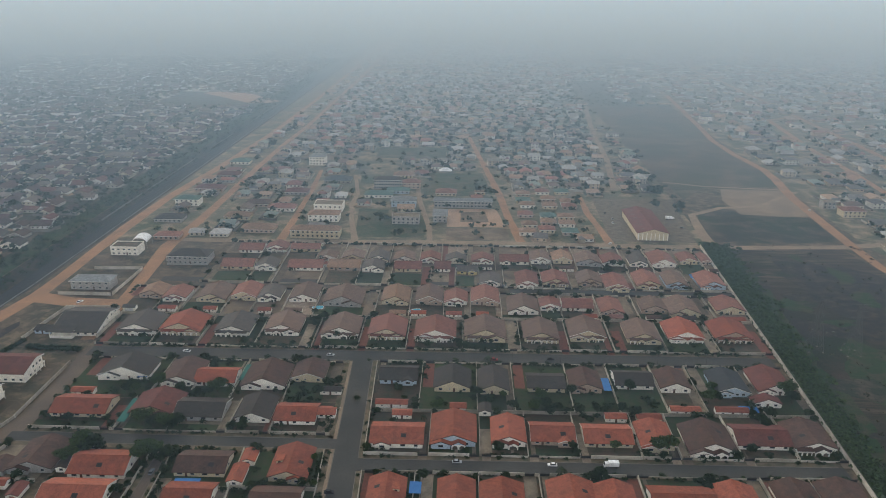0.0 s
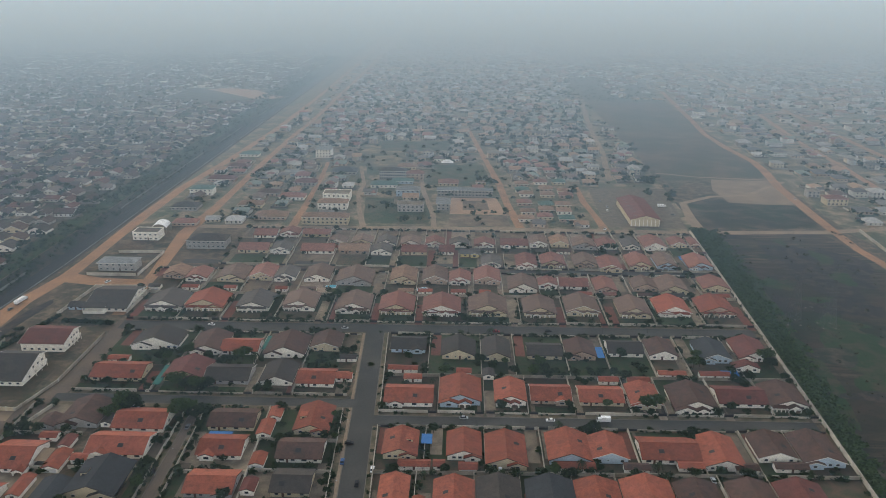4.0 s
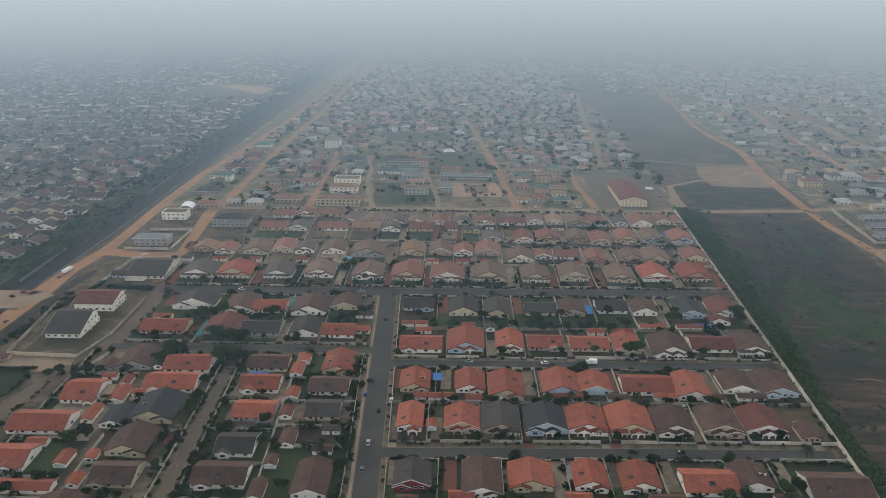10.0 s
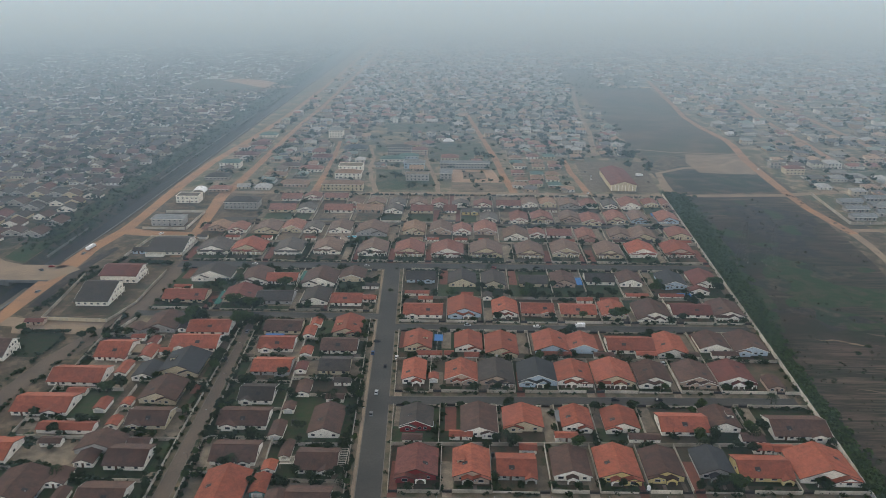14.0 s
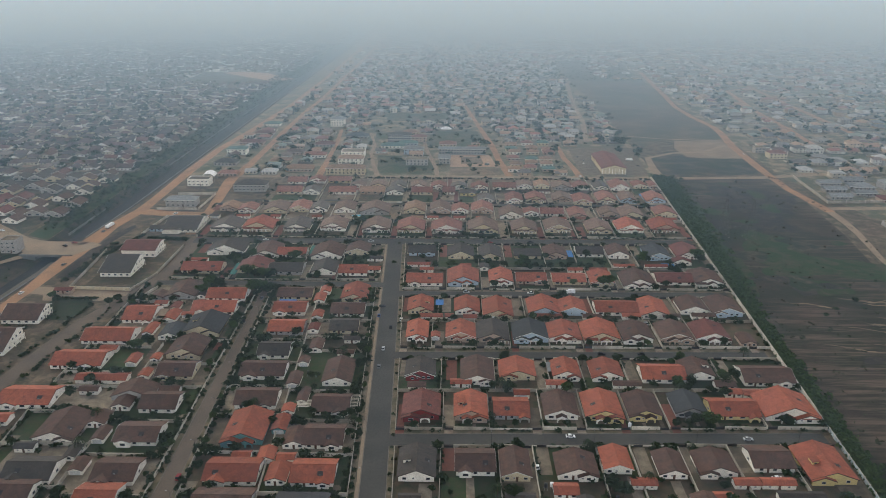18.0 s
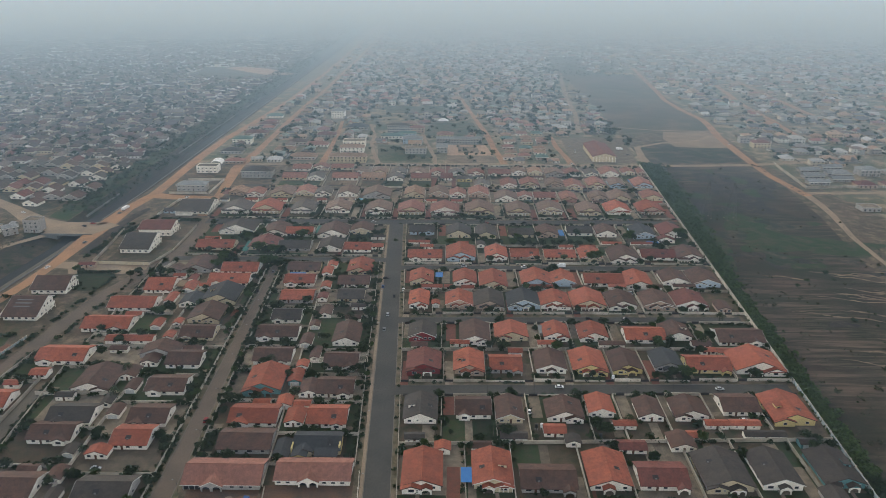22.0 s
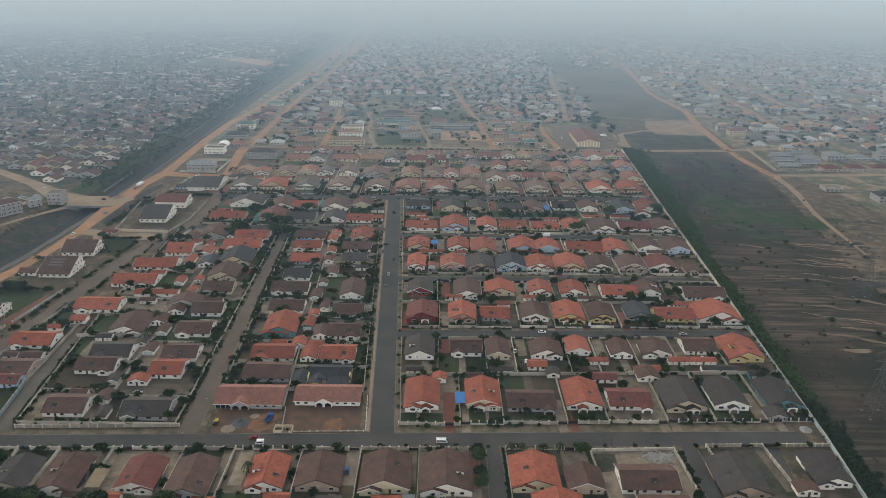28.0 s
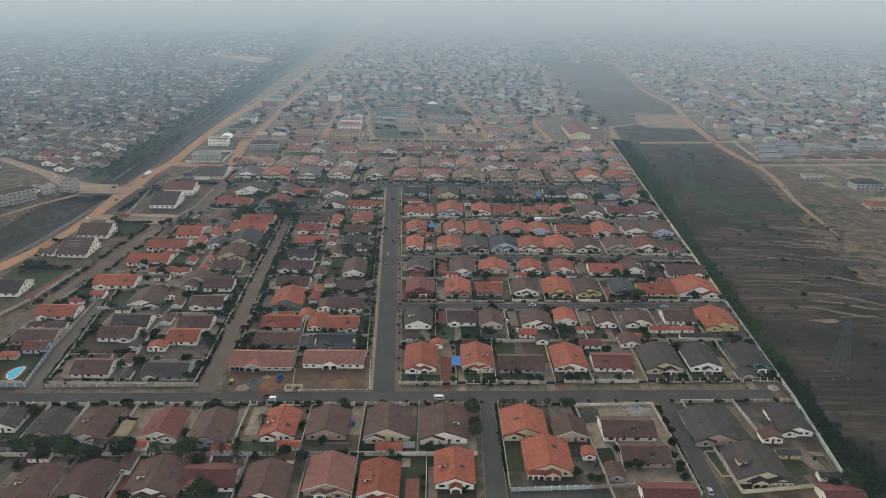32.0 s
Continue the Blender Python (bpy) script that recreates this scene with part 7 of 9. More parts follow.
villa(-224, 206.5, 22, 11, 5, 3.4, 8.2, "b", "white two-storey villa under a long brown roof")
low_villa = villa(-221.5, 168, 20, 15, 6, 3.2, 9.2, "b", "white two-storey villa under a long brown roof with pale roof sheets")
for i in range(3):
    part("roof_sheet", Shape().add([(-6.5, 6.2 + i * 2.6, 5.98 + i * 1.04), (3.5, 6.2 + i * 2.6, 5.98 + i * 1.04), (3.5, 7.1 + i * 2.6, 6.34 + i * 1.04), (-6.5, 7.1 + i * 2.6, 6.34 + i * 1.04)], [(0, 1, 2, 3)]), M_LINING, low_villa, "pale translucent roof sheet")
villa(-234, 103, 19, 10, 8, 3.2, 7.0, "d", "cream two-storey villa with a grey-brown roof beside the street")
annex(-240.5, 170, 11, 9, "Sbw", "outbuildings")
annex(-243, 150, 6, 5, "Sbc", "outbuildings")
panel_wall((-219, 258.5), (-178.2, 256.6), 2.2, WALL["c"], "panelled cream wall round a villa")
long_wall("villa_wall", (-219.2, 259), (-226, 330), 2.2, M_WALLY, "cream wall round a villa")
panel_wall((-178, 256.8), (-171.0, 285.2), 1.6, M_WALLY, "cream wall panels with pillars along the street")
long_wall("villa_wall", (-171.0, 285.4), (-171.4, 340), 2.0, M_WALLY, "cream wall along the street")
panel_wall((-168.8, 236.4), (-161.2, 262.5), 1.8, M_WWALL, "white wall panels with pillars along the street")
annex(-220, 251, 11, 5, "Smp", "outbuildings")
panel_wall((-221, 77), (-214.5, 97), 1.5, M_WALLY, "low cream wall with white pillars along the tarmac street", 2.8)
panel_wall((-213, 102), (-205.5, 146), 1.5, M_PALEW, "low pale wall with white pillars along the tarmac street", 2.8)
for i in range(120):
    q = PLOT_RNG.uniform(85, 240)
    s = PLOT_RNG.choice((-1, 1))
    BUSHES.append((-202.5 + 0.109 * (q - 81) + s * PLOT_RNG.uniform(6.5, 9), q, PLOT_RNG.uniform(0.7, 1.6)))
for i in range(60):
    q = PLOT_RNG.uniform(268, 345)
    BUSHES.append((-226 + PLOT_RNG.uniform(-5, 1.5), q, PLOT_RNG.uniform(0.7, 1.8)))
for i in range(46):
    BUSHES.append((PLOT_RNG.uniform(-250, -214), PLOT_RNG.choice((147, 148, 149, PLOT_RNG.uniform(122, 148), 200, 201, 170)), PLOT_RNG.uniform(0.8, 2.2)))
    BUSHES.append((PLOT_RNG.uniform(-222, -194), PLOT_RNG.choice((243, 242, 212 + PLOT_RNG.uniform(0, 12))), PLOT_RNG.uniform(0.8, 1.9)))
patch("lawn_villa", [(-222, 224), (-222, 243), (-196, 241), (-193, 232), (-199, 212), (-208, 212)], M_LAWN, "green lawn of a villa", 0.05)
# walled rows of new houses east of the scrub
for i in range(6):
    block(398 + i * 3.0 + (i % 2) * 26, 480 + i * 12, 20, 10, 1, "n", "s", "low grey row house with a sheet-metal roof", "house", False)
for i in range(5):
    block(440 + i * 27, 470 + i * 2, 18, 14, 1, "p", "m", "peach bungalow with a dark red hipped roof", "house")
    block(436 + i * 30, 512 + i * 3, 20, 15, 1 + i % 2, "n", "s", "grey house with a pale grey hipped roof", "house")
panel_wall((386, 560), (379, 469), 2.6, M_WALLY, "cream wall panels with pillars beside the laterite road", 6)
panel_wall((379, 468), (520, 474), 2.6, M_WALLY, "cream wall panels with pillars beside the laterite road", 6)
block(404, 395, 16, 13, 1, "n", "flat", "pale unfinished block house on bare ground", "house")
block(440, 360, 26, 16, 2, "n", "k", "grey unfinished two-storey house", "house", True, 6, gallery=True)
block(420, 300, 24, 14, 1, "p", "p", "low pink house behind a wall", "house")
block(404, 640, 20, 13, 2, "c", "p", "white two-storey house with a red roof", "house")
block(394, 668, 12, 9, 2, "n", "flat", "small white flat-roofed building", "house")
# street of shops beside the cutting
block(-347, 262, 30, 12, 3, "n", "d", "long grey three-storey apartment block with galleries", "building", True, 8, turn=51, gallery=True)
block(-324, 289, 34, 12, 3, "n", "b", "long pale grey three-storey apartment block with galleries", "building", True, 9, turn=51, gallery=True)
block(-296.5, 322.5, 12, 11, 3, "n", "flat", "grey three-storey corner block with a flat roof", "building")
block(-309, 316, 10, 9, 2, "n", "s", "grey two-storey shop with a sheet-metal roof", "building", turn=40)
for i in range(7):
    block(-340 + i * 5.2, 327 + i * 2.2 * (-1) ** i, 4.2, 4, 1, "npcwnpc"[i], "smsbsms"[i], "small market stall with a sheet-metal roof", "stall", False, 2, turn=-25)

# tan houses of the middle estate
TAN = random.Random(9)
for j in range(6):
    for i in range(3):
        bx, by = 100 + i * 20 + TAN.uniform(-4, 4) + (6 if j > 2 else 0), 574 + j * 24 + TAN.uniform(-7, 7)
        if bx < 155:
            block(bx, by, 13, 11, 1, "wcp"[(i + j) % 3], "ttptg"[(i * 2 + j) % 5], "small bungalow with a " + ("tan", "tan", "salmon", "tan", "green")[(i * 2 + j) % 5] + " hipped roof", "house")

pav = thing("pavilion", 25, 777, 0, "white canvas pavilion on posts", "pavilion")
part("canopy", Shape().add([(-7, 0, 3), (7, 0, 3), (7, 10, 3), (-7, 10, 3), (-2, 4, 6), (2, 4, 6), (2, 6, 6), (-2, 6, 6)], [(0, 1, 5, 4), (1, 2, 6, 5), (2, 3, 7, 6), (3, 0, 4, 7), (4, 5, 6, 7)]), M_TENT, pav)
for px, py in ((-6.8, .2), (6.8, .2), (6.8, 9.8), (-6.8, 9.8)):
    part("post", Shape().box(px - .1, px + .1, py - .1, py + .1, -0.1, 3.05), M_METAL, pav)

# bridge over the cutting
br = thing("bridge", -267, 333, 0, "concrete road bridge over the dark cutting", "bridge")
part("deck", Shape().box(-20, 20, -14, 16, -1.0, 0.06), M_SANDY, br)
part("beam", Shape().box(-20, 20, -14.4, -14, -1.2, 0.7), M_LINING, br)
part("abutment", Shape().box(-20, -8.5, -13.9, 15.9, -5.0, -1.0), M_LINING, br)
part("abutment", Shape().box(10, 20, -13.9, 15.9, -5.0, -1.0), M_LINING, br)


# slatted shades over drives
def slatted_shade(x, y, w, d, n, label):
    t = thing("pergola", x, y, 0, label, "pergola", "pergolas")
    for sx in (-1, 1):
        part("beam", Shape().box(sx * w / 2 - 0.1, sx * w / 2 + 0.1, -d / 2, d / 2, 2.2, 2.4), M_WWALL, t)
        for sy in (-1, 1):
            part("post", Shape().box(sx * w / 2 - 0.1, sx * w / 2 + 0.1, sy * (d / 2 - 0.2) - 0.1, sy * (d / 2 - 0.2) + 0.1, -0.1, 2.2), M_WWALL, t)
    for i in range(n):
        q = -d / 2 + (i + 0.5) * d / n
        part("slat", Shape().box(-w / 2 - 0.3, w / 2 + 0.3, q - 0.16, q + 0.16, 2.4, 2.5), M_WALLY if i % 3 else M_WWALL, t)


slatted_shade(-36, 120.4, 5.6, 7.0, 8, "white slatted pergola over a paved drive")
slatted_shade(-12.2, 122, 3.4, 15.0, 12, "white slatted pergola over a long drive")


# ---- vehicles ----
def car_meshes():
    side = [(-2.1, 0.35), (2.1, 0.35), (2.15, 0.75), (1.25, 0.88), (-1.9, 0.92), (-2.12, 0.8)]
    cab = [(-1.75, 0.9), (1.15, 0.87), (0.45, 1.42), (-1.15, 1.45)]
    b = Shape().profile(side, -0.85, 0.85).turned(False)
    c = Shape().profile(cab, -0.74, 0.74)
    top = Shape().profile([(-1.12, 1.43), (0.42, 1.40), (0.40, 1.49), (-1.08, 1.52)], -0.72, 0.72)
    wheel = Shape()
    n = 10
    wheel.profile([(0.33 * math.cos(2 * math.pi * i / n), 0.33 + 0.33 * math.sin(2 * math.pi * i / n)) for i in range(n)], -0.1, 0.1)
    rim = Shape().profile([(0.18 * math.cos(2 * math.pi * i / n), 0.33 + 0.18 * math.sin(2 * math.pi * i / n)) for i in range(n)], -0.11, 0.11)
    lamp = Shape().box(2.1, 2.17, -0.2, 0.2, 0.55, 0.72)
    return [s.mesh(k) for s, k in ((b, "body"), (c, "cabin"), (top, "roof"), (wheel, "wheel"), (rim, "rim"), (lamp, "headlight"))]


CAR = car_meshes()
PAINT = {k: material(k + "_car_paint", c, None, 0.5, 0.62) for k, c in (("white", (0.75, 0.75, 0.75)), ("silver", (0.42, 0.44, 0.46)), ("black", (0.02, 0.02, 0.025)), ("red", (0.25, 0.02, 0.025)), ("blue", (0.04, 0.09, 0.22)), ("grey", (0.16, 0.17, 0.18)))}
for k, m in ((1, M_GLASS), (3, M_TYRE), (4, M_METAL), (5, M_TENT)):
    CAR[k].materials.append(m)
PAINTED = {}
for k in PAINT:
    PAINTED[k] = (CAR[0].copy(), CAR[2].copy())
    for me in PAINTED[k]:
        me.materials.append(PAINT[k])


def wheels(t, xs, half, scale=1.0):
    for px in xs:
        for py in (-half, half):
            w = part("wheel", CAR[3], M_TYRE, t, at=pose(px, py, 0) @ Matrix.Scale(scale, 4))
            if t.location.y < 0:
                part("rim", CAR[4], M_METAL, w)


def car(x, y, turn, paint):
    t = thing("car", x, y, 0.07, f"{paint} saloon car parked or standing on the street", "car", "cars", turn)
    part("body", PAINTED[paint][0], PAINT[paint], t)
    part("cabin", CAR[1], M_GLASS, t)
    part("roof", PAINTED[paint][1], PAINT[paint], t)
    if y < 200:
        wheels(t, (-1.3, 1.3), 0.78)


def van(x, y, turn, paint="white", length=4.9, label="white minibus standing on the street"):
    t = thing("van", x, y, 0.07, label, "van", "", turn)
    h = length / 2
    part("body", Shape().profile([(-h, 0.4), (h, 0.4), (h + 0.05, 1.0), (h - 0.7, 2.0), (-h, 2.05)], -0.9, 0.9), PAINT[paint], t)
    part("side_glazing", Shape().profile([(-h + 0.3, 1.15), (h - 0.5, 1.15), (h - 0.9, 1.75), (-h + 0.3, 1.75)], -0.92, 0.92), M_GLASS, t)
    part("windscreen", Shape().add([(h - 0.02, -0.8, 1.1), (h - 0.02, 0.8, 1.1), (h - 0.62, 0.75, 1.95), (h - 0.62, -0.75, 1.95)], [(0, 1, 2, 3)]).moved(0.06, 0), M_GLASS, t)
    wheels(t, (-h + 0.9, h - 0.9), 0.84)


def truck(x, y, turn, length, label):
    t = thing("truck", x, y, 0.07, label, "truck", "", turn)
    h = length / 2
    part("cargo_box", Shape().box(-h, h - 1.9, -1.15, 1.15, 0.9, 3.0), M_TENT, t)
    part("cab", Shape().profile([(h - 1.8, 0.5), (h, 0.5), (h, 1.4), (h - 0.4, 2.3), (h - 1.8, 2.3)], -1.0, 1.0), PAINT["white"], t)
    part("windscreen", Shape().add([(h + 0.01, -0.85, 1.4), (h + 0.01, 0.85, 1.4), (h - 0.38, 0.8, 2.2), (h - 0.38, -0.8, 2.2)], [(0, 1, 2, 3)]).moved(0.03, 0), M_GLASS, t)
    part("chassis", Shape().box(-h, h - 0.2, -0.5, 0.5, 0.45, 0.9), M_DARKM, t)
    wheels(t, (-h + 1.2, h - 1.0), 0.9, 1.35)


car(44.2, 259.0, 0, "silver")
car(86.5, 258.5, 180, "white")
car(89.5, 98.5, 0, "white")
car(118, 176.5, 1, "black")
car(140, 177, 181, "black")
car(-79, 66, 94, "red")
car(-1.5, 207, 92, "black")
car(-3.5, 180, 92, "silver")
car(-4.0, 160, 92, "grey")
car(-10, 222, 92, "blue")
car(-9, 236, 5, "black")
car(4, 217, 92, "white")
car(-88, 246, 92, "grey")
car(-6.4, -27, 92, "blue")
car(64, 354, 0, "red")
car(96, 356, 0, "black")
car(-112, 356, 170, "white")
car(-29, 355, 0, "silver")
car(170, 98, 0, "silver")
car(140, 150, 92, "red")
car(172, 70.5, 0, "white")
car(72, 76, 92, "white")
car(-114, 30, 0, "silver")
car(139.2, -72, 84, "silver")
car(134, 54, 92, "blue")
car(166, 555.5, 60, "white")
car(372, 660, 75, "white")
car(120, 210, 92, "blue")
car(-247.5, 372, 82, "grey")
car(-262, 338, 150, "black")
car(-244, 300, 80, "grey")
car(-247, 250, 80, "white")
car(92, 152, 92, "black")
car(132, 73, 92, "blue")
car(26, 152, 92, "silver")
car(152, 215, 92, "silver")
car(39, 278, 92, "black")
car(-120, 262, 0, "silver")
car(-206, 420, 60, "white")
car(-258, 345, 20, "red")
car(-304, 352, 150, "grey")
car(-330, 372, 150, "white")
car(178, 610, 90, "white")
car(180, 622, 90, "silver")
car(176, 640, 90, "grey")
car(236, 600, 0, "grey")
van(32.5, -6.5, 0)
truck(112.5, 258.8, 180, 6.5, "white box truck standing on the street")
truck(-247.3, 384, 84, 11, "long white lorry on the laterite road")
truck(232, 625, 0, 8, "yellow-grey lorry in the hall's yard")
tipper = thing("tipper_truck", -46.2, 9.2, 0.0, "blue tipper truck standing on a building plot", "truck", "", 78)
part("tray", Shape().box(-2.9, 0.9, -1.1, -1.0, 0.9, 1.9).box(-2.9, 0.9, 1.0, 1.1, 0.9, 1.9).box(-2.9, -2.8, -1.0, 1.0, 0.9, 1.7).box(0.8, 0.9, -1.0, 1.0, 0.9, 2.1).box(-2.8, 0.8, -1.0, 1.0, 0.9, 1.0), PAINT["blue"], tipper)
part("cab", Shape().profile([(1.1, 0.5), (2.9, 0.5), (2.9, 1.4), (2.6, 2.4), (1.1, 2.4)], -1.0, 1.0), PAINT["blue"], tipper)
part("windscreen", Shape().profile([(2.86, 1.45), (2.95, 1.45), (2.66, 2.3), (2.58, 2.3)], -0.85, 0.85), M_GLASS, tipper)
part("chassis", Shape().box(-2.8, 2.6, -0.45, 0.45, 0.45, 0.9), M_DARKM, tipper)
wheels(tipper, (-1.7, 2.0), 0.85, 1.35)
van(-46.4, -9.0, 182, "white", 3.6, "small white pick-up standing on the street")
car(-49.6, -5.4, 181, "red")

# ---- street furniture ----
def street_lamp(x, y, turn):
    t = thing("street_lamp", x, y, 0, "slim grey street lamp on a tall pole", "street lamp", "street lamps", turn)
    part("pole", Shape().tube(0, 0, -0.2, 7.0, 0.09, 0.05, 6), M_DARKM, t)
    part("arm", Shape().bar((0, 0, 6.95), (1.2, 0, 7.3), 0.04), M_DARKM, t)
    part("lamp_head", Shape().box(1.0, 1.7, -0.12, 0.12, 7.25, 7.38), M_METAL, t)


for k in range(8):
    street_lamp(-170 + k * 46, edge("south", -170 + k * 46, 0) - 0.9, 90)
    street_lamp(30 + k * 23, edge("east_1", 30 + k * 23, 0) - 0.9, 90)
for k in range(7):
    street_lamp(xl(20 + k * 45) - 1.4, 20 + k * 45, 0)
    street_lamp(-73.6 - 0.043 * (15 + k * 34), 15 + k * 34, 180)
    street_lamp(20 + k * 27, edge("north", 20 + k * 27, 0) - 0.9, 90)


def pylon(x, y, h):
    t = thing("power_pylon", x, y, 0, "grey steel lattice power pylon standing in scrub", "pylon", "power pylons")
    s, n = Shape(), 7
    for i in range(n):
        z0, z1 = h * i / n * 0.92, h * (i + 1) / n * 0.92
        r0, r1 = 3.6 * (1 - i / n) + 0.5, 3.6 * (1 - (i + 1) / n) + 0.5
        c0 = [(-r0, -r0, z0), (r0, -r0, z0), (r0, r0, z0), (-r0, r0, z0)]
        c1 = [(-r1, -r1, z1), (r1, -r1, z1), (r1, r1, z1), (-r1, r1, z1)]
        for k in range(4):
            s.bar(c0[k], c1[k], 0.08)
            s.bar(c0[k], c1[(k + 1) % 4], 0.042)
            s.bar(c0[(k + 1) % 4], c1[k], 0.042)
            s.bar(c1[k], c1[(k + 1) % 4], 0.042)
    part("lattice_tower", s, M_PYLON, t)
    for z in (0.68, 0.8, 0.92):
        part("cross_arm", Shape().bar((-5.5, 0, h * z), (5.5, 0, h * z), 0.1).bar((-5.5, 0, h * z), (0, 0, h * (z + 0.05)), 0.06).bar((5.5, 0, h * z), (0, 0, h * (z + 0.05)), 0.05), M_PYLON, t)
    for fx in (-3.9, 3.9):
        for fy in (-3.9, 3.9):
            part("footing", Shape().box(fx - .5, fx + .5, fy - .5, fy + .5, -0.3, 0.4), M_KERB, t)


for px, py, ph in ((252, 376, 34), (272, 372, 34), (236, 19, 36), (300, 150, 36)):
    pylon(px, py, ph)

# ---- pools, tarpaulins, tanks, rubble ----
def pool(x, y, rx, ry, deck):
    t = thing("swimming_pool", x, y, 0, "blue swimming pool with a pale rim and paved deck", "pool")
    n = 24
    ring = [(math.cos(2 * math.pi * i / n) + 0.45 * math.sin(2 * math.pi * i / n) ** 2 - 0.2, math.sin(2 * math.pi * i / n)) for i in range(n)]
    part("deck", Shape().extrude([((rx + 2) * a, (ry + 1.6) * b) for a, b in ring], -0.1, 0.10), deck, t)
    part("rim", Shape().extrude([((rx + 0.35) * a, (ry + 0.35) * b) for a, b in ring], 0.05, 0.16), M_TENT, t)
    part("water", Shape().extrude([(rx * a, ry * b) for a, b in ring], 0.05, 0.19), M_WATER, t)


pool(-178.6, 13.6, 2.9, 6.0, M_BRICKP)
pool(-48, 420, 3.6, 2.4, M_CONC)
pool(16, 417, 3.4, 4.0, M_CONC)


def canopy(x, y, w, d, h, mat, label):
    t = thing("canopy", x, y, 0, label, "canopy")
    part("sheet", Shape().add([(-w / 2, -d / 2, h), (w / 2, -d / 2, h), (w / 2, d / 2, h + 0.5), (-w / 2, d / 2, h + 0.5), (-w / 2, -d / 2, h + 0.06), (w / 2, -d / 2, h + 0.06), (w / 2, d / 2, h + 0.56), (-w / 2, d / 2, h + 0.56)],
                              [(3, 2, 1, 0), (4, 5, 6, 7), (0, 1, 5, 4), (1, 2, 6, 5), (2, 3, 7, 6), (3, 0, 4, 7)]), mat, t)
    for px in (-w / 2 + 0.15, w / 2 - 0.15):
        for py in (-d / 2 + 0.15, d / 2 - 0.15):
            part("post", Shape().tube(px, py, -0.1, h + (0.5 if py > 0 else 0.0), 0.06, 0.06, 6), M_DARKM, t)


canopy(41.2, 26, 4.5, 9, 2.3, M_TARP, "blue tarpaulin canopy beside a house")
canopy(27, 238, 5, 7, 2.3, M_TARP, "blue sheet canopy beside a house")
canopy(78.5, 194, 3, 8, 2.3, M_GTARP, "teal shade canopy beside a house")
canopy(122, 326, 4, 12, 2.3, M_TARP, "blue tarpaulin canopy beside a house")
canopy(189, 305, 9, 5, 2.3, M_TARP, "blue sheet canopy behind a house")
canopy(212, 482, 5, 6, 2.3, M_TARP, "blue sheet canopy beside a house")
canopy(-124, 330, 5, 14, 2.3, M_TARP, "blue tarpaulin canopy beside a house")
canopy(-117.2, 291, 4, 20, 2.2, M_GTARP, "green shade net over a drive")
canopy(-70, 330, 4, 16, 2.2, M_GTARP, "green shade net over a drive")
canopy(-69.4, 237.6, 11, 4, 2.3, M_TARP, "blue tarpaulin canopy behind a house")
canopy(-104.5, -36, 6, 11, 2.4, material("yellowish_sheet", (0.22, 0.17, 0.105), None, 0.5), "yellowish carport roof on posts")
canopy(19.5, -46, 5, 4, 2.4, M_LINING, "pale canvas awning behind a house")
canopy(-142.3, 219, 5.5, 9, 2.5, M_SANDY, "flat tan roof on posts beside a house")
canopy(88, 158, 5, 9, 2.4, M_LINING, "grey sheet carport beside a house")


def tank(x, y, z, mat, label):
    t = thing("water_tank", x, y, z, label, "water tank", "water tanks")
    part("barrel", Shape().tube(0, 0, 1.2, 2.9, 0.75, 0.75, 12).tube(0, 0, 2.9, 3.2, 0.72, 0.3, 12), mat, t)
    for px, py in ((-.6, -.6), (.6, -.6), (.6, .6), (-.6, .6)):
        part("stand_leg", Shape().box(px - .06, px + .06, py - .06, py + .06, -0.05, 1.2), M_METAL, t)


for tx, ty, c in ((74, 62, 0), (76.5, 62.5, 1), (96.5, -58, 0), (30, 176, 0), (54, 127, 0), (118, 106, 1), (-96, 92, 0), (102, 55, 0), (-40, 150, 0), (190, -52, 0), (60, 217, 1), (-90, 210, 0), (150, 182, 0)):
    if (tx, ty) != (150, 182) and (tx, ty) != (30, 176):
        tank(tx, ty, 0.05, M_TENT if c else M_TANK, "white plastic water tank on a stand" if c else "black plastic water tank on a stand")


def heap(x, y, r, h, mat, label, seed):
    """A rough heap of rubble or sand: a dented cone with loose lumps round it."""
    rng, s = random.Random(seed), Shape()
    n, rings = 22, 6
    for j in range(rings + 1):
        q = 1 - j / rings
        s.v += [(x + r * q * math.cos(2 * math.pi * i / n) * rng.uniform(0.85, 1.15), y + r * q * math.sin(2 * math.pi * i / n) * rng.uniform(0.85, 1.15), -0.05 + h * (j / rings) * rng.uniform(0.65, 1.15)) for i in range(n)]
    s.f = [(j * n + i, j * n + (i + 1) % n, (j + 1) * n + (i + 1) % n, (j + 1) * n + i) for j in range(rings) for i in range(n)]
    me = s.mesh("mound")
    me.materials.append(mat)
    tagged(new("mound", me), label, "mound")


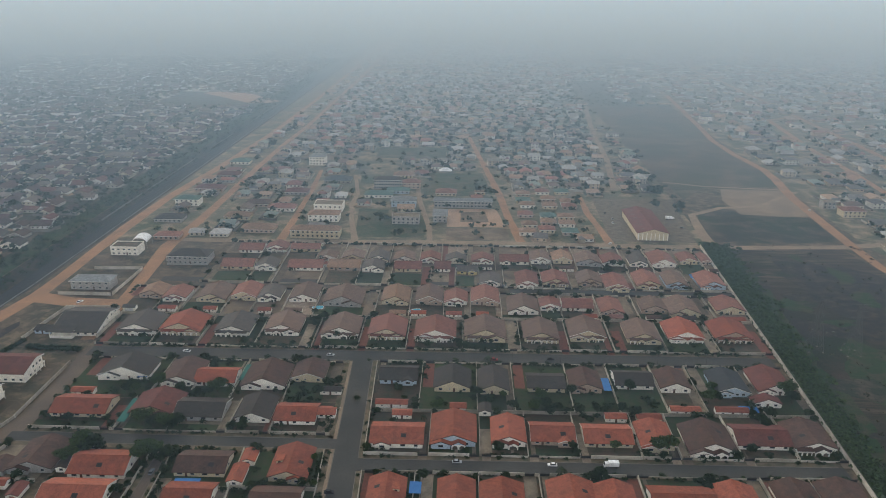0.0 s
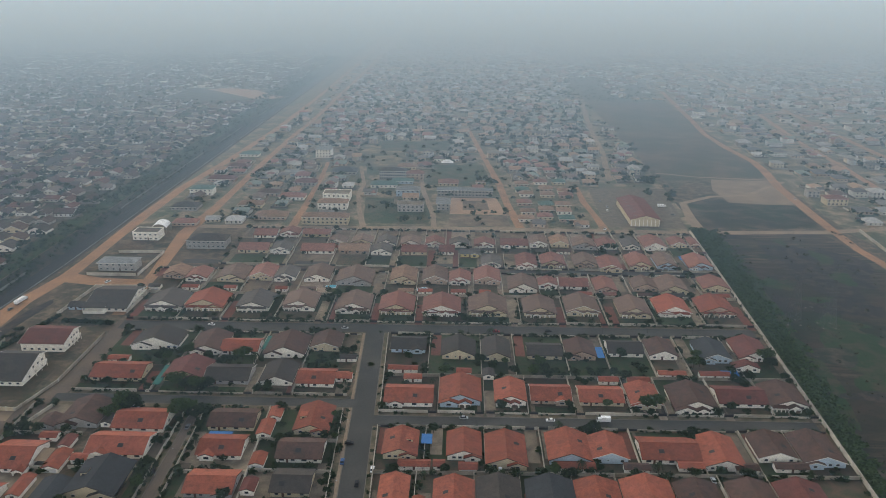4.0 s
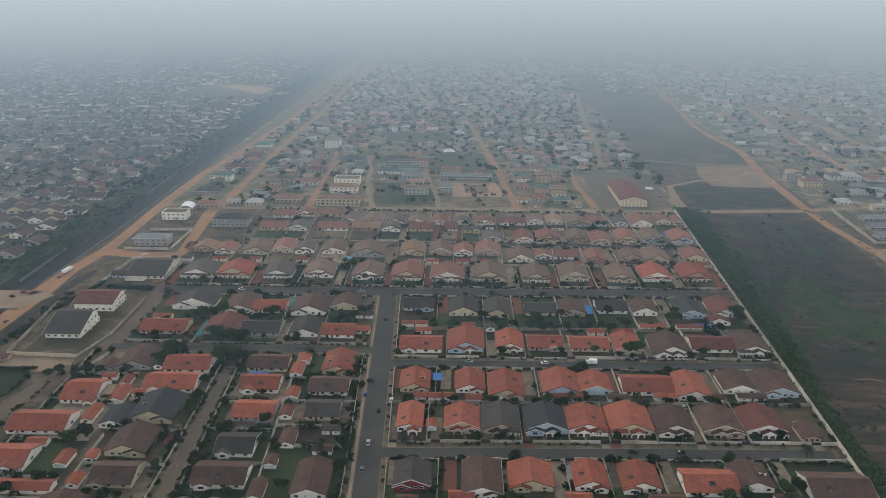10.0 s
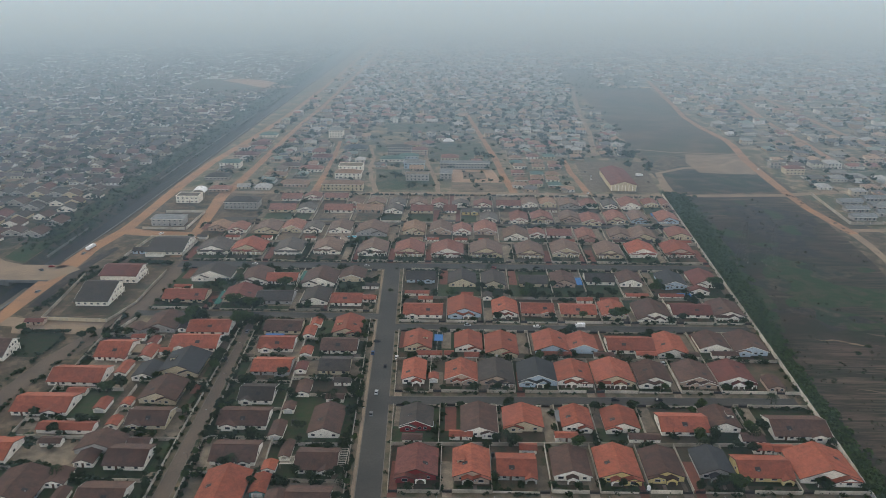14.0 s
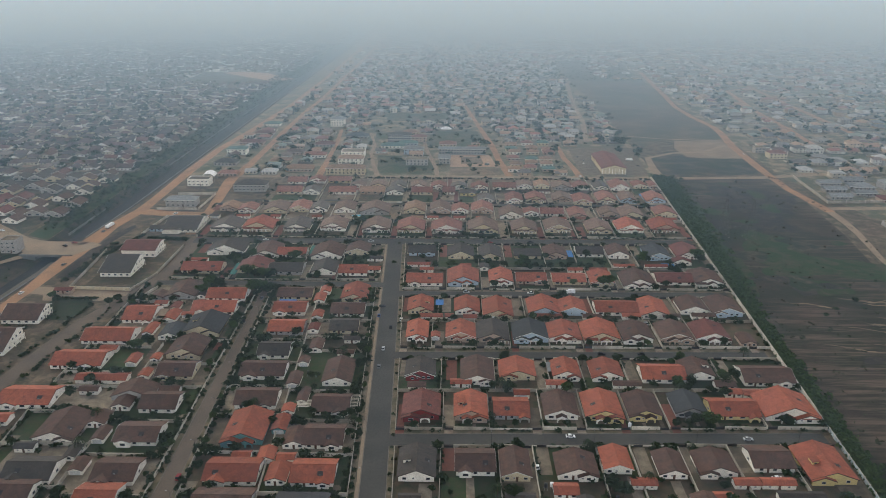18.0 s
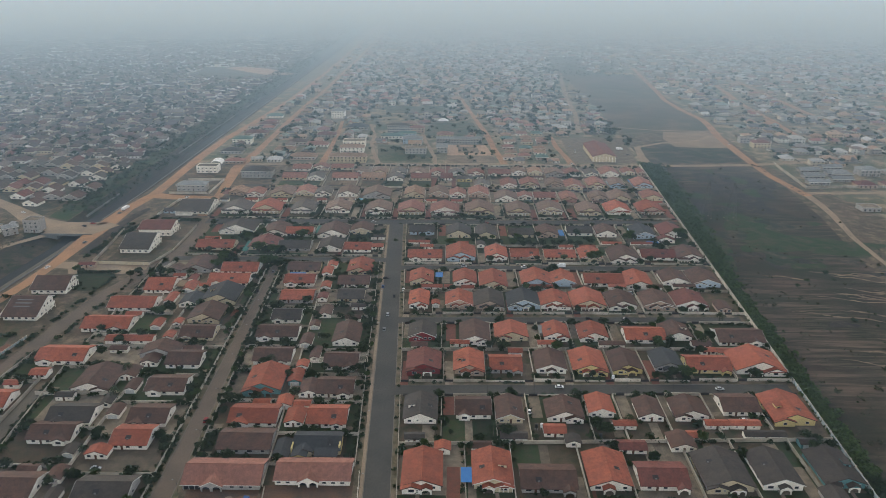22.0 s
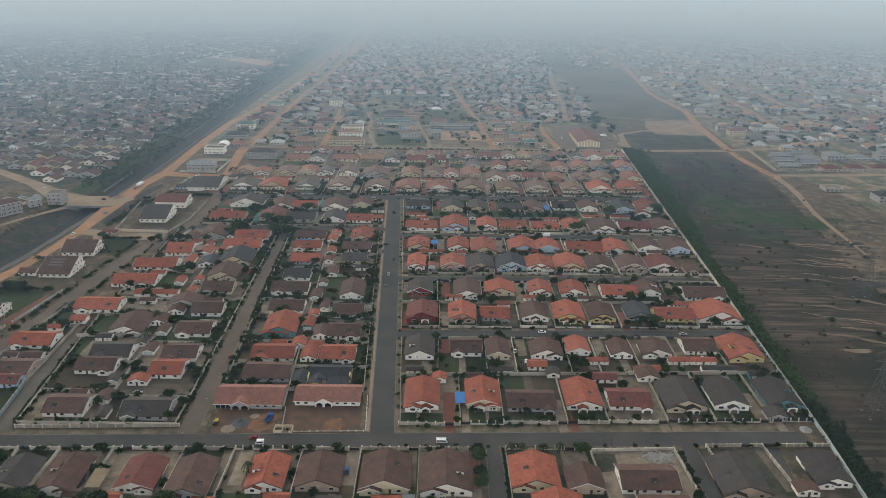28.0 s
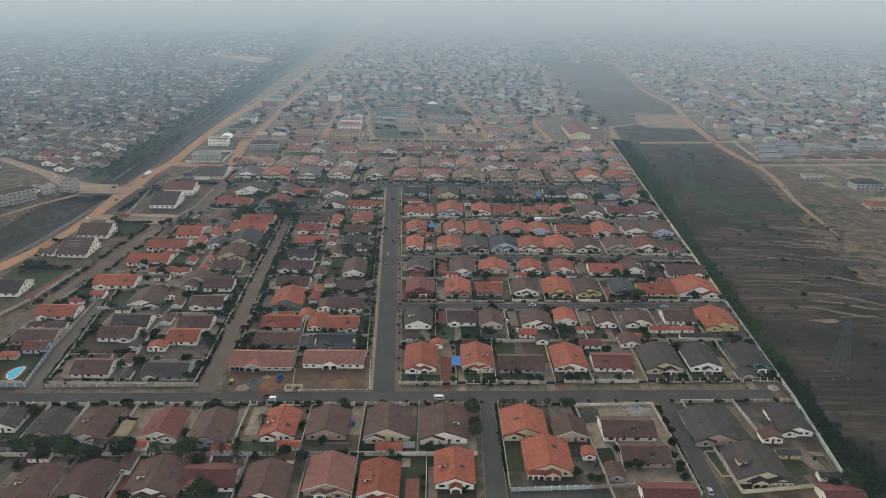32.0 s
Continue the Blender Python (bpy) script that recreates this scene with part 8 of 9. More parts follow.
M_GRAVEL = material("grey_gravel", (0.105, 0.105, 0.105), (0.07, 0.07, 0.068), 0.8, 0.95, 0.05, 3)
heap(-58.6, 6.6, 4.4, 2.0, M_GRAVEL, "grey gravel mound on a building plot", 1)
heap(-63.2, 1.8, 3.6, 0.9, M_SANDY, "pale sand mound on a building plot", 2)
heap(-53.5, 12.0, 2.6, 0.7, M_SANDY, "pale sand mound on a building plot", 9)
planks, PK = Shape(), random.Random(4)
for i in range(130):
    px, py, pa, pl, pz = PK.gauss(124.5, 3.2), PK.gauss(-15.6, 1.7), PK.uniform(0, 3.14), PK.uniform(0.8, 2.4), PK.uniform(0.05, 0.9)
    ca, sa = math.cos(pa), math.sin(pa)
    q = [(px + ca * u - sa * v, py + sa * u + ca * v) for u, v in ((-pl, -0.12), (pl, -0.12), (pl, 0.12), (-pl, 0.12))]
    tilt = PK.uniform(-0.3, 0.3)
    planks.add([(*q[0], pz - tilt), (*q[1], pz + tilt), (*q[2], pz + tilt), (*q[3], pz - tilt), (*q[0], pz - tilt + 0.06), (*q[1], pz + tilt + 0.06), (*q[2], pz + tilt + 0.06), (*q[3], pz - tilt + 0.06)],
               [(3, 2, 1, 0), (4, 5, 6, 7), (0, 1, 5, 4), (1, 2, 6, 5), (2, 3, 7, 6), (3, 0, 4, 7)])
stuff_pile = planks.mesh("timber_pile")
stuff_pile.materials.append(M_RUBBLE)
tagged(new("timber_pile", stuff_pile), "loose pile of pale broken timber and boards", "timber", "", "stuff")
heap(198, 6.5, 3.0, 2.0, M_RUBBLE, "mound of grey stones by the estate wall", 6)
for i in range(7):
    HR = random.Random(40 + i)
    heap(262 + HR.uniform(0, 32), 398 + HR.uniform(-6, 10), HR.uniform(0.8, 1.8), 0.25, M_TRASH, "low faded mound of rubbish on the scrub", 50 + i)
kiosk = thing("block_shelter", -38.2, 1.2, 0, "roofless cream block-wall shelter on a building plot", "structure")
part("wall_panel", Shape().box(-4.1, -0.4, -2.2, -2.0, -0.2, 1.5).box(-4.1, -3.9, -2.0, 2.2, -0.2, 1.6).box(3.9, 4.1, -2.0, 2.2, -0.2, 1.6).box(-3.9, 3.9, 2.0, 2.2, -0.2, 1.6).box(-0.4, -0.2, -2.2, 2.0, -0.2, 1.5).box(2.6, 4.1, -2.2, -2.0, -0.2, 1.2), WALL["c"], kiosk)
part("slab", Shape().box(-3.9, 3.9, -2.0, 2.0, -0.1, 0.15), M_CONC, kiosk)
part("drum", Shape().tube(1.6, 0.4, 0.1, 1.1, 0.5, 0.5, 12), M_TANK, kiosk, "blue-black plastic drum")
long_wall("plot_wall", (-39.2, 4.4), (-40.6, 19.0), 1.2, M_WALLY, "low grey block wall between two building plots")
panel_wall((-33.4, 0.1), (-2.4, 1.2), 0.35, M_WALLY, "low unfinished wall with short posts along a building plot", 3.4)
panel_wall((-1.6, 1.6), (-3.4, 30), 0.5, M_WALLY, "low unfinished wall with short posts along the main street", 3.4)
M_DUG = material("dug_orange_earth", (0.190, 0.098, 0.050), (0.105, 0.064, 0.040), 0.22, 0.95, 0.05, 1.0, stain=0.8)
for k, (x, y, rx, ry) in enumerate(((-49.5, 5.2, 6.0, 5.2), (-16.5, 6.5, 4.6, 5.0), (-46.5, 11.5, 5, 3.5))):
    blob_points = [(x + rx * math.cos(0.3 * i) * (1 + 0.16 * math.sin(2.1 * i + k)), y + ry * math.sin(0.3 * i) * (1 + 0.2 * math.sin(1.7 * i + 2 * k))) for i in range(21)]
    patch("dug_earth", blob_points, M_DUG, "freshly dug orange earth on a building plot", 0.075 + 0.004 * k)
digger = thing("dumper", -69.6, 5.6, 0.0, "small yellow site dumper on a building plot", "dumper", "", 80)
part("skip", Shape().profile([(0.4, 0.8), (1.9, 0.9), (2.1, 1.7), (0.2, 1.6)], -0.8, 0.8), material("machine_yellow", (0.45, 0.32, 0.05), None, 1, 0.6), digger)
part("engine_cover", Shape().box(-1.7, 0.1, -0.6, 0.6, 0.5, 1.2), M_DARKM, digger)
part("roll_bar", Shape().box(-0.9, -0.8, -0.6, -0.5, 1.2, 2.3).box(-0.9, -0.8, 0.5, 0.6, 1.2, 2.3).box(-0.9, -0.8, -0.5, 0.5, 2.2, 2.3), M_METAL, digger)
part("seat", Shape().box(-0.7, -0.2, -0.3, 0.3, 1.2, 1.4), M_TYRE, digger)
wheels(digger, (-1.1, 1.2), 0.75, 1.2)

# ---- street and garden trees ----
TR = random.Random(21)
for k in range(30):
    x = -172 + k * 12.5 + TR.uniform(-3, 3)
    tree(x, edge("south", x, 0) - 1.4 + TR.uniform(-0.3, 0.3), 3, TR.uniform(0.45, 0.62), "street trees")
for k in range(28):
    x = -150 + k * 13 + TR.uniform(-4, 4)
    tree(x, edge("north", x, 1) + 1.6 + TR.uniform(-0.6, 0.8), TR.choice((0, 3, 6, 1, 3)), TR.uniform(0.5, 0.8), "street trees")
    shrub(x + 4, edge("north", x, 1) + 2.0, 1.4)
    if k % 2:
        tree(x, edge("north", x, 0) - 1.4, TR.choice((0, 3, 1)), TR.uniform(0.5, 0.75), "street trees")
for k in range(34):
    y = 12 + k * 9.5 + TR.uniform(-2, 2)
    if TR.random() < 0.75 and y > 36:
        tree(xl(y) - TR.uniform(3, 6.5), y, TR.choice((0, 3, 3, 1, 5, 6)), TR.uniform(0.45, 0.75))
    if TR.random() < 0.5:
        shrub(xr(y) + TR.uniform(1, 2), y, 0.9)
for k in range(44):
    y = 8 + k * 5.9 + TR.uniform(-2, 2)
    if y > 36:
        tree(W1E(y) + TR.uniform(2.6, 6.5), y, TR.choice((0, 3, 3, 1, 5, 6)), TR.uniform(0.4, 0.85))
    if TR.random() < 0.6:
        tree(W1W(y) - TR.uniform(2.2, 5.5), y, TR.choice((0, 3, 3, 1, 5, 6)), TR.uniform(0.4, 0.75))
# large trees seen clearly
for x, y, k, q in ((-126, 260.5, 4, 1.1), (-121, 262, 2, 1.1), (-96, 254, 4, 1.15), (-91, 258, 2, 1.1), (-86.5, 253.5, 2, 0.9), (-97, 232, 2, 0.8), (-106, 281.5, 4, 1.0), (-101, 280, 2, 1.1), (-95.5, 281, 4, 1.0),
                   (-127, 310.5, 2, 0.9), (-122, 309.5, 4, 0.8), (-100, 314, 2, 0.9), (-112, 318, 4, 0.9), (-81, 322, 3, 1.0), (-93.5, 201, 4, 0.9), (-94.5, 214, 2, 0.9), (-94.5, 207, 6, 1.1), (-144, 284, 3, 1.0)):
    tree(x, y, k, q)
for x, y, k, q in ((86.4, 312.9, 4, 0.90), (33.8, 301.8, 4, 0.80), (135.9, 271.9, 4, 0.95), (103.0, 319.3, 2, 0.90), (176.4, 325.9, 4, 0.80), (215.0, 315.9, 2, 1.00), (71.6, 303.2, 2, 0.90), (54.3, 315.5, 2, 0.70), (116.5, 301.3, 2, 0.70), (157.2, 306.3, 2, 0.60), (13.2, 316.9, 2, 0.70), (192.1, 291.9, 1, 0.80), (133.7, 326.3, 2, 0.80)):
    tree(x, y, k, q)
GT = random.Random(61)
for k in range(40):
    GARDEN.append((GT.uniform(16, 216), GT.uniform(298.8, 316), GT.uniform(1.4, 3.2)))
for k in range(24):
    GARDEN.append((GT.uniform(-150, 0), GT.choice((GT.uniform(399, 409), GT.uniform(304, 310), 348.5)), GT.uniform(1.2, 2.9)))
for k in range(34):
    GARDEN.append((GT.uniform(-160, -14), GT.choice((263.2, 276.2, 362.6, 364.0)), GT.uniform(0.8, 1.5)))
tree(105, 58, 2, 1.05)
tree(101, 62, 1, 0.9)
tree(156, 108, 4, 0.95)
tree(150, 110, 2, 0.9)
tree(150, 142, 4, 0.85)
tree(158, 146, 2, 0.9)
tree(176, 150, 4, 0.9)
tree(182, 152, 2, 1.0)
tree(176, 146, 6, 1.2)
tree(60, 139, 6, 1.2)
tree(64, 136, 2, 0.8)
tree(56, 139, 1, 0.8)
tree(54, 57, 6, 1.2)
tree(140, 272, 4, 1.0)
tree(132, 300, 2, 0.9)
tree(126, 304, 2, 0.8)
tree(172, 314, 4, 1.0)
tree(176, 316, 2, 0.9)
tree(82, 302, 4, 0.8)
tree(88, 304, 2, 1.0)
tree(94, 303, 2, 0.8)
tree(214, 332, 4, 1.0)
tree(-24, 320, 2, 1.0)
tree(-19, 322, 1, 1.0)
tree(-28, 312, 2, 0.9)
tree(-80, 312, 4, 1.0)
tree(-88, 308, 2, 1.0)
tree(-72, 310, 6, 1.2)
tree(-95, 280, 4, 1.0)
tree(-90, 282, 2, 1.1)
tree(-100, 283, 2, 0.9)
tree(-124, 312, 2, 1.0)
tree(-40, 398, 4, 1.1)
tree(-34, 402, 2, 1.1)
tree(-47, 396, 2, 1.0)
tree(-60, 402, 4, 0.9)
tree(-80, 392, 2, 0.9)
tree(-108, 388, 2, 0.9)
tree(-92, 258, 4, 1.0)
tree(-84, 256, 2, 1.0)
tree(-128, 252, 4, 1.1)
tree(-122, 258, 2, 1.0)
tree(-178, 238, 2, 1.0)
tree(-182, 234, 1, 0.9)
tree(-222, 242, 4, 0.8)
tree(-236, 148, 4, 1.0)
tree(-232, 150, 2, 1.0)
tree(-240, 147, 1, 0.9)
tree(-226, 146, 2, 0.7)
tree(-216, 236, 2, 0.7)
tree(-132, 108, 6, 1.3)
tree(-129, 84, 6, 1.2)
tree(-141, 176, 4, 1.0)
tree(-136, 180, 2, 1.0)
tree(-150, 140, 2, 0.9)
tree(-46, -30, 6, 1.1)
tree(-130, -56, 2, 1.0)
tree(-116, -54, 4, 0.9)
tree(-110, -56, 2, 1.0)
tree(-104, -48, 6, 1.2)
tree(-132, -46, 4, 0.8)
tree(-126, -45, 2, 0.8)
tree(-50, -66, 6, 1.2)
tree(-66, -58, 2, 0.9)
tree(-60, -78, 4, 1.1)
tree(-146, -64, 4, 0.9)
tree(-140, -52, 4, 1.2)
tree(-123, -53, 4, 1.1)
tree(-97, -52, 2, 1.2)
tree(-84, -54, 6, 1.3)
tree(-73, -53, 4, 1.0)
tree(-38, -54, 6, 1.2)
tree(-32, -52, 2, 1.0)
tree(-154, -56, 4, 1.2)
tree(-8, -54, 2, 0.9)
tree(12, -53, 6, 1.0)
tree(47.6, -15, 2, 0.8)
tree(47.8, -21, 4, 0.75)
tree(48, -29, 2, 0.85)
tree(48, -38, 4, 0.75)
tree(62, -14, 6, 1.1)
tree(67, -13, 6, 1.1)
tree(76, -13, 6, 1.0)
tree(83, -13, 6, 1.0)
tree(92, -14, 4, 0.8)
tree(110, -55, 2, 0.7)
tree(114, -57, 1, 0.8)
tree(88, -63, 2, 0.7)
tree(133, -42, 3, 1.0)
tree(130, -52, 1, 0.8)
tree(131, -60, 0, 0.8)
tree(-63, 122, 2, 0.8)
tree(-60, 120, 6, 1.1)
tree(-25, 172, 6, 1.0)
tree(-22, 166, 2, 0.8)
tree(-55, 196, 1, 0.9)
tree(196, 176, 6, 1.0)
tree(190, 200, 2, 0.8)
tree(36, 216, 2, 0.7)
tree(150, 242, 2, 0.7)
tree(20, 372, 6, 1.0)
tree(-8, 560, 4, 1.3)
tree(-30, 640, 4, 1.3)
tree(-24, 600, 4, 1.2)
tree(232, 700, 4, 1.6)
tree(240, 704, 4, 1.5)
tree(246, 650, 4, 1.3)
tree(226, 660, 4, 1.3)
tree(244, 640, 2, 1.3)
tree(150, 488, 4, 1.1)
tree(158, 510, 4, 1.0)
tree(164, 508, 2, 1.0)
tree(70, 690, 4, 1.6)
tree(60, 700, 4, 1.4)
tree(-206, 612, 4, 1.1)
tree(-170, 700, 4, 1.2)
tree(150, 660, 5, 1.4)
tree(154, 664, 5, 1.4)
tree(146, 640, 5, 1.3)
tree(156, 680, 5, 1.3)


# ---- countless things: scrub, far houses, far trees ----
def stuff(name, v, f, mat, label):
    me = bpy.data.meshes.new(name)
    me.vertices.add(len(v))
    me.vertices.foreach_set("co", np.asarray(v, np.float32).ravel())
    sizes = [len(q) for q in f]
    me.loops.add(sum(sizes))
    me.loops.foreach_set("vertex_index", np.concatenate([np.asarray(q) for q in f]) if len(f) else [])
    me.polygons.add(len(f))
    me.polygons.foreach_set("loop_start", np.r_[0, np.cumsum(sizes)[:-1]])
    me.update(calc_edges=True)
    me.materials.append(mat)
    return tagged(new(name, me), label, "", "", "stuff")


def clumps(name, centres, radii, blades, size, mat, label, seed):
    rng = np.random.default_rng(seed)
    c, r = np.repeat(np.asarray(centres, float), blades, 0), np.repeat(np.asarray(radii, float), blades)[:, None]
    n = len(c)
    d = rng.normal(size=(n, 3))
    d /= np.linalg.norm(d, axis=1, keepdims=True)
    d[:, 2] = np.abs(d[:, 2]) * 0.8
    p = c + d * r * (0.25 + 0.8 * rng.random((n, 1)))
    a = rng.normal(size=(n, 3))
    a[:, 2] *= 0.5
    a /= np.linalg.norm(a, axis=1, keepdims=True)
    b = np.cross(a, rng.normal(size=(n, 3)))
    b /= np.linalg.norm(b, axis=1, keepdims=True)
    s = size * r * (0.6 + 0.7 * rng.random((n, 1)))
    v = np.stack([p - a * s, p + b * s * 0.6, p + a * s, p - b * s * 0.6], 1).reshape(-1, 3)
    return stuff(name, v, np.arange(4 * n).reshape(-1, 4), mat, label)


SR = np.random.default_rng(3)
# dense bushes along the outside of the estate wall
n = 5200
y = SR.uniform(-110, 560, n)
x = np.where(y > 0, 203.5 + 0.062 * y, 203.5 + 0.1 * y) + 0.6 + np.abs(SR.normal(0, 1, n)) * (2.6 + np.maximum(0, y - 190) * 0.022 + np.maximum(0, -y - 20) * 0.12) + SR.random(n) * 3.5
r = SR.uniform(1.1, 3.0, n)
for near, blades, size, leaf in ((True, 60, 0.24, M_LEAF), (False, 40, 0.34, M_LEAF2)):
    pick = (y < 30) == near
    clumps("hedge_bushes", np.stack([x, y, np.zeros(n) + 0.2], 1)[pick], r[pick], blades, size, leaf, "dense green bushes along the estate wall", 1)
n = 1700
y = SR.uniform(-120, 560, n)
x = 218 + 0.06 * y + SR.random(n) ** 1.4 * 125
clumps("scrub", np.stack([x, y, np.zeros(n)], 1), SR.uniform(0.25, 0.8, n) + 2.0 * SR.random(n) ** 9, 12, 0.5, M_DRYLEAF, "low scattered scrub on dry ground", 2)
n = 1300
y = SR.uniform(60, 1600, n)
y = np.where((y > 305) & (y < 372), y + 75, y)
k = SR.random(n)
rim = np.array([brink(q)[:2] for q in y])
x = np.where(k < 0.55, rim[:, 0] - SR.random(n) * np.where(y > 350, 17, 6), rim[:, 0] + SR.random(n) * (rim[:, 1] - rim[:, 0]) * np.where(y > 350, 0.8, 0.9))
z = np.where(x > rim[:, 0], -5 * (x - rim[:, 0]) / (rim[:, 1] - rim[:, 0]), 0)
clumps("bank_bushes", np.stack([x, y, z], 1), np.where(y > 350, SR.uniform(0.8, 2.6, n), SR.uniform(0.4, 1.3, n)), 22, 0.42, M_LEAF, "dark bushes along the cutting", 3)
# garden bushes and hedges of the estate
MR = random.Random(77)
BUSHES += [(q[0] + MR.uniform(-0.9, 0.9), q[1] + MR.uniform(-0.9, 0.9), q[2] * MR.uniform(0.7, 1.1)) for q in BUSHES if MR.random() < 0.35]
GARDEN = [q for q in GARDEN if MR.random() < 0.62]
GARDEN += [(q[0] + MR.uniform(-1.9, 1.9), q[1] + MR.uniform(-1.9, 1.9), q[2] * MR.uniform(0.7, 1.15)) for q in GARDEN if MR.random() < 0.25]
BUSHES = [q for q in BUSHES if not any(abs(q[0] - h[0]) < h[2] / 2 + 0.2 and h[1] - 0.2 < q[1] < h[1] + h[3] + 0.2 for h in HOUSES)]
bb = np.array(BUSHES)
clumps("garden_bushes", np.stack([bb[:, 0], bb[:, 1], 0.15 + 0.2 * bb[:, 2]], 1), bb[:, 2] * 1.1, 28, 0.44, M_LEAF, "dark green garden bushes and hedges in the plots", 11)


GARDEN = [q for q in GARDEN if not any(abs(q[0] - h[0]) < h[2] / 2 + 0.4 and h[1] - 0.4 < q[1] < h[1] + h[3] + 0.4 for h in HOUSES + ANNEXES)]
gg = np.array(GARDEN)
lob = np.concatenate([np.stack([gg[:, 0] + gg[:, 2] * dx, gg[:, 1] + gg[:, 2] * dy, gg[:, 2] * dz], 1) for dx, dy, dz in ((0, 0, 1.35), (0.45, 0.2, 1.0), (-0.4, 0.3, 0.95), (0.05, -0.5, 0.9))])
clumps("garden_trees", lob, np.tile(gg[:, 2] * 0.70, 4), 34, 0.38, M_LEAF, "leafy dark green trees in the house gardens", 12)


def blob(name, x, y, rx, ry, mat, label, z, seed):
    """A patch of ground with a ragged outline."""
    rng, n = random.Random(seed), 40
    w = [rng.uniform(0.75, 1.2) for i in range(n)]
    w = [(w[i - 1] + w[i] * 2 + w[(i + 1) % n]) / 4 * (1 + 0.18 * math.sin(3 * i / n * 6.283 + seed)) for i in range(n)]
    patch(name, [(x + rx * w[i] * math.cos(6.283 * i / n), y + ry * w[i] * math.sin(6.283 * i / n)) for i in range(n)], mat, label, z)


for k, (x, y, rx, ry) in enumerate(((246, 470, 14, 90), (238, 320, 10, 60), (300, 312, 52, 20), (280, 350, 22, 26), (330, 300, 20, 16))):
    blob("scrub_green", x, y, rx, ry, M_FIELDG, "green scrub beside the estate wall", 0.02 + 0.003 * k, k)
for k, (x, y, rx, ry) in enumerate(((312, 470, 34, 62), (318, 176, 20, 8), (269, 173, 9, 4), (300, 400, 24, 14), (340, 250, 18, 8), (330, 110, 30, 12))):
    blob("burnt_patch", x, y, rx, ry, M_FIELDB, "dark burnt ground", 0.042 + 0.003 * k, 20 + k)
PB = random.Random(44)
for k in range(26):
    x, y = PB.uniform(252, 338), PB.uniform(262, 540)
    blob("scrub_patch", x, y, PB.uniform(4, 15), PB.uniform(4, 16), (M_FIELDG, M_BURNT, M_FIELDB)[k % 3], ("green weeds", "dry grass", "burnt grass")[k % 3] + " patch in the scrub", 0.048 + 0.001 * k, 100 + k)
blob("laterite_patch", 262, 82, 9, 2.4, M_FIELDT, "bare orange soil in the scrub", 0.07, 31)
blob("laterite_patch", 332, 203, 12, 7, M_FIELDT, "bare orange soil in the scrub", 0.07, 32)
SB = random.Random(8)
for k in range(32):
    x0, ln, th = SB.uniform(246, 345), SB.uniform(16, 70), SB.uniform(0.7, 2.6)
    y0, fall = SB.uniform(100, 262), -SB.uniform(0.22, 0.5)
    m = 22
    wig = [SB.uniform(-0.5, 0.5) + 1.2 * math.sin(0.5 * i + k) for i in range(m + 1)]
    top = [(x0 + ln * i / m, y0 + th * SB.uniform(0.1, 1.3) * math.sin(math.pi * (i + 0.3) / (m + 0.6)) + fall * ln * i / m + wig[i]) for i in range(m + 1)]
    bot = [(x0 + ln * i / m, y0 - th * SB.uniform(0.1, 1.1) * math.sin(math.pi * (i + 0.3) / (m + 0.6)) - 0.1 + fall * ln * i / m + wig[i]) for i in range(m + 1)]
    patch("bare_strip", bot + top[::-1], M_FIELDT, "bare strip of graded soil in the scrub", 0.075 + 0.001 * k)
BR = np.random.default_rng(15)
n = 70
x = 225 + BR.random(n) ** 0.9 * 140
y = BR.uniform(-60, 300, n)
clumps("scrub_bushes", np.stack([x, y, np.full(n, 0.5)], 1), 0.8 + 1.9 * BR.random(n) ** 3, 70, 0.34, M_LEAF, "dark single bushes on the dry ground", 5)


def assorted(name, colours, scale=0.3, stain=0.5, rough=0.85):
    """One of several colours for each separate piece, weathered by noise."""
    m = material(name, (1, 1, 1), (0.72, 0.72, 0.72), scale, rough, 0, scale * 4, 0.18, True, stain=stain)
    n, ln = m.node_tree.nodes, m.node_tree.links
    ramp = n.new("ShaderNodeValToRGB")
    ramp.color_ramp.interpolation = "CONSTANT"
    el = ramp.color_ramp.elements
    while len(el) < len(colours):
        el.new(0.5)
    for k, c in enumerate(colours):
        el[k].position, el[k].color = k / len(colours), (*c, 1)
    shift = n.new("ShaderNodeMath")
    shift.operation = "MULTIPLY"
    shift.inputs[1].default_value = 7.31
    wrap = n.new("ShaderNodeMath")
    wrap.operation = "FRACT"
    ln.new(n["Geometry"].outputs["Random Per Island"], shift.inputs[0])
    ln.new(shift.outputs[0], wrap.inputs[0])
    ln.new(wrap.outputs[0], ramp.inputs[0])
    p = n["Principled BSDF"]
    mul = n.new("ShaderNodeMix")
    mul.data_type, mul.blend_type = "RGBA", "MULTIPLY"
    mul.inputs[0].default_value = 1.0
    ln.new(p.inputs["Base Color"].links[0].from_socket, mul.inputs[6])
    ln.new(ramp.outputs[0], mul.inputs[7])
    ln.new(mul.outputs[2], p.inputs["Base Color"])
    return m


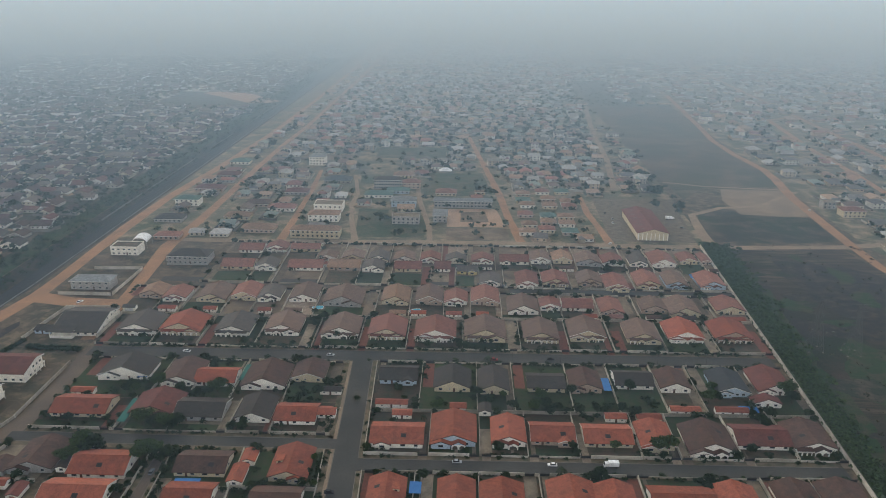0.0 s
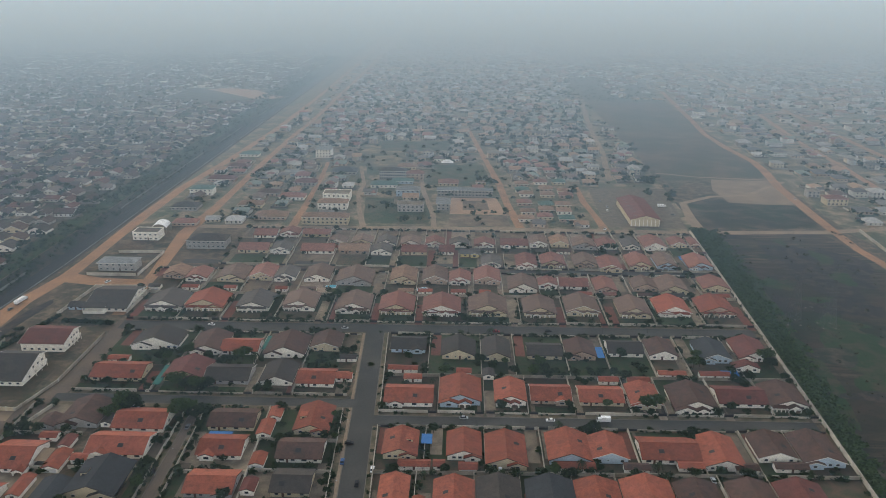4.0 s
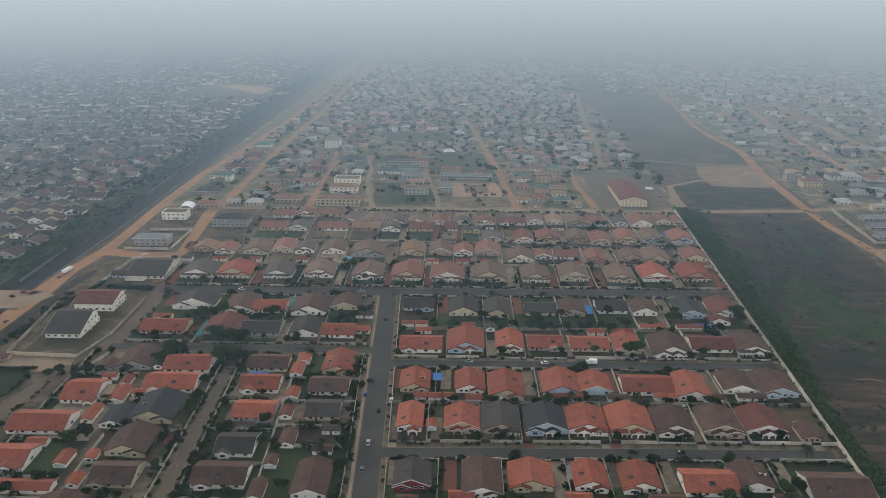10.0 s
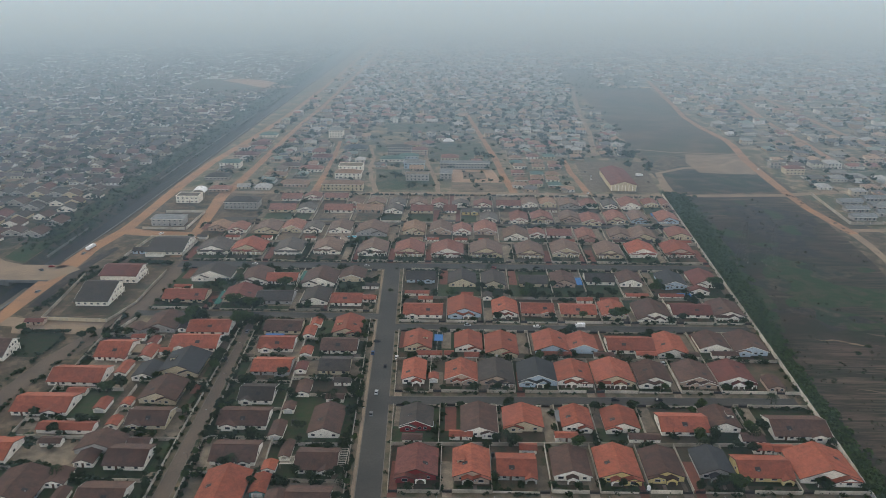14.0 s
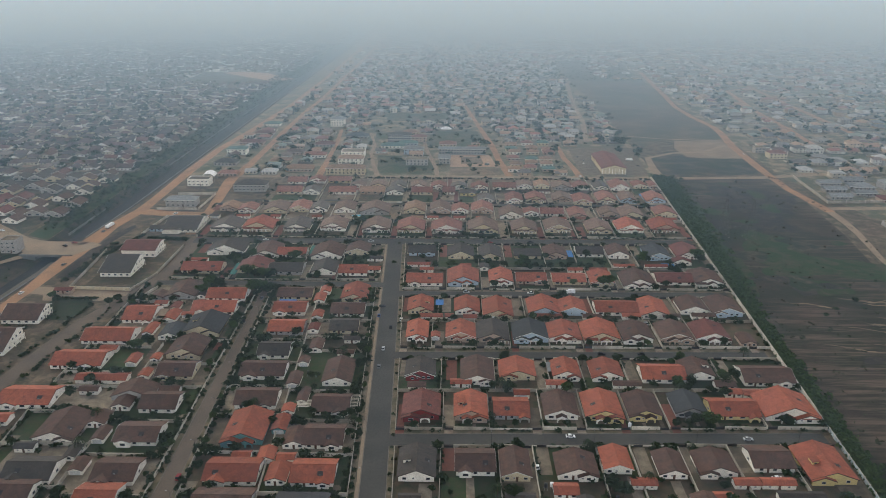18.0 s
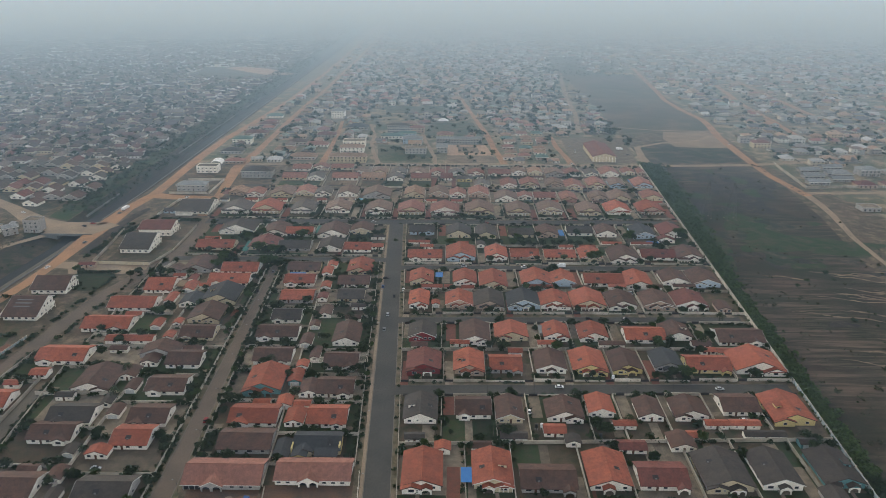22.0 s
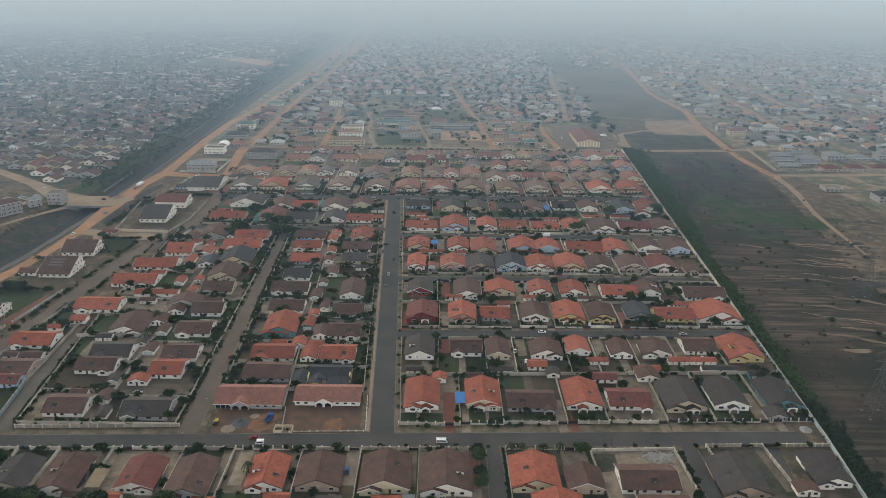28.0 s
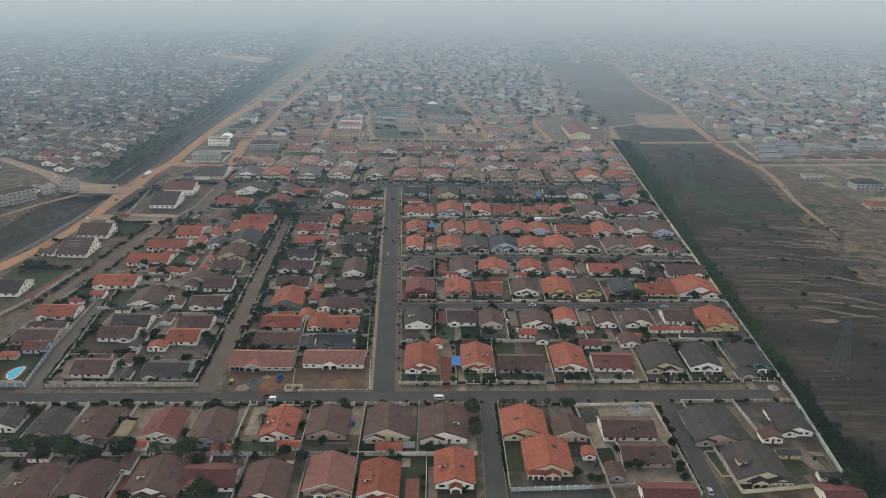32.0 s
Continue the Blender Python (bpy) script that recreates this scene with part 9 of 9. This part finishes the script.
M_TOWNROOF = assorted("town_roofs", ((0.28, 0.180, 0.125), (0.15, 0.105, 0.085), (0.30, 0.295, 0.29), (0.20, 0.185, 0.17), (0.26, 0.115, 0.085), (0.33, 0.225, 0.155), (0.19, 0.225, 0.205), (0.12, 0.11, 0.105), (0.20, 0.09, 0.075), (0.38, 0.375, 0.37)))
M_ESTROOF = assorted("estate_roofs", ((0.085, 0.050, 0.046), (0.066, 0.041, 0.038), (0.052, 0.038, 0.037), (0.100, 0.058, 0.050), (0.060, 0.046, 0.045), (0.120, 0.055, 0.046), (0.072, 0.046, 0.042), (0.15, 0.125, 0.11)))
M_TOWNWALL = assorted("town_walls", ((0.66, 0.63, 0.56), (0.48, 0.42, 0.33), (0.34, 0.31, 0.28), (0.66, 0.64, 0.60), (0.52, 0.41, 0.31), (0.42, 0.42, 0.41)))
M_ESTWALL = assorted("estate_walls", ((0.84, 0.82, 0.78), (0.80, 0.78, 0.73), (0.55, 0.52, 0.47), (0.40, 0.37, 0.33), (0.62, 0.58, 0.48), (0.30, 0.27, 0.24)))
M_YARDS = assorted("town_yards", ((0.24, 0.175, 0.120), (0.062, 0.072, 0.036), (0.15, 0.115, 0.080), (0.32, 0.230, 0.155), (0.044, 0.056, 0.027), (0.19, 0.150, 0.112), (0.09, 0.080, 0.050)), 0.12, 0.8)
M_FENCE = assorted("compound_walls", ((0.22, 0.20, 0.17), (0.34, 0.31, 0.26), (0.14, 0.12, 0.10), (0.28, 0.23, 0.17)))


def road_gap(x, y):
    """Distance from (x, y) to the nearest edge of an unpaved road."""
    best = 1e9
    for pts, wid in ROADS:
        for (ax, ay), (bx, by) in zip(pts, pts[1:]):
            if min(ay, by) - 30 > y or max(ay, by) + 30 < y or min(ax, bx) - 30 > x or max(ax, bx) + 30 < x:
                continue
            q = ((x - ax) * (bx - ax) + (y - ay) * (by - ay)) / ((bx - ax) ** 2 + (by - ay) ** 2)
            q = min(max(q, 0), 1)
            best = min(best, math.hypot(x - ax - q * (bx - ax), y - ay - q * (by - ay)) - wid / 2)
    return best


def spread(x0, x1, y0, y1, sx, sy, keep, seed, gap=6.5, big=1.0, turned=0.4):
    """Jittered rows of house places, clear of roads and of the buildings that stand there: (x, y, w, d, quarter turn)."""
    rng, out, row = random.Random(seed), [], 0
    y = y0
    while y < y1:
        x = x0 + rng.uniform(0, sx)
        while x < x1:
            px, py = x + rng.uniform(-2.5, 2.5), y + rng.uniform(-3, 3)
            w, d = rng.uniform(0.50, 0.80) * sx * big, rng.uniform(0.45, 0.68) * sy * big
            if rng.random() < keep and road_gap(px, py) > gap and not any(abs(px - q[0]) < (q[2] + w) / 2 + 2 and abs(py - q[1]) < (q[3] + d) / 2 + 2 for q in OCCUPIED) and not any(a < px < b and c < py < e for a, b, c, e in OPEN):
                out.append((px, py, w, d, rng.random() < turned))
            x += sx
        row += 1
        y += sy * (1.35 if row % 2 == 0 else 1.0)
    return out


def roof_on(v, f, x, y, a, w, d, e, r, hip, o, wv, wf):
    """A hipped or gabled roof, its ridge along the longer side."""
    ca, sa, k = math.cos(a), math.sin(a), len(v)
    if w < d:
        w, d, ca, sa = d, w, -sa, ca
    i = d / 2 if hip else -o
    for px, py, pz in ((-w / 2 - o, -d / 2 - o, e), (w / 2 + o, -d / 2 - o, e), (w / 2 + o, d / 2 + o, e), (-w / 2 - o, d / 2 + o, e), (-w / 2 + i, 0, e + r), (w / 2 - i, 0, e + r)):
        v.append((x + px * ca - py * sa, y + px * sa + py * ca, pz))
    f += [(k, k + 1, k + 5, k + 4), (k + 2, k + 3, k + 4, k + 5)]
    if hip:
        f += [(k + 1, k + 2, k + 5), (k + 3, k, k + 4)]
    else:
        j, w = len(wv), w - 0.2
        for q in (-1, 1):
            for px, py, pz in ((q * w / 2, -d / 2, e), (q * w / 2, d / 2, e), (q * w / 2, 0, e + r * 0.94)):
                wv.append((x + px * ca - py * sa, y + px * sa + py * ca, pz))
        wf += [(j, j + 1, j + 2), (j + 3, j + 4, j + 5)]


def body_on(v, f, x, y, a, w, d, e):
    ca, sa, k = math.cos(a), math.sin(a), len(v)
    for pz in (-0.2, e):
        for px, py in ((-w / 2, -d / 2), (w / 2, -d / 2), (w / 2, d / 2), (-w / 2, d / 2)):
            v.append((x + px * ca - py * sa, y + px * sa + py * ca, pz))
    f += [(k + i, k + (i + 1) % 4, k + 4 + (i + 1) % 4, k + 4 + i) for i in range(4)]


def openings_on(v, f, x, y, a, w, d, e, rng):
    """Dark window and door boxes a little proud of the front and one side."""
    ca, sa = math.cos(a), math.sin(a)
    n = max(2, int(w / 3.6))
    for z in ((0.9,) if e < 4 else (0.9, 4.0)):
        for i in range(n):
            c, k = -w / 2 + (i + 0.5) * w / n, len(v)
            h = rng.uniform(0.5, 0.9)
            for px, py, pz in ((c - h, -d / 2 - .06, z), (c + h, -d / 2 - .06, z), (c + h, -d / 2 - .06, z + 1.25), (c - h, -d / 2 - .06, z + 1.25), (c - h, -d / 2 + .05, z), (c + h, -d / 2 + .05, z), (c + h, -d / 2 + .05, z + 1.25), (c - h, -d / 2 + .05, z + 1.25)):
                v.append((x + px * ca - py * sa, y + px * sa + py * ca, pz))
            f += [(k, k + 1, k + 2, k + 3), (k, k + 3, k + 7, k + 4), (k + 1, k + 5, k + 6, k + 2), (k + 3, k + 2, k + 6, k + 7)]


def town(name, spots, roofs, walls, label, seed, hipped, two, fences, near):
    """A quarter of houses, each with wing, yard and wall; returns places for trees."""
    rng = random.Random(seed)
    rv, rf, wv, wf, yv, yf, fv, ff, ov, of, trees = [], [], [], [], [], [], [], [], [], [], []
    for x, y, w, d, quarter in spots:
        a = (math.pi / 2 if quarter else 0) + rng.uniform(-0.10, 0.10)
        e = 5.8 if rng.random() < two else rng.uniform(2.6, 3.1)
        r = min(w, d) / 2 * rng.uniform(0.38, 0.52)
        hip = rng.random() < hipped
        roof_on(rv, rf, x, y, a, w, d, e, r, hip, 0.8, wv, wf)
        body_on(wv, wf, x, y, a, w, d, e + (0.0 if hip else 0.01))
        if y < near:
            openings_on(ov, of, x, y, a if abs(a) < 0.5 else a - math.pi / 2, w if abs(a) < 0.5 else d, d if abs(a) < 0.5 else w, e, rng)
        if rng.random() < 0.55:
            q, g = rng.choice((-1, 1)), rng.uniform(0.35, 0.5)
            wx, wy = x + q * w * 0.28 * math.cos(a), y + q * w * 0.28 * math.sin(a) - d * 0.38
            roof_on(rv, rf, wx, wy, a + math.pi / 2, d * 0.6, w * g, e - 0.05, r * 0.75, rng.random() < hipped, 0.6, wv, wf)
            body_on(wv, wf, wx, wy, a + math.pi / 2, d * 0.6, w * g, e - 0.1)
        n, k, z = 9, len(yv), rng.uniform(0.008, 0.048)
        yw, yd = w * rng.uniform(0.65, 0.95), d * rng.uniform(0.8, 1.2)
        oy = rng.uniform(-4, 3)
        for i in range(n):
            q = rng.uniform(0.75, 1.15)
            yv.append((x + yw * q * math.cos(6.283 * i / n), y + oy + yd * q * math.sin(6.283 * i / n), z))
        yf.append(tuple(range(k, k + n)))
        if y < fences:
            hw, y0, y1 = w * 0.62 + 1.5, y - d * 0.9 - 1.5, y + d * 0.85
            for p, q in (((x - hw, y0), (x + hw, y0)), ((x - hw, y0), (x - hw, y1)), ((x + hw, y1), (x - hw, y1)), ((x + hw, y0), (x + hw, y1))):
                if rng.random() < 0.62 and road_gap((p[0] + q[0]) / 2, (p[1] + q[1]) / 2) > 1.0:
                    body_on(fv, ff, (p[0] + q[0]) / 2, (p[1] + q[1]) / 2, math.atan2(q[1] - p[1], q[0] - p[0]), math.hypot(q[0] - p[0], q[1] - p[1]), 0.25, 1.9)
                    ff.append((len(fv) - 4, len(fv) - 3, len(fv) - 2, len(fv) - 1))
        for i in range(rng.choice((1, 2, 2, 3, 4))):
            t, q = rng.uniform(0, 6.283), rng.uniform(0.65, 1.05)
            px, py = x + w * q * math.cos(t), y + d * q * 1.1 * math.sin(t)
            if road_gap(px, py) > 1.5:
                trees.append((px, py, rng.uniform(1.6, 3.4) + 2.4 * rng.random() ** 3))
    stuff(name + "_roofs", rv, rf, roofs, "roofs of " + label)
    stuff(name + "_walls", wv, wf, walls, "plastered walls of " + label)
    stuff(name + "_yards", yv, yf, M_YARDS, "sandy and grassy yards of " + label)
    if fv:
        stuff(name + "_fences", fv, ff, M_FENCE, "compound walls round " + label)
    if ov:
        stuff(name + "_windows", ov, of, M_GLASS, "dark windows of " + label)
    return trees


FR = random.Random(31)
OPEN = ((-50, 15, 558, 596), (-50, -24, 590, 645), (4, 72, 690, 780), (-66, 0, 728, 770), (-62, 30, 846, 910), (28, 90, 556, 600), (-152, -88, 832, 864), (155, 262, 540, 705), (28, 90, 596, 648), (250, 400, 540, 1250), (-480, -270, 1200, 1360), (262, 320, 560, 1600), (-300, -246, 0, 3000), (-326, -280, 380, 402), (-36, -2, 706, 742), (-64, -20, 770, 830), (60, 84, 690, 760))
west = spread(-1300, -303, 396, 2500, 17.5, 18.5, 0.86, 1, 4, 1.16, 0.72) + spread(-900, -392, 250, 396, 17.5, 18.5, 0.84, 2, 4, 1.16, 0.72)
near_west = [q for q in west if q[1] < 560 and q[0] > -420]
TREES = town("west_estate", [q for q in west if q not in near_west], M_ESTROOF, M_ESTWALL, "brown roofed estate houses beyond the cutting", 1, 0.18, 0.04, 900, 900)
for x, y, w, d, quarter in near_west:
    w, d, hcode = max(w, 12.0), max(d, 11.5), FR.choice("bbddmd")
    t = thing("estate_house", x, y - d / 2, 0, f"white estate house with {ROOF_NAMES[hcode]} gable roof", "house", "estate beyond the cutting", FR.uniform(-9, 9))
    w, d = (w, d) if not quarter else (d + 2, w)
    part("wall", gable_body(w, d, 2.7, w / 2 * 0.42), WALL[FR.choice("wncnn")], t)
    part("roof", merged("roof", [(gable_roof(w, d, 2.7, w / 2 * 0.42), ROOF[hcode]), (barge(w, 2.7, w / 2 * 0.42, -0.6), M_WFASCIA)]), ROOF[hcode], t)
    part("window", Shape().box(-w * 0.3, -w * 0.14, -0.06, 0.05, 0.95, 2.1), M_GLASS, t)
    part("window", Shape().box(w * 0.14, w * 0.3, -0.06, 0.05, 0.95, 2.1), M_GLASS, t)
    for k in range(2):
        TREES.append((x + FR.uniform(-9, 9), y + FR.choice((-9, 9)), FR.uniform(1.2, 2.6)))
TREES += town("middle_town", spread(-224, 252, 562, 1500, 19, 20.5, 0.88, 5), M_TOWNROOF, M_TOWNWALL, "mixed houses of the town beyond the estate", 2, 0.75, 0.25, 1200, 1100)
TREES += town("far_town", spread(-224, 400, 1500, 2700, 20, 23, 0.85, 6) + spread(262, 400, 1300, 1500, 20, 23, 0.4, 9), M_TOWNROOF, M_TOWNWALL, "mixed houses far off in the haze", 3, 0.75, 0.2, 0, 0)
TREES += town("east_town", spread(404, 1300, 560, 2500, 22, 25, 0.72, 7) + spread(560, 900, 330, 560, 24, 26, 0.6, 8), M_TOWNROOF, M_TOWNWALL, "mixed houses beside the laterite roads", 4, 0.75, 0.25, 1000, 900)
TREES += [(FR.uniform(-318, -288), FR.uniform(385, 2000), FR.uniform(1.2, 3.6)) for k in range(520)]
TREES += [(FR.uniform(-224, 255), FR.uniform(556, 1500), FR.uniform(1.5, 3.8)) for k in range(900)]
TREES += [(FR.uniform(262, 400), FR.uniform(1260, 1620), FR.uniform(1, 2.5)) for k in range(300)]
TREES = [q for q in TREES if not (155 < q[0] < 262 and 556 < q[1] < 690) and road_gap(q[0], q[1]) > 0.8]
TREES += [(q[0], q[1], q[2]) for q in FAR_TREES]
for name, lo, hi, blades in (("town_trees", 0, 900, 28), ("far_trees", 900, 1500, 13), ("trees_in_haze", 1500, 4000, 9)):
    sel = np.array([q for q in TREES if lo <= q[1] < hi])
    clumps(name, np.stack([sel[:, 0], sel[:, 1], sel[:, 2] * 0.75], 1), sel[:, 2], blades, 0.42 if blades > 20 else 0.56 if blades > 10 else 0.62, M_LEAF, "scattered dark green trees among the houses", 5)


# ---- haze: dusty air over the whole place, thicker towards the distance ----
def haze():
    m = bpy.data.materials.new("dusty_air")
    m.use_nodes = True
    n, ln = m.node_tree.nodes, m.node_tree.links
    n.clear()
    o, v = n.new("ShaderNodeOutputMaterial"), n.new("ShaderNodeVolumeScatter")
    v.inputs["Color"].default_value = (0.52, 0.755, 1.0, 1)
    dust, both = n.new("ShaderNodeVolumeAbsorption"), n.new("ShaderNodeAddShader")
    dust.inputs["Color"].default_value = (0.86, 0.93, 1.0, 1)
    v.inputs["Anisotropy"].default_value = 0.12
    geo, xyz, span, ramp, dens = (n.new("ShaderNode" + k) for k in ("NewGeometry", "SeparateXYZ", "MapRange", "ValToRGB", "Math"))
    span.inputs["From Min"].default_value, span.inputs["From Max"].default_value = -300.0, 2000.0
    el = ramp.color_ramp.elements
    steps = ((0.000, 0.00006), (0.130, 0.00005), (0.196, 0.00007), (0.261, 0.00019), (0.326, 0.00040), (0.435, 0.00068), (0.617, 0.00092), (1.000, 0.00220))
    while len(el) < len(steps):
        el.new(0.5)
    for k, (at, d) in enumerate(steps):
        q = d / 0.003
        el[k].position, el[k].color = at, (q, q, q, 1)
    dens.operation = "MULTIPLY"
    dens.inputs[1].default_value = 0.003
    ln.new(geo.outputs["Position"], xyz.inputs[0])
    ln.new(xyz.outputs["Y"], span.inputs["Value"])
    ln.new(span.outputs["Result"], ramp.inputs[0])
    ln.new(ramp.outputs[0], dens.inputs[0])
    layer, total = n.new("ShaderNodeMapRange"), n.new("ShaderNodeMath")
    layer.inputs["From Min"].default_value, layer.inputs["From Max"].default_value = 160.0, 208.0
    layer.inputs["To Min"].default_value, layer.inputs["To Max"].default_value = 0.0, 0.00064
    ln.new(xyz.outputs["Z"], layer.inputs["Value"])
    ln.new(dens.outputs[0], total.inputs[0])
    ln.new(layer.outputs["Result"], total.inputs[1])
    ln.new(total.outputs[0], v.inputs["Density"])
    ln.new(total.outputs[0], dust.inputs["Density"])
    ln.new(v.outputs[0], both.inputs[0])
    ln.new(dust.outputs[0], both.inputs[1])
    ln.new(both.outputs[0], o.inputs["Volume"])
    m.cycles.volume_step_rate = 0.06
    setting("haze", Shape().box(-5800, 5800, -1100, 6800, -8, 208), m, "grey dusty haze over the whole town")


haze()

# added wall closing the far edge of the plain, lost in the haze
setting("backdrop", Shape().extrude([(-5400, 4300), (5400, 4300), (5400, 4330), (-5400, 4330)], -5, 300), M_SCRUB, "added wall closing the view behind the haze")
